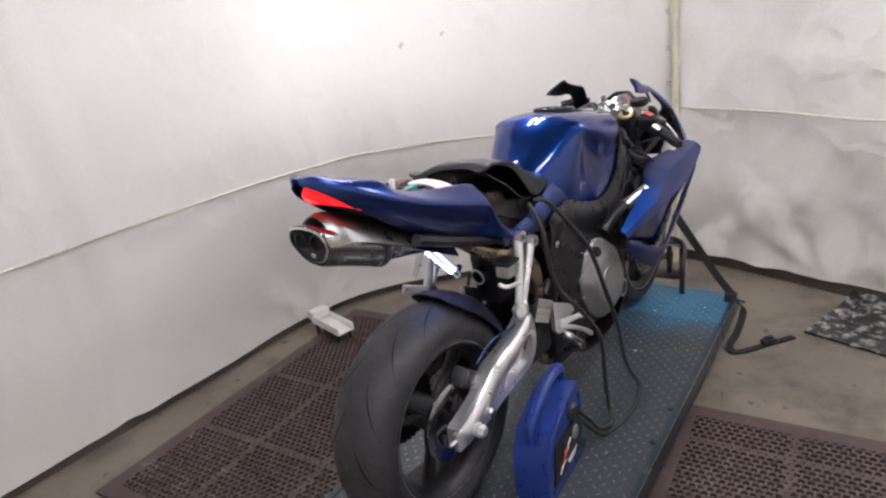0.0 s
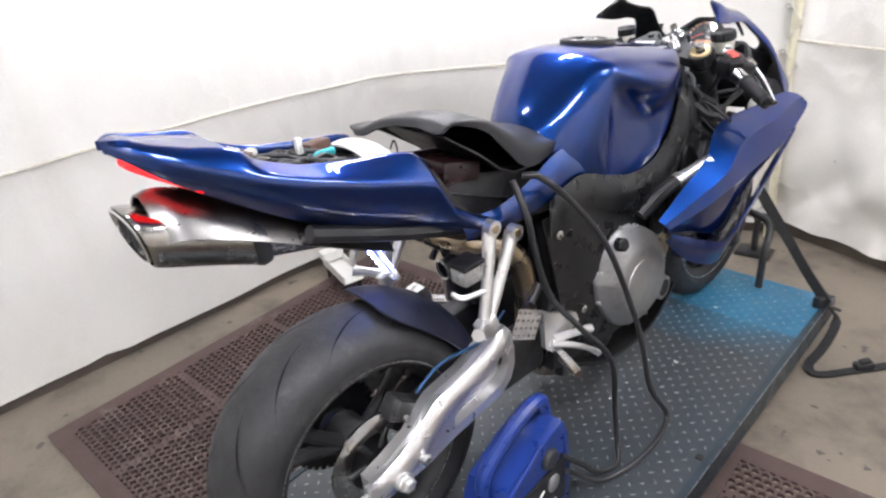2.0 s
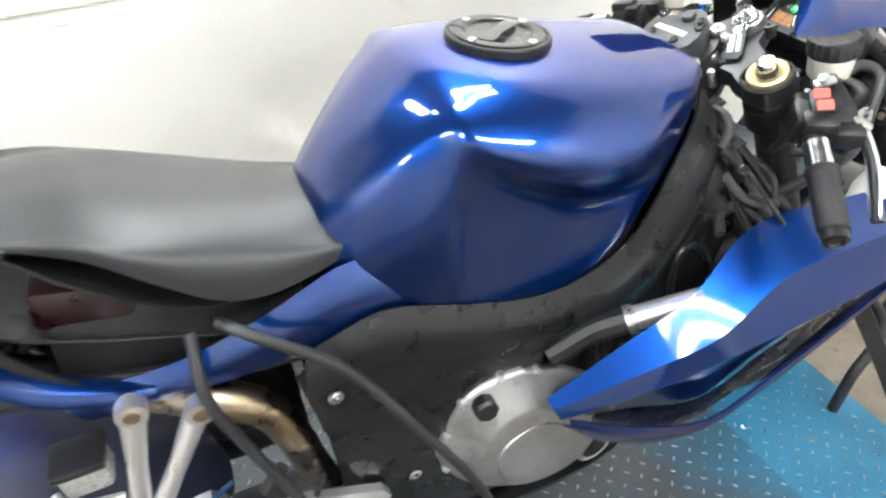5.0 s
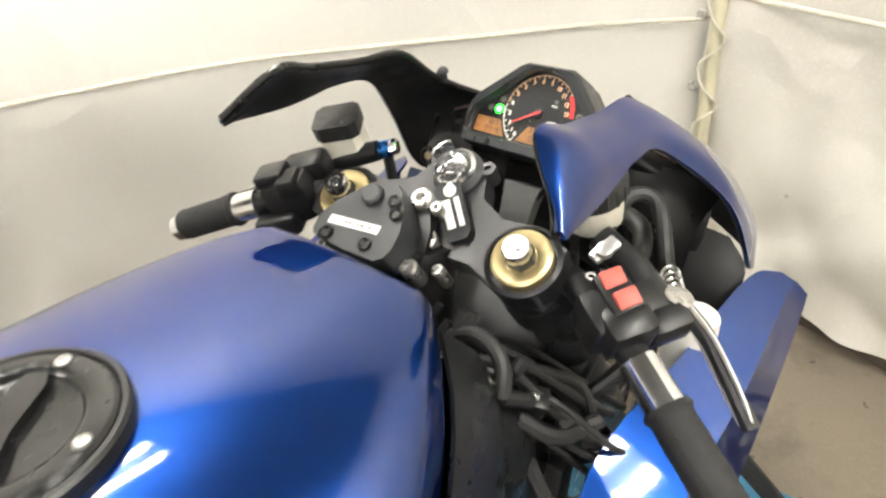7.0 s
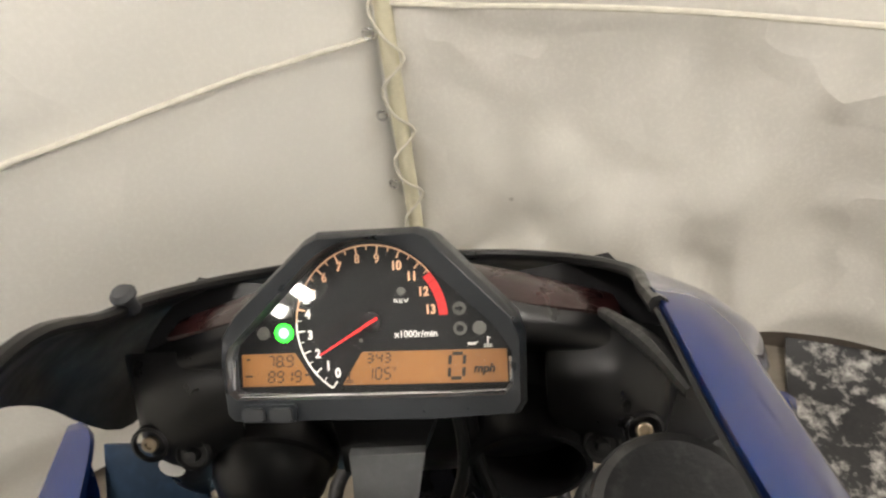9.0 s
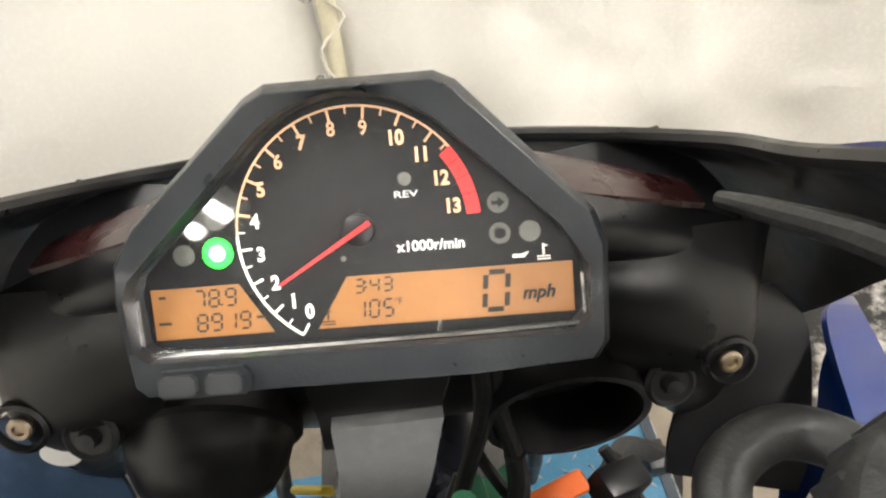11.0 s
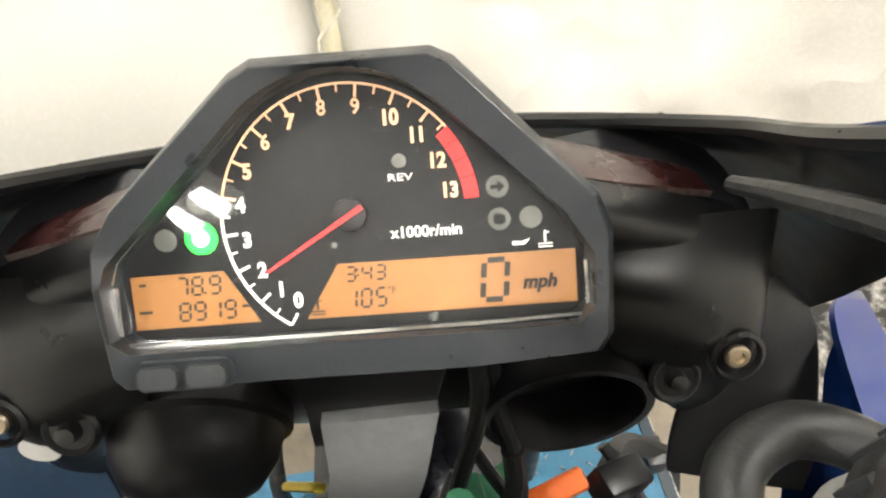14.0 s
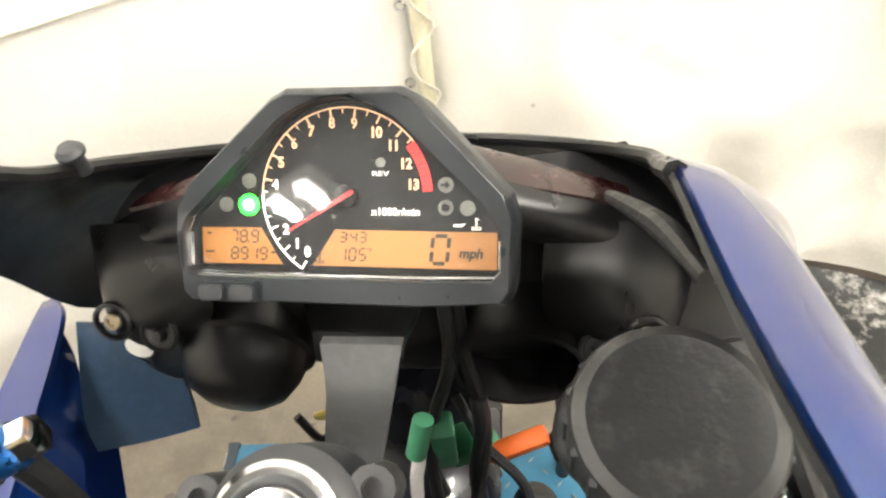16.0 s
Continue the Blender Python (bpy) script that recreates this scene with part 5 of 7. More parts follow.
# plastic duct ahead of the tank with an oval mouth painted on as shade
panel([((0.130, 1.036, 1.050), (0.134, 1.064, 1.025), (0.132, 1.090, 1.000)), ((0.152, 1.020, 0.950), (0.156, 1.075, 0.945), (0.146, 1.118, 0.930)), ((0.150, 0.980, 0.840), (0.157, 1.060, 0.850), (0.150, 1.142, 0.850)), ((0.150, 0.970, 0.760), (0.152, 1.050, 0.765), (0.150, 1.150, 0.780)), ((0.146, 0.990, 0.690), (0.150, 1.050, 0.690), (0.142, 1.110, 0.680))], "shroud", "duct_panel", "dark grey plastic duct panel", ku=4, kv=4)
for s in (1, -1):
    oval = [V3(s * 0.160, 1.068 + 0.036 * math.cos(a) - 0.018 * math.sin(a), 0.785 + 0.080 * math.sin(a)) for a in (k * math.pi / 12 for k in range(25))]
    bm = bm_new()
    tube(bm, oval, 0.006, 8, 1)
    part("duct_lip", bm, M["shroud"], bike)
    # near-black disc closes the lip, its colour standing in for a hollow's shade
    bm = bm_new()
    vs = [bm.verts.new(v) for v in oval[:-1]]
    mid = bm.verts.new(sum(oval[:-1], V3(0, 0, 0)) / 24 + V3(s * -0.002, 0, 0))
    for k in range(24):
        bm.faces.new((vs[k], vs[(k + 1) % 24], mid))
    part("duct_mouth_shade", bm, M["recess_shade"], bike, "near-black oval painted as the duct mouth's shaded hollow")
# clutch cover
CC = V3(0.150, 0.782, 0.590)
cap = [(0.0, 0.143), (0.010, 0.145), (0.016, 0.142), (0.019, 0.136), (0.024, 0.128), (0.036, 0.112), (0.046, 0.098), (0.049, 0.092), (0.050, 0.055), (0.051, 0.0)]
bm = bm_new()
lathe(bm, cap, CC, (1, 0, 0), 48, cap=False)
for v in bm.verts:
    d = v.co - CC
    if d.y > 0:
        v.co.y = CC.y + d.y * 1.22
    v.co.z = CC.z + d.z * (1.0 if d.z > 0 else 1.05) - d.y * 0.35
    if d.z > 0 and d.y < 0:
        v.co.y += 0.02
cc = part("clutch_cover", bm, M["cover"], bike, "cast silver clutch cover", smooth=50)
bm = bm_new()
lathe(bm, [(0, 0.035), (0.008, 0.034), (0.010, 0.028), (0.006, 0.026), (0.006, 0.0)], V3(0.186, 0.905, 0.508), (1, 0.05, 0), 24)
part("timing_cap", bm, M["cover"], cc)
bm = bm_new()
lathe(bm, [(0, 0.024), (0.002, 0.0235), (0.0, 0.018), (0.0, 0.0)], V3(0.1935, 0.9055, 0.508), (1, 0.05, 0), 24)
part("timing_plug", bm, M["dark"], cc, "dark hexagon-recessed timing plug")
bm = bm_new()
lathe(bm, [(0, 0.062), (0.004, 0.060), (0.005, 0.055), (0.005, 0.0)], V3(0.1995, 0.782, 0.588), (1, 0, 0.02), 36)
part("raised_panel", bm, M["cover"], cc)
bm = bm_new()
lathe(bm, [(0, 0.018), (0.018, 0.018), (0.022, 0.014), (0.022, 0.0)], V3(0.176, 0.712, 0.716), (1, -0.1, 0.25), 8)
part("oil_filler_cap", bm, M["black"], cc)
for i in range(11):
    a = radians(20 + i * 31)
    d = V3(0, math.cos(a) * 0.144 * (1.22 if math.cos(a) > 0 else 1), math.sin(a) * 0.144)
    d.z -= d.y * 0.35
    bolt(cc, CC + d + V3(0.006, 0.02 if (d.z > 0 and d.y < 0) else 0, 0), (1, 0, 0), 0.007, 0.012)
bm = bm_new()
skin(bm, [[V3(x, y, z) for x in (-0.13, -0.05, 0.05, 0.13)] for y, z in ((0.60, 0.40), (0.75, 0.33), (0.95, 0.33), (1.08, 0.42))], 3, 3, 0.01)
part("belly_guard", bm, M["black"], bike)
# radiator
bm = bm_new()
box(bm, (0, 1.10, 0.72), (0.34, 0.03, 0.28), (-18, 0, 0), 0.006)
part("radiator", bm, M["dark"], bike)

# passenger foot hangers, rider pegs and pedals
for s in (1, -1):
    bm = bm_new()
    for y0, z0, y1, z1 in ((0.307, 0.916, 0.258, 0.735), (0.370, 0.882, 0.268, 0.725)):
        tube(bm, [(s * 0.148, y0, z0), (s * 0.160, (y0 + y1) / 2, (z0 + z1) / 2), (s * 0.165, y1, z1)], [0.016, 0.012, 0.014], 8, 4)
    for y0, z0 in ((0.307, 0.916), (0.370, 0.882)):
        lathe(bm, [(0, 0.017), (0.02, 0.017)], V3(s * 0.145, y0, z0), (s, 0, 0), 16)
    box(bm, (s * 0.165, 0.262, 0.715), (0.03, 0.05, 0.045), (20, 0, 0), 0.008)
    tube(bm, [(s * 0.168, 0.255, 0.722), (s * 0.19, 0.225, 0.735), (s * 0.21, 0.195, 0.745)], [0.013, 0.011, 0.014], 8)
    hg = part("passenger_hanger", bm, M["alu"], bike, "silver cast passenger foot hanger", smooth=50)
    for y0, z0 in ((0.307, 0.916), (0.370, 0.882)):
        bolt(hg, V3(s * 0.1655, y0, z0), (s, 0, 0), 0.009, 0.002, "pipe")
    if s > 0:
        # heel plate with holes
        bm = bm_new()
        hm = Matrix(((0, 0, s, s * 0.166), (1, 0, 0, 0.378), (0, 1, 0, 0.656), (0, 0, 0, 1))) @ Matrix.Rotation(radians(-28), 4, "Z")
        nx, nz_, p = 5, 4, 0.0175
        for i in range(nx):
            for j in range(nz_):
                cx, cy = (i - (nx - 1) / 2) * p, (j - (nz_ - 1) / 2) * p
                oc = [(1, 0), (1, 1), (0, 1), (-1, 1), (-1, 0), (-1, -1), (0, -1), (1, -1)]
                for z0, z1 in ((0, 0.004),):
                    of = [bm.verts.new(hm @ V3(cx + a * p / 2, cy + b * p / 2, z1)) for a, b in oc]
                    inn = [bm.verts.new(hm @ V3(cx + math.cos(k * math.pi / 4) * 0.0046, cy + math.sin(k * math.pi / 4) * 0.0046, z1)) for k in range(8)]
                    low = [bm.verts.new(hm @ V3(cx + math.cos(k * math.pi / 4) * 0.0046, cy + math.sin(k * math.pi / 4) * 0.0046, z0)) for k in range(8)]
                    for k in range(8):
                        q = (k + 1) % 8
                        bm.faces.new((of[k], of[q], inn[q], inn[k]))
                        bm.faces.new((inn[k], inn[q], low[q], low[k]))
        weld(bm, 0.0003)
        part("heel_plate", bm, M["alu"], bike, "perforated aluminium heel plate")
    bm = bm_new()
    slab(bm, [(0.43, 0.66), (0.55, 0.60), (0.56, 0.575), (0.46, 0.535), (0.435, 0.56)], Matrix(((0, 0, s, s * 0.158), (1, 0, 0, 0), (0, 1, 0, 0), (0, 0, 0, 1))), 0.014, 0.004)
    pg = part("peg_bracket", bm, M["alu"], bike, "silver foot peg bracket")
    bm = bm_new()
    tube(bm, [(s * 0.165, 0.47, 0.545), (s * 0.21, 0.455, 0.537), (s * 0.262, 0.437, 0.530)], [0.011, 0.012, 0.012], 8)
    part("foot_peg", bm, M["chrome"], pg, "knurled metal foot peg")
    for i in range(7):
        bm = bm_new()
        lathe(bm, [(0, 0.0135), (0.003, 0.0135)], V3(s * (0.2 + 0.009 * i), 0.4585 - 0.0029 * i, 0.5385 - 0.0012 * i), (s, -0.32, -0.13), 8)
        part("peg_rib", bm, M["chrome"], pg)
    bm = bm_new()
    tube(bm, [(s * 0.175, 0.45, 0.57), (s * 0.20, 0.50, 0.548), (s * 0.215, 0.54, 0.522), (s * 0.226, 0.565, 0.500)], [0.010, 0.008, 0.007, 0.009], 8)
    tube(bm, [(s * 0.175, 0.46, 0.575), (s * 0.20, 0.52, 0.575), (s * 0.205, 0.56, 0.565)], [0.010, 0.009, 0.011], 8)
    part("brake_pedal", bm, M["alu"], pg, "silver foot lever")
    bm = bm_new()
    rod(bm, (s * 0.165, 0.40, 0.70), (s * 0.165, 0.43, 0.735), 0.009)
    rod(bm, (s * 0.165, 0.44, 0.60), (s * 0.165, 0.475, 0.685), 0.005)
    part("master_cylinder", bm, M["dark"], pg)
# rear brake reservoir
bm = bm_new()
box(bm, (0.150, 0.235, 0.846), (0.046, 0.052, 0.038), (0, 0, 0), 0.008)
rsv = part("rear_reservoir", bm, M["smoke"], bike, "translucent fluid reservoir")
bm = bm_new()
box(bm, (0.150, 0.235, 0.870), (0.052, 0.058, 0.012), (0, 0, 0), 0.004)
part("reservoir_cap", bm, M["black"], rsv)
bm = bm_new()
tube(bm, [(0.15, 0.19, 0.82), (0.165, 0.205, 0.808), (0.17, 0.26, 0.80)], 0.006)
part("reservoir_stay", bm, M["alu"], rsv)
# plug pipe and number plate lamp
bm = bm_new()
lathe(bm, [(0, 0.024), (0, 0.021), (0.05, 0.021)], (0.0, 0.30, 0.772), (0.1, 1, 0.1), 20, cap=False)
lathe(bm, [(0, 0.0245), (0.06, 0.0245)], (0.0, 0.302, 0.772), (0.1, 1, 0.1), 20, cap=False)
shr = part("shock_reservoir", bm, M["dark"], bike, "round shock reservoir end")
bm = bm_new()
lathe(bm, [(-0.002, 0.0245), (-0.003, 0.023), (-0.002, 0.0205), (0.002, 0.0205), (0.002, 0.0245)], (0.0, 0.299, 0.772), (0.1, 1, 0.1), 28, cap=False)
part("reservoir_rim", bm, M["alu"], shr, "bright silver rim")
bm = bm_new()
box(bm, (0, 0.40, 0.76), (0.09, 0.14, 0.18), (10, 0, 0), 0.02)
part("shock", bm, M["black"], bike)
bm = bm_new()
box(bm, (-0.02, 0.14, 0.938), (0.09, 0.06, 0.012), (0, 10, 0), 0.004)
slab(bm, [(-0.012, 0), (0.012, 0), (0.008, -0.115), (-0.008, -0.115)], pose(-0.045, 0.13, 0.935, 90, 25, 0), 0.004, 0.001)
slab(bm, [(-0.010, 0), (0.010, 0), (0.010, -0.115), (-0.010, -0.115)], pose(-0.03, 0.124, 0.938, 90, -57, 0), 0.004, 0.001)
lathe(bm, [(-0.003, 0.012), (0.003, 0.012), (0.003, 0.007), (-0.003, 0.007)], (0.066, 0.12, 0.868), (0, 1, 0), 16, cap=False)
lb = part("lamp_bracket", bm, M["alu"], bike, "silver plate lamp bracket")
bm = bm_new()
rod(bm, (-0.036, 0.114, 0.932), (0.062, 0.117, 0.868), 0.0035)
part("strip_backing", bm, M["white"], lb)
for i in range(9):
    f = (i + 0.5) / 9
    bm = bm_new()
    box(bm, V3(-0.034, 0.109, 0.930).lerp(V3(0.058, 0.112, 0.871), f), (0.0055, 0.004, 0.0055), (0, 33, 0), 0.001)
    part("led", bm, M["led"], lb, "lit blue-white diode")

# ---- fairing ----
UP = [((0.243, 0.774, 0.772), (0.258, 0.775, 0.764), (0.264, 0.782, 0.752), (0.258, 0.79, 0.742)), ((0.240, 0.89, 0.817), (0.278, 0.895, 0.799), (0.288, 0.90, 0.772), (0.258, 0.90, 0.702)), ((0.238, 0.99, 0.857), (0.290, 1.0, 0.827), (0.300, 1.01, 0.792), (0.258, 1.03, 0.650)),
      ((0.202, 1.115, 0.907), (0.275, 1.115, 0.876), (0.301, 1.125, 0.802), (0.256, 1.14, 0.690)), ((0.222, 1.27, 0.918), (0.282, 1.275, 0.894), (0.301, 1.28, 0.822), (0.258, 1.25, 0.745)), ((0.242, 1.40, 0.926), (0.280, 1.405, 0.91), (0.297, 1.41, 0.870), (0.278, 1.40, 0.832)), ((0.266, 1.435, 0.918), (0.284, 1.438, 0.907), (0.295, 1.442, 0.894), (0.290, 1.44, 0.884))]
panel(UP, "paint", "side_fairing", "glossy blue side fairing panel", 0.004, 5, 1, sm=30)
LOW = [((0.260, 0.80, 0.733), (0.262, 0.80, 0.723), (0.25, 0.80, 0.710)), ((0.281, 0.90, 0.684), (0.280, 0.89, 0.664), (0.260, 0.88, 0.632)), ((0.288, 1.03, 0.630), (0.285, 1.025, 0.604), (0.262, 1.02, 0.556)), ((0.288, 1.14, 0.674), (0.284, 1.135, 0.640), (0.252, 1.12, 0.560)), ((0.288, 1.25, 0.738), (0.284, 1.255, 0.712), (0.250, 1.26, 0.660)), ((0.290, 1.395, 0.838), (0.287, 1.40, 0.825), (0.266, 1.40, 0.80))]
panel(LOW, "paint", "lower_fairing_strip", "blue lower fairing strip", 0.004, 4, 3, sm=40)
panel([((0.225, 0.86, 0.76), (0.235, 0.86, 0.64)), ((0.235, 1.0, 0.82), (0.245, 1.0, 0.57)), ((0.22, 1.15, 0.88), (0.235, 1.13, 0.57)), ((0.225, 1.30, 0.88), (0.235, 1.28, 0.68))], "navy", "fairing_liner", "dark navy panel recessed inside the fairing", 0.003, 3, 3)

A_ = [(0.176, 1.117, 1.168), (0.133, 1.160, 1.205), (0.133, 1.200, 1.190), (0.131, 1.258, 1.171), (0.130, 1.32, 1.154), (0.142, 1.375, 1.105), (0.150, 1.43, 1.062), (0.125, 1.482, 1.024), (0.07, 1.508, 1.008), (0.0, 1.518, 1.002)]
C_ = [(0.178, 1.115, 1.166), (0.161, 1.168, 1.186), (0.157, 1.208, 1.175), (0.155, 1.255, 1.160), (0.157, 1.315, 1.140), (0.187, 1.372, 1.085), (0.208, 1.425, 1.014), (0.190, 1.508, 0.955), (0.10, 1.552, 0.94), (0.0, 1.565, 0.935)]
B_ = [(0.179, 1.114, 1.164), (0.173, 1.178, 1.150), (0.170, 1.214, 1.146), (0.168, 1.25, 1.143), (0.171, 1.302, 1.122), (0.216, 1.372, 1.034), (0.236, 1.428, 0.918), (0.215, 1.50, 0.885), (0.11, 1.585, 0.87), (0.0, 1.61, 0.865)]


def band(off=0.0):
    rows = []
    for a, c, b in zip(A_, C_, B_):
        a, c, b = Vector(a), Vector(c), Vector(b)
        k = Vector((-1, -0.25, -0.3)).normalized() * off
        ac, cb = (a + c) / 2 + (c - (a + b) / 2) * 0.35, (b + c) / 2 + (c - (a + b) / 2) * 0.35
        rows.append([a + k * 0.3, ac + k, c + k, cb + k, b + k * 0.3])
    return rows


for s in (1, -1):
    bm = bm_new()
    rows = band()
    skin(bm, rows if s > 0 else mirror_rows(rows), 5, 4, -0.003 * s)
    part("upper_cowl", bm, M["paint"], bike, "blue upper cowl arm without its windscreen", smooth=50)
    bm = bm_new()
    rows = band(0.007)
    skin(bm, rows if s > 0 else mirror_rows(rows), 5, 4, -0.002 * s)
    part("cowl_liner", bm, M["black"], bike, "black inner face of the upper cowl", smooth=50)
    bm = bm_new()
    tube(bm, [(s * x, y - 0.002, z + 0.0015) for x, y, z in (A_[4:] if s > 0 else A_)], 0.0042, 8, 5)
    part("cowl_rim", bm, M["boss"], bike, "glossy black rolled rim of the cowl")
    bolt(bike, V3(s * 0.147, 1.190, 1.190), (s * 0.5, 0, 0.85), 0.003, 0.0012, "black")
    bolt(bike, V3(s * 0.140, 1.424, 1.018), (0, -0.8, 0.6), 0.008, 0.006, "black")

# ---- forks and steering ----
FD = V3(0, 0.407, -0.914)
CM = Matrix(((1, 0, 0, 0.007), (0, 0.914, -0.407, 1.168), (0, 0.407, 0.914, 1.074), (0, 0, 0, 1)))
EZ = V3(0, -0.407, 0.914)
bm = bm_new()
half = [(0.14, 0.0), (0.130, -0.026), (0.092, -0.030), (0.06, -0.019), (0.012, -0.021)]
out = half + [(-x, y) for x, y in half[::-1]] + [(-0.134, 0.024), (-0.098, 0.034), (-0.068, 0.031), (-0.040, 0.044), (-0.030, 0.066), (-0.014, 0.074), (0.014, 0.074), (0.030, 0.066), (0.040, 0.044), (0.068, 0.031), (0.098, 0.034), (0.134, 0.024)]
slab(bm, out, CM @ Matrix.Translation((0, 0, -0.028)), 0.028, 0.005)
clamp = part("triple_clamp", bm, M["satin"], bike, "charcoal upper triple clamp")
for x in (0.106, -0.098):
    c = CM @ V3(x, 0, 0)
    bm = bm_new()
    lathe(bm, [(-0.02, 0.034), (0.004, 0.034), (0.006, 0.030), (-0.02, 0.029)], c, EZ, 28, cap=False)
    part("clamp_ring", bm, M["black"], clamp)
    bm = bm_new()
    lathe(bm, [(-0.03, 0.0265), (0.010, 0.0265), (0.012, 0.024), (0.010, 0.016), (0.008, 0.014)], c, EZ, 28)
    fk = part("fork_cap", bm, M["gold"], bike, "gold anodised fork cap")
    bm = bm_new()
    lathe(bm, [(0.008, 0.0135), (0.018, 0.0132), (0.020, 0.010)], c, EZ, 6)
    part("preload_nut", bm, M["dark"], fk)
    bm = bm_new()
    lathe(bm, [(0.018, 0.0118), (0.027, 0.0118), (0.029, 0.0105), (0.029, 0.0065), (0.0275, 0.006), (0.0275, 0.0035), (0.031, 0.0032), (0.031, 0.0)], c, EZ, 24)
    part("adjuster", bm, M["chrome"], fk)
    bm = bm_new()
    lathe(bm, [(0.0, 0.0255), (0.30, 0.0265), (0.31, 0.029), (0.36, 0.029), (0.37, 0.0265), (0.44, 0.0265), (0.445, 0.021), (0.66, 0.021)], c, FD, 24)
    lg = part("fork_leg", bm, M["dark"], bike, "dark upside-down fork leg")
    bm = bm_new()
    lathe(bm, [(0.0, 0.0195), (0.06, 0.03), (0.12, 0.03)], c + FD * 0.62, FD, 16)
    part("axle_clamp", bm, M["dark"], lg)
bm = bm_new()
box(bm, CM @ V3(0, 0, -0.21), (0.27, 0.085, 0.035), (24, 0, 0), 0.012)
part("lower_clamp", bm, M["satin"], bike)
rows = []
bm = bm_new()
for a in range(-70, 75, 15):
    q = radians(a)
    rows.append([FX + V3(x, 0.325 * math.sin(q) - 0.03, (0.325 - 0.03 * (abs(x) / 0.065) ** 2) * math.cos(q)) for x in (-0.068, -0.05, 0, 0.05, 0.068)])
skin(bm, rows, 3, 3, -0.003)
part("front_fender", bm, M["navy"], bike, "dark navy front fender")
# steering damper cover
bm = bm_new()
slab(bm, [(-0.064, -0.056), (-0.060, -0.061), (-0.024, -0.064), (0.012, -0.063), (0.019, -0.058), (0.022, -0.048), (0.020, -0.032), (0.013, -0.015), (-0.002, 0.003), (-0.010, 0.009), (-0.026, 0.010), (-0.040, -0.004), (-0.057, -0.024), (-0.066, -0.042)], CM @ Matrix.Translation((0, 0, 0.020)), 0.034, 0.006)
dm = part("damper_cover", bm, M["satin"], bike, "grey steering damper cover with a white label")
bm = bm_new()
slab(bm, [(-0.066, -0.060), (-0.022, -0.068), (0.024, -0.067), (0.033, -0.054), (0.029, -0.032), (0.022, -0.010), (0.008, 0.012), (-0.028, 0.014), (-0.060, -0.022)], CM @ Matrix.Translation((0, 0, 0.0)), 0.020, 0.003)
part("damper_body", bm, M["black"], dm)
bm = bm_new()
lm = CM @ pose(-0.026, -0.040, 0.0541, 0, 0, 6)
slab(bm, [(-0.027, -0.004), (0.027, -0.004), (0.027, 0.004), (-0.027, 0.004)], lm, 0.0006)
part("label_sticker", bm, M["label"], dm, "small white sticker")
for i in range(8):
    bm = bm_new()
    w = 0.003 if i % 3 else 0.0014
    slab(bm, [(-w / 2, -0.0015), (w / 2, -0.0015), (w / 2, 0.0015), (-w / 2, 0.0015)], lm @ Matrix.Translation((-0.012 + i * 0.0042, 0, 0.0006)), 0.0003)
    part("lettering_bar", bm, M["lampoff"], dm, smooth=0)
for x, y in ((-0.047, -0.056), (-0.004, -0.053), (-0.001, -0.008), (0.008, -0.019)):
    bm = bm_new()
    lathe(bm, [(-0.004, 0.0062), (0.003, 0.0062), (0.004, 0.005), (0.0015, 0.003), (0.0015, 0)], CM @ V3(x, y, 0.054), EZ, 14)
    part("cover_screw", bm, M["black"], dm)
bm = bm_new()
lathe(bm, [(0, 0.0105), (0.006, 0.010), (0.008, 0.008), (0.008, 0)], CM @ V3(-0.024, -0.010, 0.053), EZ, 20)
part("damper_knob", bm, M["satin"], dm)
for x, y, z, r in ((0.027, -0.050, 0.028, 0.0085), (0.0, 0.014, 0.028, 0.010), (0.016, 0.012, 0.022, 0.006), (0.016, -0.016, 0.012, 0.011), (-0.066, -0.062, 0.030, 0.006), (0.040, -0.036, 0.006, 0.006)):
    bm = bm_new()
    lathe(bm, [(-0.025, r), (0.0, r), (0.002, r * 0.8), (0.002, r * 0.5), (-0.004, r * 0.45), (-0.004, 0)], CM @ V3(x, y, z), EZ, 18)
    part("damper_bolt", bm, M["bolt"], dm, "bright zinc bolt")
# ignition lock and key
IG = CM @ V3(0.003, 0.060, 0.004)
bm = bm_new()
lathe(bm, [(-0.034, 0.025), (0.0, 0.025), (0.004, 0.022), (0.006, 0.018), (0.010, 0.017), (0.012, 0.015), (0.009, 0.012), (0.009, 0)], IG, EZ, 28)
ig = part("ignition_lock", bm, M["satin"], bike, "dark ignition lock with a key in it")
for a in (25, 165, 270):
    bm = bm_new()
    lathe(bm, [(-0.02, 0.0075), (0.0, 0.0075), (0.0, 0.0035), (-0.004, 0.0035)], IG + CM.to_3x3() @ V3(0.029 * math.cos(radians(a)), 0.029 * math.sin(radians(a)), 0), EZ, 12)
    part("lock_lug", bm, M["dark"], ig)
bm = bm_new()
lathe(bm, [(0.004, 0.0205), (0.009, 0.0205), (0.011, 0.0185), (0.010, 0.0145), (0.013, 0.0125), (0.014, 0.009), (0.012, 0)], IG, EZ, 32)
part("lock_cap", bm, M["chrome"], ig)
km = CM @ pose(-0.002, 0.062, 0.014, 90, 0, 60)
bm = bm_new()
slab(bm, [(-0.004, 0), (0.004, 0), (0.004, 0.006), (0.010, 0.010), (0.010, 0.026), (0.006, 0.03), (-0.006, 0.03), (-0.010, 0.026), (-0.010, 0.010), (-0.004, 0.006)], km, 0.0025, 0.0008)
part("key", bm, M["chrome"], ig)
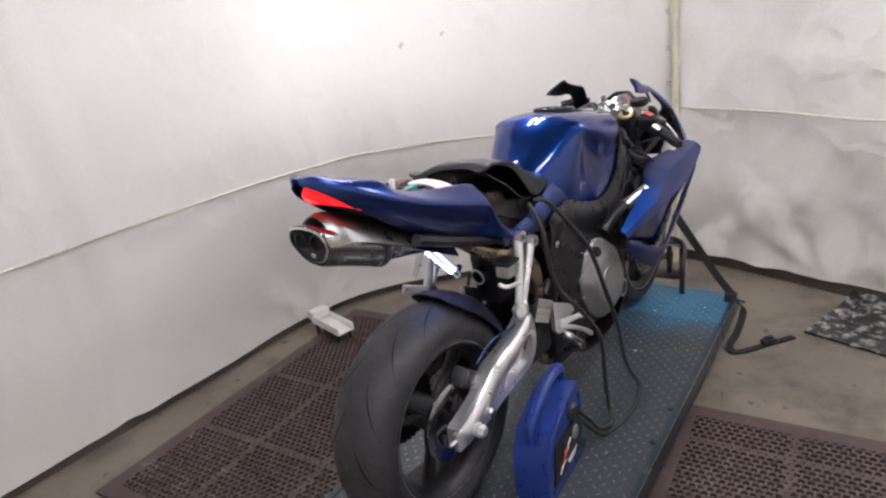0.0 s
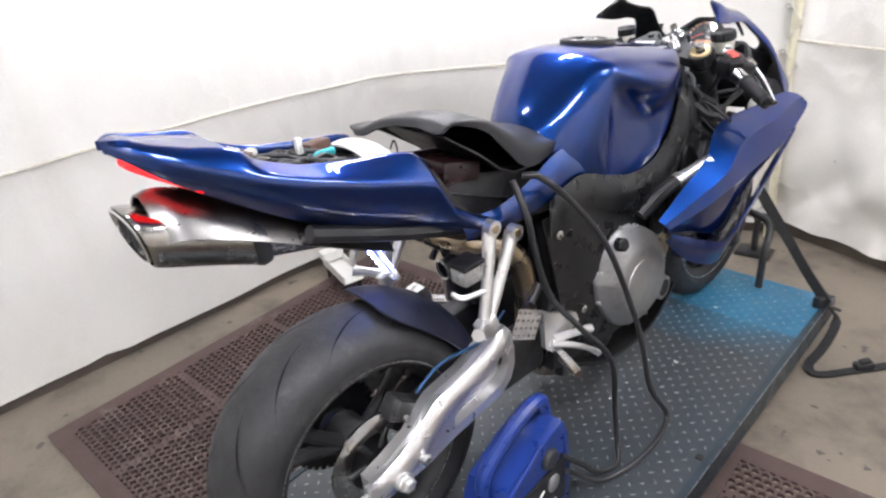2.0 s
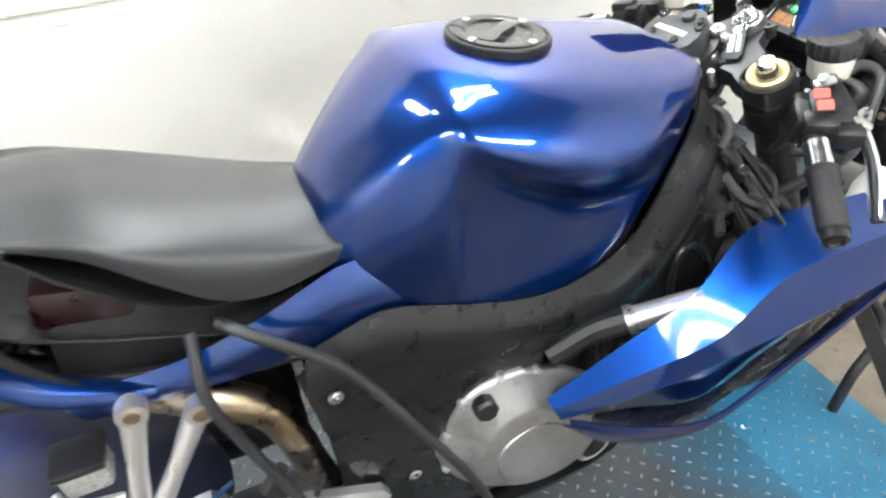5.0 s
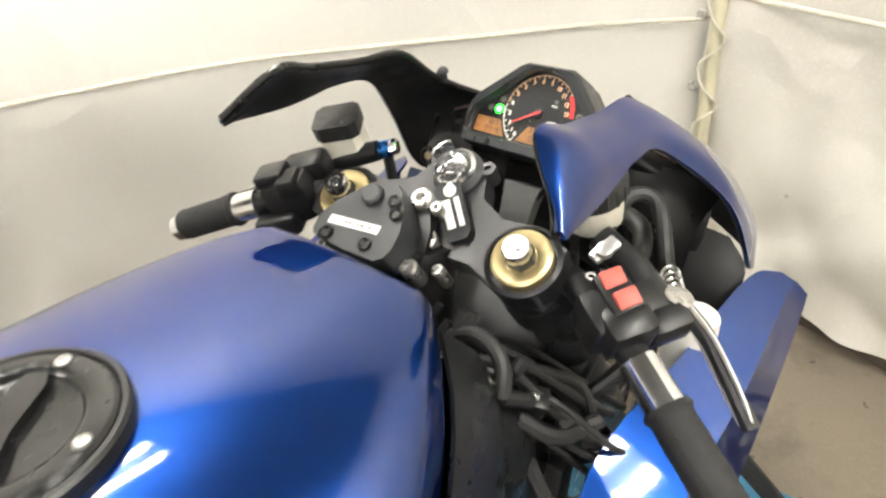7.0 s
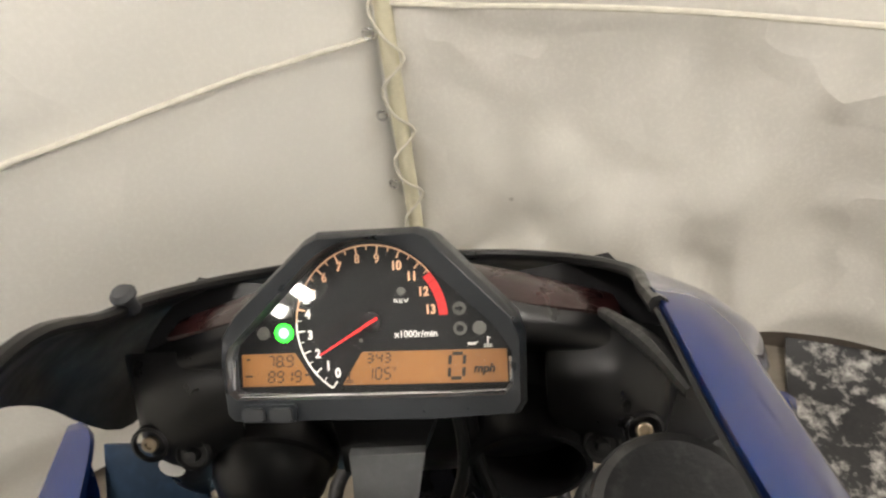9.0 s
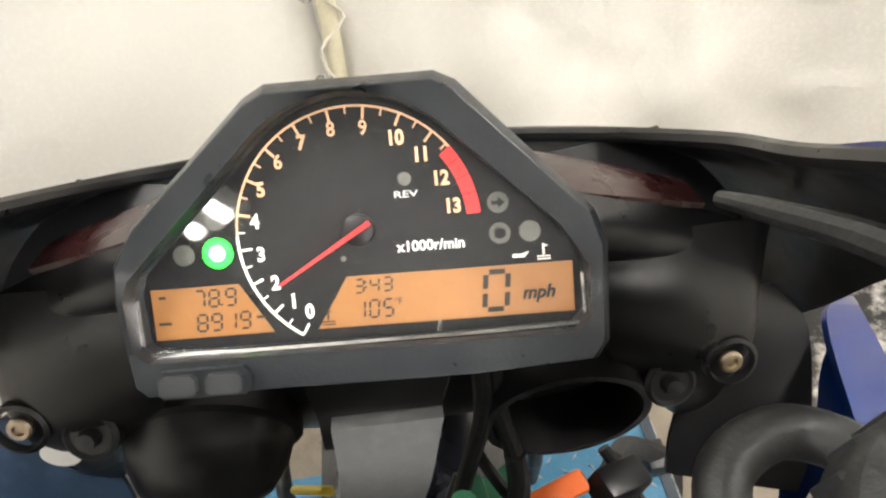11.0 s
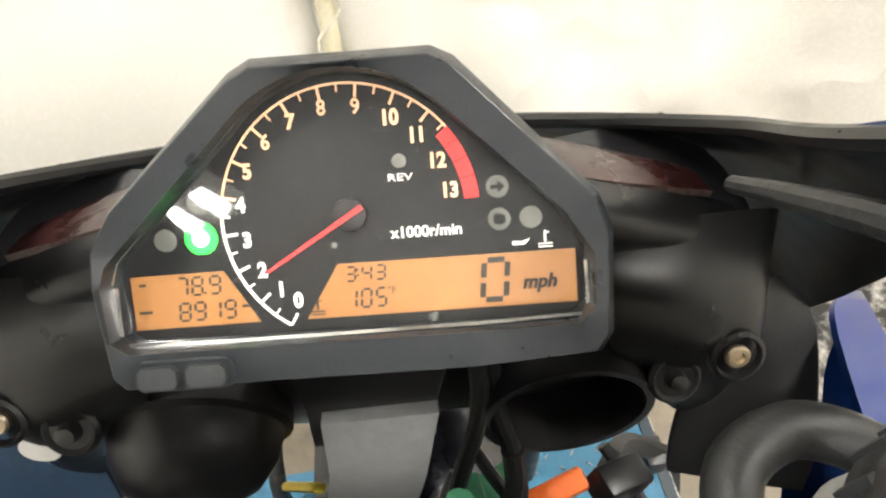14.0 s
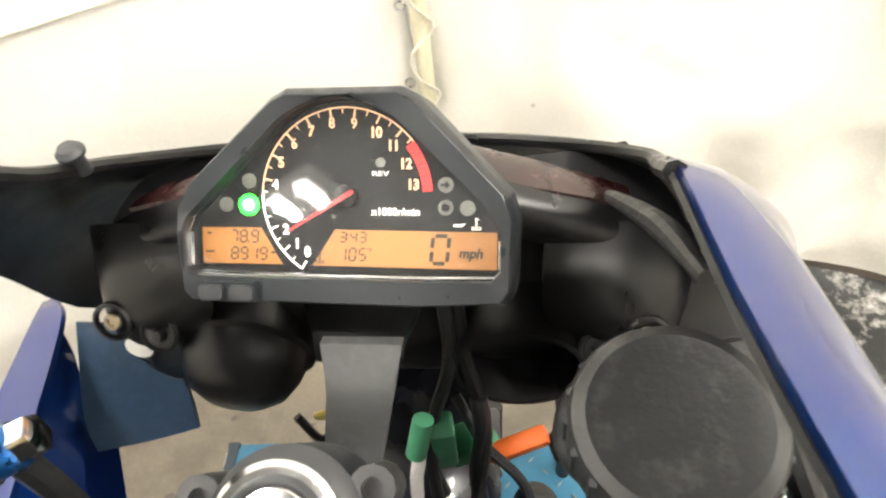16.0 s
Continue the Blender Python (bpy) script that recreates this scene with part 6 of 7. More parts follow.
tm = CM @ pose(0.024, 0.020, 0.008, 14, 0, 40)
bm = bm_new()
slab(bm, [(-0.0125, -0.024), (-0.007, -0.030), (0.007, -0.030), (0.0125, -0.024), (0.0125, 0.022), (0.007, 0.028), (-0.007, 0.028), (-0.0125, 0.022)], tm, 0.005, 0.0015)
tg = part("key_fob", bm, M["satin"], ig, "dark key fob printed in white")
for x, w in ((-0.004, 0.008), (0.006, 0.005)):
    bm = bm_new()
    slab(bm, [(x - w / 2, -0.018), (x + w / 2, -0.018), (x + w / 2, 0.010), (x - w / 2, 0.010)], tm @ Matrix.Translation((0, 0, 0.0052)), 0.0004)
    part("lettering_bar", bm, M["label"], tg, smooth=0)
bm = bm_new()
lathe(bm, [(0, 0.006), (0.0006, 0.006)], tm @ V3(0.002, 0.018, 0.005), tm.to_3x3() @ V3(0, 0, 1), 16)
part("fob_dot", bm, M["label"], tg)
bm = bm_new()
ring = [IG + CM.to_3x3() @ V3(0.004 + 0.012 * math.cos(a), -0.010 + 0.012 * math.sin(a), 0.016) for a in (k * math.pi / 5 for k in range(11))]
tube(bm, ring, 0.0015, 6, 3)
part("key_ring", bm, M["chrome"], ig)

# handlebars
def bar_end(s, inner, sleeve, grip0, end):
    inner, sleeve, grip0, end = (Vector(q) for q in (inner, sleeve, grip0, end))
    d = (end - sleeve).normalized()
    bm = bm_new()
    tube(bm, [inner, sleeve, grip0], 0.0125, 14, smooth=False)
    lathe(bm, [(-0.018, 0.034), (0.018, 0.034)], CM @ V3(s * 0.105, 0, -0.055), EZ, 20)
    tube(bm, [CM @ V3(s * 0.13, 0.0, -0.055), inner], 0.016, smooth=False)
    hb = part("handlebar", bm, M["black"], bike, "black clip-on handlebar")
    bm = bm_new()
    rod(bm, sleeve, grip0, 0.0158, n=20)
    part("bar_sleeve", bm, M["chrome"], hb, "bare bright metal sleeve")
    bm = bm_new()
    L = (end - grip0).length
    prof = [(0, 0.0185), (0.004, 0.0195)]
    for i in range(1, 12):
        prof += [(L * i / 13, 0.0175), (L * (i + 0.5) / 13, 0.0168)]
    prof += [(L * 0.94, 0.0178), (L, 0.0165)]
    lathe(bm, prof, grip0, d, 20)
    part("grip", bm, M["grip"], hb, "black rubber grip")
    bm = bm_new()
    lathe(bm, [(0, 0.0155), (0.012, 0.0145), (0.014, 0.010), (0.010, 0.008), (0.010, 0)], end, d, 18)
    part("bar_end", bm, M["black" if s > 0 else "chrome"], hb)
    return hb


bar_end(1, (0.150, 1.185, 1.055), (0.224, 1.149, 1.036), (0.256, 1.129, 1.023), (0.326, 1.085, 0.994))
bar_end(-1, (-0.140, 1.185, 1.060), (-0.202, 1.137, 1.050), (-0.226, 1.124, 1.043), (-0.292, 1.090, 1.018))
# right switch housing and brake master cylinder
RD = math.degrees(math.atan2(-0.065, 0.10))
bm = bm_new()
box(bm, (0.188, 1.172, 1.044), (0.042, 0.05, 0.05), (0, 18, RD), 0.010)
box(bm, (0.205, 1.166, 1.046), (0.036, 0.046, 0.044), (0, 18, RD), 0.012)
sw = part("switch_housing", bm, M["black"], bike, "black switch housing with a red stop switch")
bm = bm_new()
box(bm, (0.193, 1.176, 1.071), (0.038, 0.026, 0.012), (8, 18, RD), 0.002)
part("switch_plate", bm, M["black"], sw)
for dx in (0.002, 0.019):
    bm = bm_new()
    box(bm, (0.184 + dx, 1.182 - dx * 0.55, 1.080 - dx * 0.32), (0.015 if dx else 0.010, 0.019, 0.007), (8, 18 + (12 if dx else -12), RD), 0.002)
    part("stop_switch", bm, M["redplastic"], sw, "red rocker switch")
bm = bm_new()
ring = [V3(0.170, 1.176, 1.0785) + V3(0.0035 * math.cos(a), 0.0035 * math.sin(a), 0) for a in (k * math.pi / 5 for k in range(11))]
tube(bm, ring, 0.0007, 5, 2)
part("switch_mark", bm, M["label"], sw)
bm = bm_new()
tube(bm, [(0.150, 1.232, 1.070), (0.185, 1.222, 1.056), (0.222, 1.207, 1.040)], [0.013, 0.015, 0.013], 12)
box(bm, (0.225, 1.196, 1.038), (0.032, 0.04, 0.03), (0, 18, RD), 0.008)
box(bm, (0.200, 1.19, 1.045), (0.03, 0.05, 0.034), (0, 18, RD), 0.006)
mc = part("brake_master", bm, M["black"], bike, "black front brake master cylinder")
bm = bm_new()
box(bm, (0.166, 1.208, 1.080), (0.012, 0.026, 0.007), (20, 15, -20), 0.002)
lathe(bm, [(0, 0.007), (0.006, 0.007), (0.007, 0.004)], (0.170, 1.199, 1.086), (0.1, -0.3, 0.9), 10)
part("reservoir_bracket", bm, M["alu"], mc, "silver reservoir bracket")
bm = bm_new()
tube(bm, [(0.222, 1.222, 1.040), (0.252, 1.222, 1.012), (0.282, 1.208, 0.980), (0.307, 1.194, 0.957)], [0.009, 0.0075, 0.006, 0.0085], 10)
lv = part("brake_lever", bm, M["dark"], mc, "dark brake lever with bright edge strips")
for dx, dz in ((0.0075, 0.003), (-0.0065, -0.002)):
    bm = bm_new()
    tube(bm, [(0.224 + dx, 1.221, 1.040 + dz), (0.252 + dx, 1.219, 1.012 + dz), (0.282 + dx, 1.205, 0.980 + dz), (0.303 + dx * 0.6, 1.192, 0.960 + dz)], 0.0022, 6)
    part("lever_edge", bm, M["alu"], lv, "bright strip along the lever edge")
bm = bm_new()
lathe(bm, [(-0.008, 0.013), (0.008, 0.013), (0.010, 0.008), (0.010, 0)], (0.226, 1.214, 1.044), (0.3, 0.2, 0.9), 16)
part("lever_pivot", bm, M["bolt"], mc)
bm = bm_new()
coil = []
for i in range(6):
    coil += [V3(0.213 + 0.003 * i, 1.235 - 0.004 * i, 1.048 - 0.002 * i) + V3(0.008 * math.cos(a), 0.006 * math.sin(a), 0.008 * math.sin(a)) for a in (k * math.pi / 4 for k in range(8))]
tube(bm, coil, 0.0016, 5, 2)
part("lever_spring", bm, M["bolt"], mc, "bright coil spring")
# brake fluid reservoir
RV = V3(0.130, 1.258, 1.068)
RA = V3(-0.05, -0.1, 1).normalized()
bm = bm_new()
lathe(bm, [(-0.012, 0.012), (-0.004, 0.024), (0.0, 0.027), (0.028, 0.029)], RV, RA, 28)
rv = part("brake_reservoir", bm, M["bottle"], bike, "translucent brake fluid reservoir with dark cap")
bm = bm_new()
prof = [(0.026, 0.030), (0.030, 0.0325), (0.046, 0.0325), (0.049, 0.031), (0.051, 0.027), (0.0495, 0.022), (0.0495, 0.0)]
lathe(bm, prof, RV, RA, 40)
rc = part("reservoir_cap", bm, M["cap"], rv, "scuffed dusty black screw cap")
for i in range(20):
    a = 2 * math.pi * i / 20
    bm = bm_new()
    rod(bm, RV + RA * 0.030 + V3(0.0322 * math.cos(a), 0.0322 * math.sin(a), 0), RV + RA * 0.045 + V3(0.0322 * math.cos(a), 0.0322 * math.sin(a), 0), 0.0016, n=5)
    part("cap_rib", bm, M["satin"], rv)
bm = bm_new()
tube(bm, [(0.120, 1.258, 1.050), (0.106, 1.278, 1.036), (0.112, 1.302, 1.034), (0.135, 1.312, 1.036), (0.160, 1.300, 1.034), (0.172, 1.27, 1.03), (0.172, 1.24, 1.03)], 0.0095, 12)
part("reservoir_hose", bm, M["hose"], rv, "black rubber fluid hose")
bm = bm_new()
tube(bm, [(0.150, 1.238, 1.064), (0.150, 1.285, 1.078), (0.172, 1.30, 1.07), (0.195, 1.275, 1.03), (0.21, 1.245, 0.99), (0.19, 1.2, 0.95), (0.15, 1.16, 0.90)], 0.0075, 10)
part("brake_hose", bm, M["hose"], bike)
bm = bm_new()
tube(bm, [(0.185, 1.165, 1.03), (0.20, 1.20, 1.0), (0.215, 1.22, 0.99), (0.19, 1.25, 0.97), (0.14, 1.22, 0.96)], 0.006, 8)
tube(bm, [(0.175, 1.17, 1.03), (0.15, 1.18, 0.99), (0.12, 1.2, 0.95), (0.1, 1.18, 0.88)], 0.006, 8)
part("switch_cable", bm, M["cable"], bike)
# left controls
LD = math.degrees(math.atan2(0.06, 0.10))
bm = bm_new()
box(bm, (-0.172, 1.163, 1.058), (0.055, 0.055, 0.055), (0, -12, LD), 0.012)
ls = part("switch_housing", bm, M["black"], bike, "black left switch housing")
for nm, c, sz, tn, bv in (("dip_switch", (-0.182, 1.150, 1.084), (0.034, 0.03, 0.016), (0, -12, LD), 0.004), ("horn_button", (-0.158, 1.152, 1.080), (0.022, 0.03, 0.022), (0, -12, LD), 0.004), ("lever_bracket", (-0.165, 1.185, 1.078), (0.05, 0.03, 0.03), (10, -12, LD), 0.008), ("indicator_switch", (-0.172, 1.135, 1.035), (0.05, 0.03, 0.025), (0, -12, LD), 0.006)):
    bm = bm_new()
    box(bm, c, sz, tn, bv)
    part(nm, bm, M["black"], ls)
bm = bm_new()
tube(bm, [(-0.178, 1.215, 1.060), (-0.150, 1.232, 1.068), (-0.120, 1.248, 1.076)], [0.013, 0.013, 0.011], 12)
cm_ = part("clutch_master", bm, M["black"], bike, "black clutch master cylinder")
bm = bm_new()
lathe(bm, [(0, 0.0095), (0.012, 0.0095)], (-0.118, 1.249, 1.0765), (0.85, 0.48, 0.2), 16)
part("banjo_bolt", bm, M["bluebolt"], cm_, "blue anodised banjo bolt")
bm = bm_new()
lathe(bm, [(0.012, 0.009), (0.02, 0.0085), (0.021, 0.005)], (-0.118, 1.249, 1.0765), (0.85, 0.48, 0.2), 6)
part("banjo_head", bm, M["chrome"], cm_)
bm = bm_new()
tube(bm, [(-0.112, 1.252, 1.068), (-0.108, 1.248, 1.03), (-0.10, 1.235, 0.98), (-0.08, 1.21, 0.90)], 0.006, 8)
part("clutch_hose", bm, M["hose"], cm_)
bm = bm_new()
tube(bm, [(-0.195, 1.205, 1.055), (-0.23, 1.2, 1.04), (-0.27, 1.17, 1.02), (-0.30, 1.15, 1.01)], [0.009, 0.0075, 0.006, 0.008], 10)
part("clutch_lever", bm, M["dark"], cm_)
cr = CM.to_3x3()
LR = pose(-0.158, 1.238, 1.082, 8, -6, 32)
def rsq(w, h, r=0.3):
    return [(w * a, h * b) for a, b in ((1, -1 + r), (1, 1 - r), (1 - r, 1), (-1 + r, 1), (-1, 1 - r), (-1, -1 + r), (-1 + r, -1), (1 - r, -1))]
bm = bm_new()
slab(bm, rsq(0.0225, 0.019), LR @ Matrix.Translation((0, 0, -0.014)), 0.030, 0.003)
lr = part("clutch_reservoir", bm, M["bottle"], bike, "cream translucent clutch fluid reservoir with black cap")
bm = bm_new()
slab(bm, rsq(0.0245, 0.021), LR @ Matrix.Translation((0, 0, 0.018)), 0.018, 0.004)
part("reservoir_cap", bm, M["cap"], lr)
for s in (-0.015, 0.015):
    bolt(lr, LR @ V3(-0.024, s, 0.004), LR.to_3x3() @ V3(-1, 0, 0), 0.004, 0.003)
# hose loop and ducting behind the forks
bm = bm_new()
ring = [V3(0.098, 1.085, 1.005) + V3(0.036 * math.cos(a) + 0.006, 0.024 * math.sin(a), 0.030 * math.sin(a)) for a in (k * math.pi / 6 for k in range(11))]
tube(bm, ring, 0.007, 10, 3)
tube(bm, [ring[0], ring[0] + V3(0.01, 0.02, -0.02), (0.14, 1.12, 0.96)], 0.007, 10)
part("hose_loop", bm, M["hose"], bike, "looped black hose")
bm = bm_new()
skin(bm, [[V3(x, y, z) for x in (0.02, 0.06, 0.10)] for y, z in ((1.07, 1.05), (1.075, 0.98), (1.05, 0.90))], 3, 3, 0.005)
part("air_duct", bm, M["shroud"], bike)
bm = bm_new()
box(bm, (0.075, 1.06, 1.035), (0.018, 0.02, 0.03), (0, 0, 10), 0.004)
part("connector", bm, M["bottle"], bike)
for pts in (((0.14, 1.10, 0.96), (0.17, 1.12, 0.93), (0.19, 1.16, 0.92)), ((0.12, 1.13, 0.92), (0.15, 1.10, 0.90), (0.18, 1.08, 0.89)), ((0.05, 1.12, 0.95), (0.09, 1.17, 0.90), (0.12, 1.2, 0.84))):
    bm = bm_new()
    tube(bm, pts, 0.008, 8)
    part("wiring_branch", bm, M["cable"], bike)
bm = bm_new()
lathe(bm, [(0, 0.02), (0.05, 0.026), (0.08, 0.02)], (0.212, 1.30, 0.865), (0.15, 0.1, 0.95), 20)
part("coolant_bottle", bm, M["white"], bike, "white plastic bottle beside the fork")
bm = bm_new()
lathe(bm, [(0, 0.013), (0.008, 0.013), (0.010, 0.010), (0.010, 0)], (0.222, 1.176, 0.878), (0.2, -0.5, 0.8), 20)
part("filler_cap", bm, M["white"], bike, "white cap with a dark rim")

# harness beside the steering head
random.seed(11)
for k in range(14):
    a = V3(random.uniform(0.055, 0.135), random.uniform(1.09, 1.13), random.uniform(0.96, 1.03))
    b = V3(random.uniform(0.14, 0.215), random.uniform(1.12, 1.21), random.uniform(0.86, 0.93))
    m_ = (a + b) / 2 + V3(random.uniform(-0.02, 0.02), random.uniform(-0.01, 0.03), random.uniform(-0.03, 0.02))
    bm = bm_new()
    tube(bm, [a + V3(0, 0.01, 0.02), a, m_, b, b + V3(0.01, 0.02, -0.03)], random.uniform(0.003, 0.0065), 8, 5)
    part("wiring_branch", bm, M["cable" if k % 3 else "hose"], bike)
for c, sz, tn, mt in (((0.146, 1.125, 0.955), (0.018, 0.022, 0.028), (10, 20, 30), "black"), ((0.120, 1.115, 0.985), (0.016, 0.014, 0.02), (0, 15, 10), "satin"), ((0.185, 1.150, 0.905), (0.02, 0.03, 0.018), (15, 0, 40), "black"), ((0.168, 1.135, 0.930), (0.012, 0.016, 0.012), (0, 30, 0), "dark"), ((0.205, 1.165, 0.885), (0.016, 0.02, 0.014), (0, 10, 20), "satin")):
    bm = bm_new()
    box(bm, c, sz, tn, 0.003)
    part("connector", bm, M[mt], bike)
for c, r in (((0.128, 1.108, 1.0), 0.005), ((0.150, 1.118, 0.975), 0.004), ((0.176, 1.142, 0.925), 0.005)):
    bolt(bike, V3(*c), (0.4, -0.5, 0.8), r, 0.004)
# wiring under the instrument
for pts, r, mt in ((((0.026, 1.326, 0.938), (0.022, 1.320, 0.91), (0.018, 1.315, 0.88), (0.016, 1.30, 0.80)), 0.0045, "label"), (((0.040, 1.380, 1.0), (0.041, 1.366, 0.95), (0.026, 1.34, 0.89), (0.034, 1.30, 0.80)), 0.0045, "hose"), (((0.046, 1.384, 1.0), (0.050, 1.372, 0.95), (0.062, 1.35, 0.89), (0.050, 1.31, 0.80)), 0.005, "hose"), (((0.058, 1.36, 0.92), (0.060, 1.35, 0.89), (0.056, 1.335, 0.85), (0.06, 1.31, 0.79)), 0.006, "cable"), (((-0.060, 1.345, 0.915), (-0.045, 1.338, 0.895), (-0.030, 1.35, 0.90)), 0.003, "cable")):
    bm = bm_new()
    tube(bm, pts, r, 10, 5)
    part("wiring_branch", bm, M[mt], bike, "white sheathed cable" if mt == "label" else "")
bm = bm_new()
rod(bm, (0.028, 1.329, 0.950), (0.022, 1.318, 0.925), 0.0065, n=12)
part("green_connector", bm, M["green"], bike)

# ---- inner cowl and instrument ----
bm = bm_new()
rows = [[V3(x * k, y + 0.02 * (abs(x) / 0.19) ** 2, z) for x in (-0.19, -0.14, -0.07, 0, 0.07, 0.14, 0.19)] for y, z, k in ((1.47, 1.02, 0.8), (1.43, 1.005, 0.95), (1.395, 0.98, 1.0), (1.385, 0.945, 0.98), (1.392, 0.905, 0.90), (1.41, 0.865, 0.78))]
skin(bm, rows, 4, 3, -0.004)
ic = part("inner_cowl", bm, M["black"], bike, "black inner cowl behind the instrument", smooth=60)
for s in (1, -1):
    bm = bm_new()
    skin(bm, [[V3(s * x, y, z) for x, y, z in r] for r in (((0.098, 1.402, 1.036), (0.140, 1.406, 1.036), (0.176, 1.416, 1.024), (0.196, 1.432, 1.002)), ((0.096, 1.384, 1.020), (0.140, 1.383, 1.016), (0.170, 1.391, 1.006), (0.188, 1.412, 0.988)), ((0.098, 1.374, 0.994), (0.140, 1.369, 0.990), (0.168, 1.374, 0.982), (0.182, 1.394, 0.968)),
                                                            ((0.110, 1.374, 0.972), (0.142, 1.368, 0.962), (0.168, 1.373, 0.952), (0.180, 1.390, 0.942)), ((0.130, 1.378, 0.945), (0.148, 1.373, 0.935), (0.168, 1.375, 0.922), (0.177, 1.390, 0.916)), ((0.148, 1.386, 0.902), (0.156, 1.382, 0.896), (0.165, 1.383, 0.891), (0.170, 1.392, 0.888)))], 4, 4, -0.004 * s)
    part("cowl_boss", bm, M["boss"], ic, "scuffed glossy black cowl boss", smooth=60)
    bm = bm_new()
    skin(bm, [[V3(s * x, y, z) for x, y, z in r] for r in (((0.058, 1.406, 1.074), (0.100, 1.409, 1.056), (0.135, 1.415, 1.040), (0.176, 1.424, 1.014)), ((0.060, 1.394, 1.070), (0.104, 1.398, 1.051), (0.138, 1.405, 1.035), (0.178, 1.415, 1.010)), ((0.062, 1.388, 1.058), (0.108, 1.393, 1.038), (0.142, 1.399, 1.024), (0.181, 1.410, 1.000)), ((0.064, 1.390, 1.044), (0.110, 1.398, 1.024), (0.144, 1.406, 1.012), (0.182, 1.419, 0.990)))], 4, 4, -0.004 * s)
    part("cowl_shelf", bm, M["boss"], ic, "glossy black shelf beside the instrument", smooth=60)
    bm = bm_new()
    skin(bm, [[V3(s * x, y, z) for x, y, z in r] for r in (((0.050, 1.404, 1.072), (0.100, 1.408, 1.054), (0.145, 1.415, 1.036)), ((0.050, 1.436, 1.062), (0.100, 1.438, 1.044), (0.145, 1.440, 1.026)), ((0.050, 1.470, 1.034), (0.100, 1.466, 1.020), (0.145, 1.456, 1.008)))], 3, 4, -0.003 * s)
    part("cowl_pocket", bm, M["maroon"], ic, "dark maroon panel behind the shelf", smooth=60)
    sx, sy, sz = (0.155, 1.3670, 0.984) if s > 0 else (-0.161, 1.3700, 0.988)
    bolt(ic, V3(sx, sy, sz), (0, -0.85, 0.5), 0.0056, 0.003, "pipe", "cowl_screw")
    bm = bm_new()
    lathe(bm, [(-0.004, 0.0125), (0.002, 0.0125), (0.003, 0.0105), (0.0, 0.0095)], V3(sx, sy, sz), (0, -0.85, 0.5), 20, cap=False)
    part("screw_recess", bm, M["boss"], ic)
    px, py, pz = (0.130, 1.3650, 0.971) if s > 0 else (-0.134, 1.3660, 0.980)
    bm = bm_new()
    lathe(bm, [(-0.012, 0.0125), (0.0, 0.0125), (0.002, 0.0105), (0.0, 0.009), (0.0, 0.005), (0.006, 0.004), (0.007, 0.0)], V3(px, py, pz), (0, -0.8, 0.6), 20)
    part("rubber_plug", bm, M["hose"], ic, "black rubber mounting plug")
    bm = bm_new()
    skin(bm, [[V3(s * x, y, z) for x, y, z in r] for r in (((0.165, 1.415, 0.965), (0.19, 1.42, 0.962), (0.212, 1.425, 0.955)), ((0.165, 1.40, 0.935), (0.20, 1.405, 0.93), (0.238, 1.41, 0.925)), ((0.155, 1.375, 0.885), (0.20, 1.37, 0.875), (0.236, 1.36, 0.875)), ((0.155, 1.362, 0.855), (0.195, 1.355, 0.845), (0.234, 1.345, 0.845)))][0 if s > 0 else 1:], 4, 4, -0.003 * s)
    part("cowl_gusset", bm, M["black" if s > 0 else "slate"], ic, "dusty black gusset panel" if s > 0 else "slate-blue gusset panel", smooth=60)
bm = bm_new()
tube(bm, [(0.124, 1.378, 1.084), (0.128, 1.355, 1.101), (0.133, 1.322, 1.124), (0.137, 1.287, 1.141)], [0.003, 0.0042, 0.005, 0.003], 10)
part("cowl_stay", bm, M["hose"], ic, "scuffed black cowl stay")
bm = bm_new()
lathe(bm, [(0, 0.0045), (0.012, 0.0045), (0.013, 0.0075), (0.015, 0.0075), (0.018, 0.005), (0.0185, 0)], (-0.144, 1.402, 1.082), (0, -0.1, 1), 16)
part("mirror_stud", bm, M["satin"], bike, "dark capped mirror stud")
bm = bm_new()
lathe(bm, [(-0.02, 0.040), (0.0, 0.045), (0.007, 0.045), (0.009, 0.041), (0.022, 0.038), (0.034, 0.031), (0.041, 0.020), (0.043, 0.010), (0.0435, 0)], (-0.094, 1.385, 0.942), (0.0, -0.9, -0.1), 40)
part("headlight_boot", bm, M["black"], ic, "black rubber headlight boot")
bm = bm_new()
lathe(bm, [(-0.05, 0.040), (0.0, 0.043), (0.008, 0.042), (0.008, 0.038), (-0.05, 0.036)], (0.084, 1.372, 0.945), (0, -1, 0.02), 32, cap=False)
part("headlight_socket", bm, M["black"], ic, "open headlight socket ring")
bm = bm_new()
lathe(bm, [(-0.05, 0.038), (-0.048, 0.0)], (0.084, 1.372, 0.945), (0, -1, 0.02), 24)
part("socket_back", bm, M["frame"], ic)
bm = bm_new()
for x in (-0.009, 0.009):
    rod(bm, (0.084 + x, 1.405, 0.968), (0.084 + x, 1.392, 0.956), 0.0012)
rod(bm, (0.084, 1.415, 0.95), (0.084, 1.39, 0.95), 0.003)
part("bulb_contact", bm, M["bolt"], ic)
bm = bm_new()
lathe(bm, [(0, 0.009), (0.001, 0.009)], V3(-0.157, 1.3690, 0.960), (0, -0.95, 0.2), 20)
part("paint_dot", bm, M["label"], ic, "white inspection dot")
bm = bm_new()
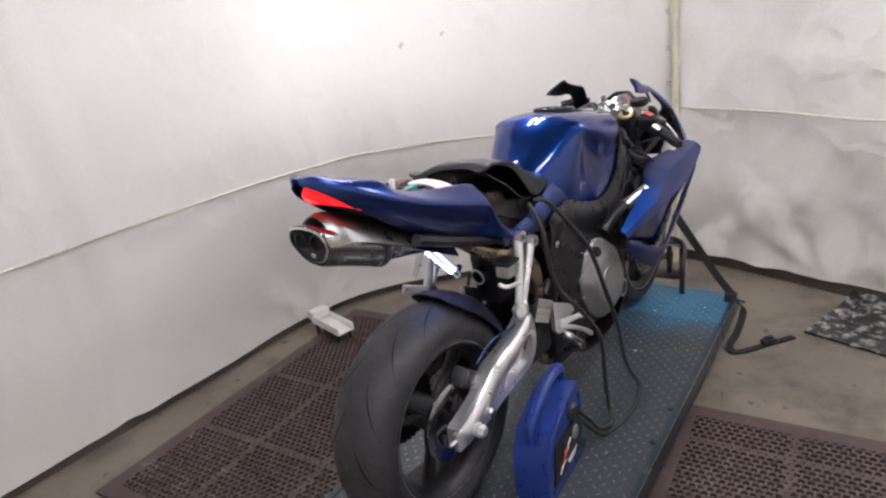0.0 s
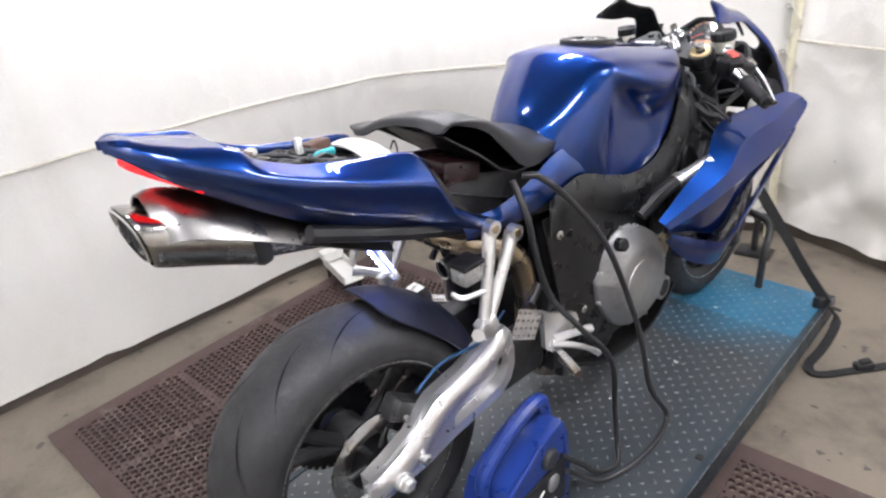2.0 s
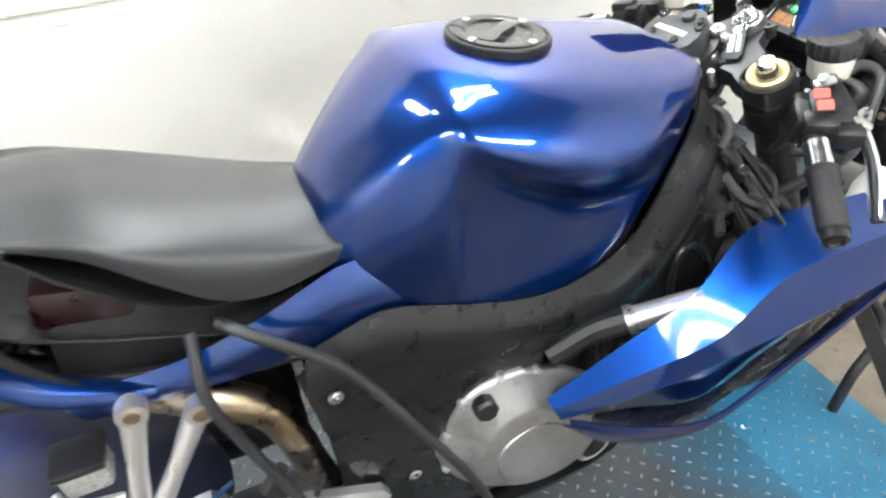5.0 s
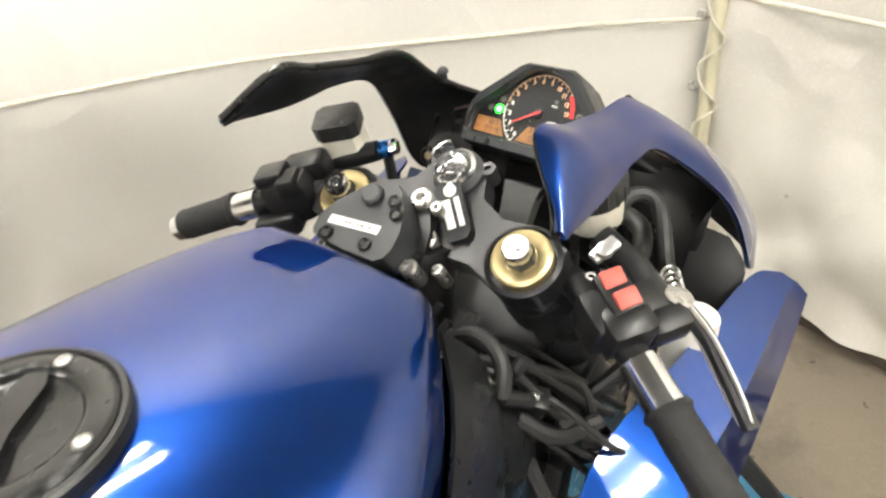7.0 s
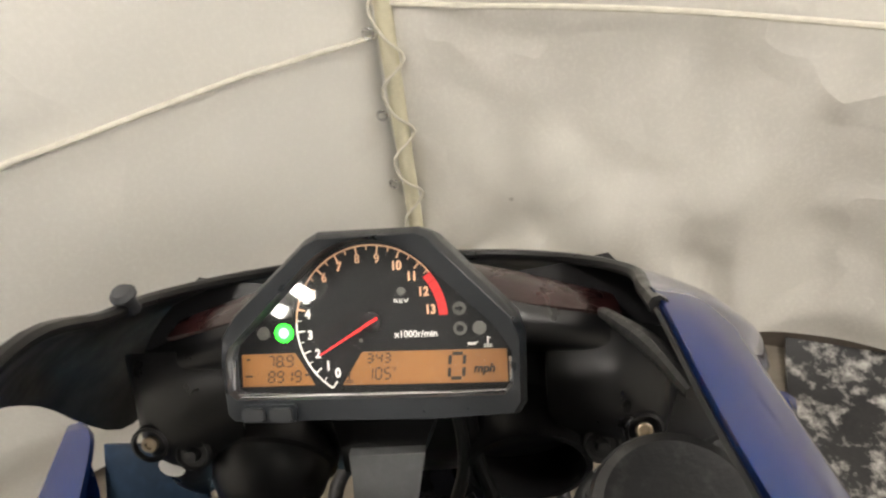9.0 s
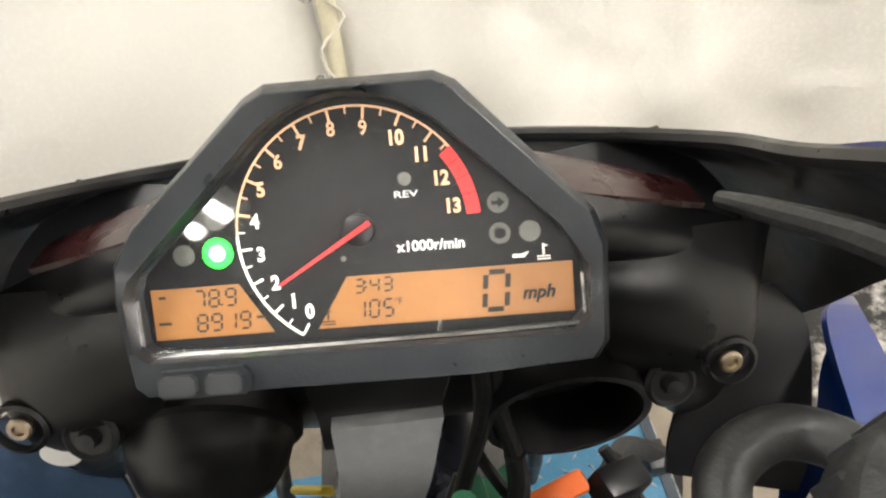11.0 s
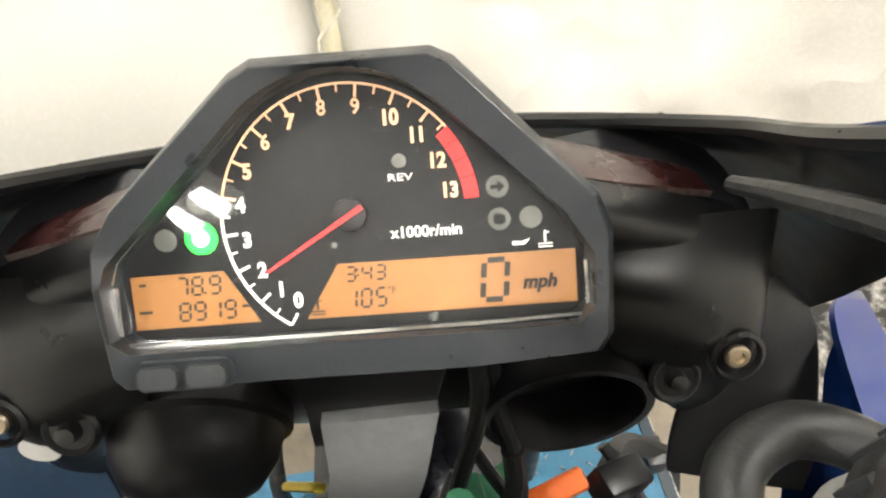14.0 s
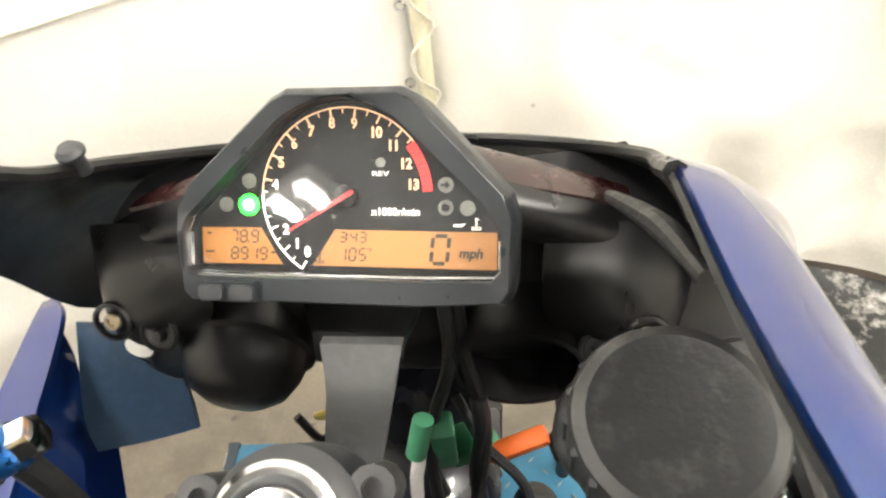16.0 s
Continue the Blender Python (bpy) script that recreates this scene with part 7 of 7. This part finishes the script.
rows = [[V3(x0 + u * w, y, z) for u in (-1, -0.6, 0.6, 1)] for x0, y, z, w in ((-0.001, 1.362, 1.000, 0.0225), (-0.004, 1.353, 0.978, 0.0200), (-0.010, 1.347, 0.95, 0.0190), (-0.017, 1.337, 0.915, 0.0185), (-0.027, 1.322, 0.87, 0.018), (-0.040, 1.305, 0.80, 0.018))]
skin(bm, rows, 4, 3, 0.02)
cs = part("cowl_stem", bm, M["stem"], bike, "grey cast bracket under the instrument", smooth=40)
for c, sz, tn, mt, nm in (((0.084, 1.357, 0.853), (0.046, 0.014, 0.014), (10, -18, 15), "orange", "orange_connector"), ((0.034, 1.345, 0.885), (0.016, 0.02, 0.05), (0, 0, 10), "green", "green_connector"), ((0.05, 1.36, 0.85), (0.035, 0.025, 0.02), (0, 15, 30), "green", "green_connector"), ((-0.062, 1.38, 0.845), (0.010, 0.006, 0.07), (20, 28, 0), "yellow", "yellow_strip"), ((0.125, 1.36, 0.855), (0.035, 0.02, 0.02), (0, 20, 20), "black", "black_connector")):
    bm = bm_new()
    box(bm, c, sz, tn, 0.003)
    part(nm, bm, M[mt], bike)
for pts in (((0.04, 1.38, 0.88), (0.06, 1.35, 0.87), (0.09, 1.33, 0.84), (0.10, 1.30, 0.78)), ((0.03, 1.37, 0.87), (0.02, 1.35, 0.85), (0.03, 1.34, 0.80)), ((-0.05, 1.36, 0.86), (-0.07, 1.34, 0.84), (-0.06, 1.31, 0.78)), ((0.12, 1.38, 0.86), (0.14, 1.35, 0.84), (0.16, 1.30, 0.82))):
    bm = bm_new()
    tube(bm, pts, 0.004, 8)
    part("wiring_branch", bm, M["cable"], bike)

bm = bm_new()
rows = [[V3(x0 + u * w, y, z) for u in (-1, -0.6, 0.6, 1)] for x0, y, z, w in ((-0.004, 1.384, 1.005, 0.036), (-0.004, 1.366, 0.998, 0.030), (-0.004, 1.355, 0.994, 0.025), (-0.004, 1.3535, 0.991, 0.0235))]
skin(bm, rows, 4, 3, 0.012)
part("stem_neck", bm, M["boss"], cs, "black upper neck of the bracket", smooth=40)

# instrument
U_ = V3(0.99815, -0.05152, 0.0322)
W_ = V3(0.0121, 0.68798, 0.72563)
N_ = V3(-0.05953, -0.7239, 0.68734)
GM = Matrix(((U_.x, W_.x, N_.x, -0.003), (U_.y, W_.y, N_.y, 1.360), (U_.z, W_.z, N_.z, 1.0495), (0, 0, 0, 1)))
MM = 0.001


def mm(pts):
    return [(x * MM, y * MM) for x, y in pts]


OUTER = [(-78, -14), (-82, -10), (-85, 20), (-84, 33), (-76, 46), (-33, 86), (-26, 90), (31, 90), (38, 86.5), (82, 40), (86, 28), (85, -6), (81, -12), (40, -14.5)]
INNER = [(-74, -1), (-79, 3), (-80, 21), (-77.5, 28)] + [(46.6 * math.cos(radians(a)), 38 + 46.6 * math.sin(radians(a))) for a in range(138, 40, -7)] + [(69, 36), (78, 22), (78, 4), (74, -1), (40, -1.5)]


turns = sorted((math.atan2(y - 30, x) for x, y in OUTER + INNER), reverse=True)
turns = [a for a, b in zip(turns, turns[1:] + [-9]) if a - b > 0.012]
OUTER, INNER = around(OUTER, turns), around(INNER, turns)
bm = bm_new()
front = [(x * 0.955, 30 + (y - 30) * (0.925 if y > 30 else 0.955)) for x, y in OUTER]
for m0, z0, m1, z1 in ((front, 0.0165, INNER, 0.0150), (INNER, 0.0150, INNER, -0.004)):
    v0, v1 = ([bm.verts.new(GM @ V3(x * MM, y * MM, z)) for x, y in q] for q, z in ((m0, z0), (m1, z1)))
    for k in range(len(v0)):
        bm.faces.new((v0[k], v0[(k + 1) % len(v0)], v1[(k + 1) % len(v0)], v1[k]))
shells = [(front, 0.0165)] + [([(f[0] + (o[0] - f[0]) * q, f[1] + (o[1] - f[1]) * q) for f, o in zip(front, OUTER)], z) for q, z in ((0.12, 0.0162), (0.88, 0.0102), (1.0, 0.0075))] + [(OUTER, -0.030)]
rings = [[bm.verts.new(GM @ V3(x * MM, y * MM, z)) for x, y in q] for q, z in shells]
for p, q in zip(rings, rings[1:]):
    for k in range(len(p)):
        bm.faces.new((p[k], p[(k + 1) % len(p)], q[(k + 1) % len(p)], q[k]))
weld(bm, 1e-5)
dash = part("instrument", bm, M["bezel"], bike, "black instrument cluster with white tachometer and amber displays", smooth=24)
bm = bm_new()
slab(bm, mm([(x * 0.98, y * 0.98 + 0.5) for x, y in OUTER]), GM @ Matrix.Translation((0, 0, -0.05)), 0.03, 0.006)
part("instrument_back", bm, M["black"], dash)


def gp(name, outline, z, mat, depth=0.0004, label="", bevel=0):
    bm = bm_new()
    slab(bm, mm(outline), GM @ Matrix.Translation((0, 0, z)), depth, bevel)
    return part(name, bm, M[mat], dash, label, smooth=30)


gp("dial_face", INNER, -0.006, "face", 0.005)
gp("display", [(-77, 22), (-45, 22), (-34, 3.5), (-77, 3.5)], -0.0008, "lcd", label="amber trip display")
gp("display", [(-6, 21.5), (75, 21), (75, 2.8), (-18, 3.2)], -0.0008, "lcd", label="amber speed display")
bm = bm_new()
edge = [GM @ V3(x * MM, y * MM, 0.0075) for x, y in ((-79, 20), (-79, 4), (-75, -0.5), (0, -1.3), (74, -0.5), (77.5, 4), (77.5, 18))]
tube(bm, edge, 0.0014, 6, 2)
part("chrome_edge", bm, M["chrome"], dash)
HC = (0.0, 38.0)
ang = lambda k: radians(237 - 17.15 * k)


def ring_arc(name, k0, k1, r0, r1, mat, n=48, z=0.0):
    a = [ang(k0 + (k1 - k0) * i / n) for i in range(n + 1)]
    out = [(HC[0] + r1 * math.cos(t), HC[1] + r1 * math.sin(t)) for t in a]
    inn = [(HC[0] + r0 * math.cos(t), HC[1] + r0 * math.sin(t)) for t in a]
    bm = bm_new()
    zz = z - 0.0006
    vo = [bm.verts.new(GM @ V3(x * MM, y * MM, zz)) for x, y in out]
    vi = [bm.verts.new(GM @ V3(x * MM, y * MM, zz)) for x, y in inn]
    for i in range(n):
        bm.faces.new((vo[i], vo[i + 1], vi[i + 1], vi[i]))
    return part(name, bm, M[mat], dash, recalc=False)


ring_arc("scale_arc", 0, 3.4, 42.9, 44.0, "ink")
ring_arc("scale_arc", 3.4, 11.6, 43.0, 43.8, "inkwarm")
ring_arc("red_zone", 11.6, 13.6, 38.8, 43.8, "inkred", 20)
for k in range(0, 24):
    v = k / 2
    t = ang(v)
    L = 4.6 if k % 2 == 0 else 2.8
    w = 0.45 if k % 2 == 0 else 0.3
    c, s = math.cos(t), math.sin(t)
    p = lambda r, o: (HC[0] + r * c - o * s, HC[1] + r * s + o * c)
    if v <= 11.5:
        gp("tick", [p(43.4 - L, -w), p(43.4, -w), p(43.4, w), p(43.4 - L, w)], -0.0006, "ink" if v < 4 else "inkwarm", 0.0002)
for v in (12, 12.5, 13):
    t = ang(v)
    c, s = math.cos(t), math.sin(t)
    p = lambda r, o: (HC[0] + r * c - o * s, HC[1] + r * s + o * c)
    gp("tick", [p(38.8, -0.12), p(43.8, -0.12), p(43.8, 0.12), p(38.8, 0.12)], -0.0004, "face", 0.0002)
NUMS = [(-20.5, 9.8), (-25.9, 14.0), (-31.7, 21.1), (-35.7, 31.7), (-36.6, 43.6), (-33.2, 54.7), (-26.1, 63.9), (-17.2, 69.9), (-6.5, 73.7), (4.8, 73.4), (15.7, 69.0), (24.3, 62.6), (30.4, 53.8), (34.0, 43.7)]
for k, (x, y) in enumerate(NUMS):
    words(str(k), 0.0070, GM @ Matrix.Translation((x * MM, y * MM, -0.0006)) @ Matrix.Diagonal((0.88, 1, 1, 1)), M["ink" if k < 5 else "inkwarm"], "numeral", dash, bold=0.00012 if k in (6, 8, 9) else 0.00026)
words("x1000r/min", 0.0052, GM @ Matrix.Translation((0.0252, 0.0305, -0.0006)), M["ink"], "unit_lettering", dash, bold=0.0001)
words("REV", 0.0034, GM @ Matrix.Translation((0.0177, 0.0492, -0.0006)) @ Matrix.Diagonal((1.5, 1, 1, 1)), M["ink"], "rev_lettering", dash)
words("mph", 0.0066, GM @ Matrix.Translation((0.0622, 0.0106, -0.0001)), M["lcdink"], "unit_lettering", dash, shear=0.25, bold=0.00022)
words("°F", 0.0036, GM @ Matrix.Translation((0.0118, 0.0112, -0.0001)), M["lcdink"], "unit_lettering", dash)
SEG = {"0": "abcdef", "1": "bc", "2": "abged", "3": "abgcd", "4": "fgbc", "5": "afgcd", "6": "afgedc", "7": "abc", "8": "abcdefg", "9": "abfgcd"}


def digits(text, x, y, h, w, gap, th):
    for ch in text:
        if ch in ".:":
            for q in ((y - h / 2,) if ch == "." else (y - h * 0.2, y + h * 0.2)):
                gp("lcd_dot", [(x - gap * 0.4 - th / 2, q), (x - gap * 0.4 + th / 2, q), (x - gap * 0.4 + th / 2, q + th), (x - gap * 0.4 - th / 2, q + th)], -0.0003, "lcdink", 0.0002)
            x += th * 1.1
            continue
        bars = {"a": ((0, h), (w, h)), "g": ((0, h / 2), (w, h / 2)), "d": ((0, 0), (w, 0)), "f": ((0, h / 2), (0, h)), "b": ((w, h / 2), (w, h)), "e": ((0, 0), (0, h / 2)), "c": ((w, 0), (w, h / 2))}
        for sname in SEG[ch]:
            (x0, y0), (x1, y1) = bars[sname]
            sl = lambda yy: 0.10 * yy
            if y0 == y1:
                o = [(x0 + th * 0.6, y0 - th / 2), (x1 - th * 0.6, y0 - th / 2), (x1 - th * 0.6, y0 + th / 2), (x0 + th * 0.6, y0 + th / 2)]
            else:
                o = [(x0 - th / 2, y0 + th * 0.5), (x0 + th / 2, y0 + th * 0.5), (x0 + th / 2, y1 - th * 0.5), (x0 - th / 2, y1 - th * 0.5)]
            gp("lcd_segment", [(x + px + sl(py), y - h / 2 + py) for px, py in o], -0.0003, "lcdink", 0.0002)
        x += w + gap


digits("78.9", -61.5, 17.6, 6.0, 3.4, 1.8, 0.8)
digits("8919", -61.5, 8.8, 6.0, 3.4, 1.8, 0.8)
digits("3:43", -3.4, 17.8, 4.8, 3.0, 1.7, 0.7)
digits("105", -4.0, 9.2, 6.2, 3.2, 1.9, 0.8)
digits("0", 42.6, 12.3, 13.6, 8.0, 1.5, 1.9)
for x, y, w in ((-73, 19, 2.4), (-73, 9.5, 4.5), (-40.5, 18.5, 2.5), (-38.5, 9.5, 2.5)):
    gp("lcd_mark", [(x - w / 2, y - 0.5), (x + w / 2, y - 0.5), (x + w / 2, y + 0.5), (x - w / 2, y + 0.5)], -0.0003, "lcdink", 0.0002)
# coolant and oil symbols
for x, y, mt in ((-14.0, 7.2, "lcdink"), (65, 25, "ink")):
    gp("symbol", [(x - 0.4, y - 1), (x + 0.4, y - 1), (x + 0.4, y + 3), (x - 0.4, y + 3)], -0.0003, mt, 0.0001)
    for i in (0, 1):
        gp("symbol", [(x - 2.4, y - 1.8 - i), (x + 2.4, y - 1.8 - i), (x + 2.4, y - 1.3 - i), (x - 2.4, y - 1.3 - i)], -0.0003, mt, 0.0001)
    gp("symbol", [(x, y + 2), (x + 1.5, y + 2), (x + 1.5, y + 2.5), (x, y + 2.5)], -0.0003, mt, 0.0001)
gp("symbol", [(53.8, 23.6), (58, 23.6), (60, 25.6), (57, 24.8), (54, 25)], -0.0003, "ink", 0.0001)


def lamp(x, y, r, mat, name="warning_lamp", label=""):
    bm = bm_new()
    lathe(bm, [(-0.001, r * MM), (0.0002, r * MM), (0.0004, r * 0.8 * MM), (0.0004, 0)], GM @ V3(x * MM, y * MM, -0.0008), N_, 24)
    return part(name, bm, M[mat], dash, label)


# lit lamp; its disc is oversized so the rim stands in for the halo
lamp(-51.2, 33.6, 5.4, "ledgreen", label="lit green neutral lamp, its disc widened to paint in the halo")
bm = bm_new()
lathe(bm, [(0, 0.0029), (0.0006, 0.0025), (0.0008, 0.0)], GM @ V3(-0.0512, 0.0336, -0.0003), N_, 20)
part("lamp_core", bm, M["core"], dash, "bright core of the neutral lamp")
for x, y in ((-63.4, 33.7), (-50.7, 45.6), (50.0, 43.8), (50.0, 32.8)):
    lamp(x, y, 3.8, "lampoff", label="unlit warning lamp")
lamp(60.7, 32.7, 3.8, "lampoff", label="unlit oil pressure lamp")
lamp(17.7, 54.7, 2.4, "lampoff", label="unlit shift lamp")
for x, y in ((50.0, 43.8),):
    gp("symbol", [(x - 2.4, y - 0.7), (x, y - 0.7), (x, y - 2), (x + 2.4, y), (x, y + 2), (x, y + 0.7), (x - 2.4, y + 0.7)], -0.0002, "face", 0.0001)
gp("symbol", [(48, 31.5), (50, 30.8), (52, 31.6), (52, 34), (50, 34.8), (48, 34.1)], -0.0002, "face", 0.0001)
# needle
na = ang(1.55)
c, s = math.cos(na), math.sin(na)
pt = lambda r, o: (HC[0] + r * c - o * s, HC[1] + r * s + o * c)
gp("needle", [pt(-5, -0.9), pt(34, -0.45), pt(34, 0.45), pt(-5, 0.9)], 0.0022, "inkred", 0.0008, "red tachometer needle")
bm = bm_new()
lathe(bm, [(-0.001, 0.0058), (0.0016, 0.0056), (0.002, 0.005), (0.002, 0)], GM @ V3(HC[0] * MM, HC[1] * MM, 0), N_, 24)
part("needle_hub", bm, M["black"], dash)
lamp(-6.5, 28.0, 1.0, "lampoff", "trip_stem")
# clear lens
bm = bm_new()
slab(bm, mm(INNER), GM @ Matrix.Translation((0, 0, 0.0055)), 0.0012)
lens = part("lens", bm, M["glass"], dash, "clear instrument lens", smooth=30)
lens.visible_shadow = False
# buttons
bm = bm_new()
slab(bm, mm([(-71, -11), (-69, -13), (-41, -13), (-39, -11), (-39, -5), (-41, -3.2), (-69, -3.2), (-71, -5)]), GM @ Matrix.Translation((0, 0, 0.0135)), 0.0045, 0.001)
bt = part("button_surround", bm, M["bezel"], dash)
for x in (-63, -47.5):
    bm = bm_new()
    slab(bm, mm([(x - 6.2, -10.2), (x - 4.6, -11.6), (x + 4.6, -11.6), (x + 6.2, -10.2), (x + 6.2, -6), (x + 4.6, -4.6), (x - 4.6, -4.6), (x - 6.2, -6)]), GM @ Matrix.Translation((0, 0, 0.0175)), 0.0028, 0.0011)
    part("button", bm, M["button"], bt, "black rubber button")

# ---- jump leads ----
for nm, pts in (("jump_lead", LEAD1), ("jump_lead", LEAD2)):
    bm = bm_new()
    tube(bm, pts, 0.0072, 10, 8)
    tagged(new(nm, finish(bm, nm, M["cable"], 60)), "thick black jump lead from under the seat to the booster", "cable", "jump leads")
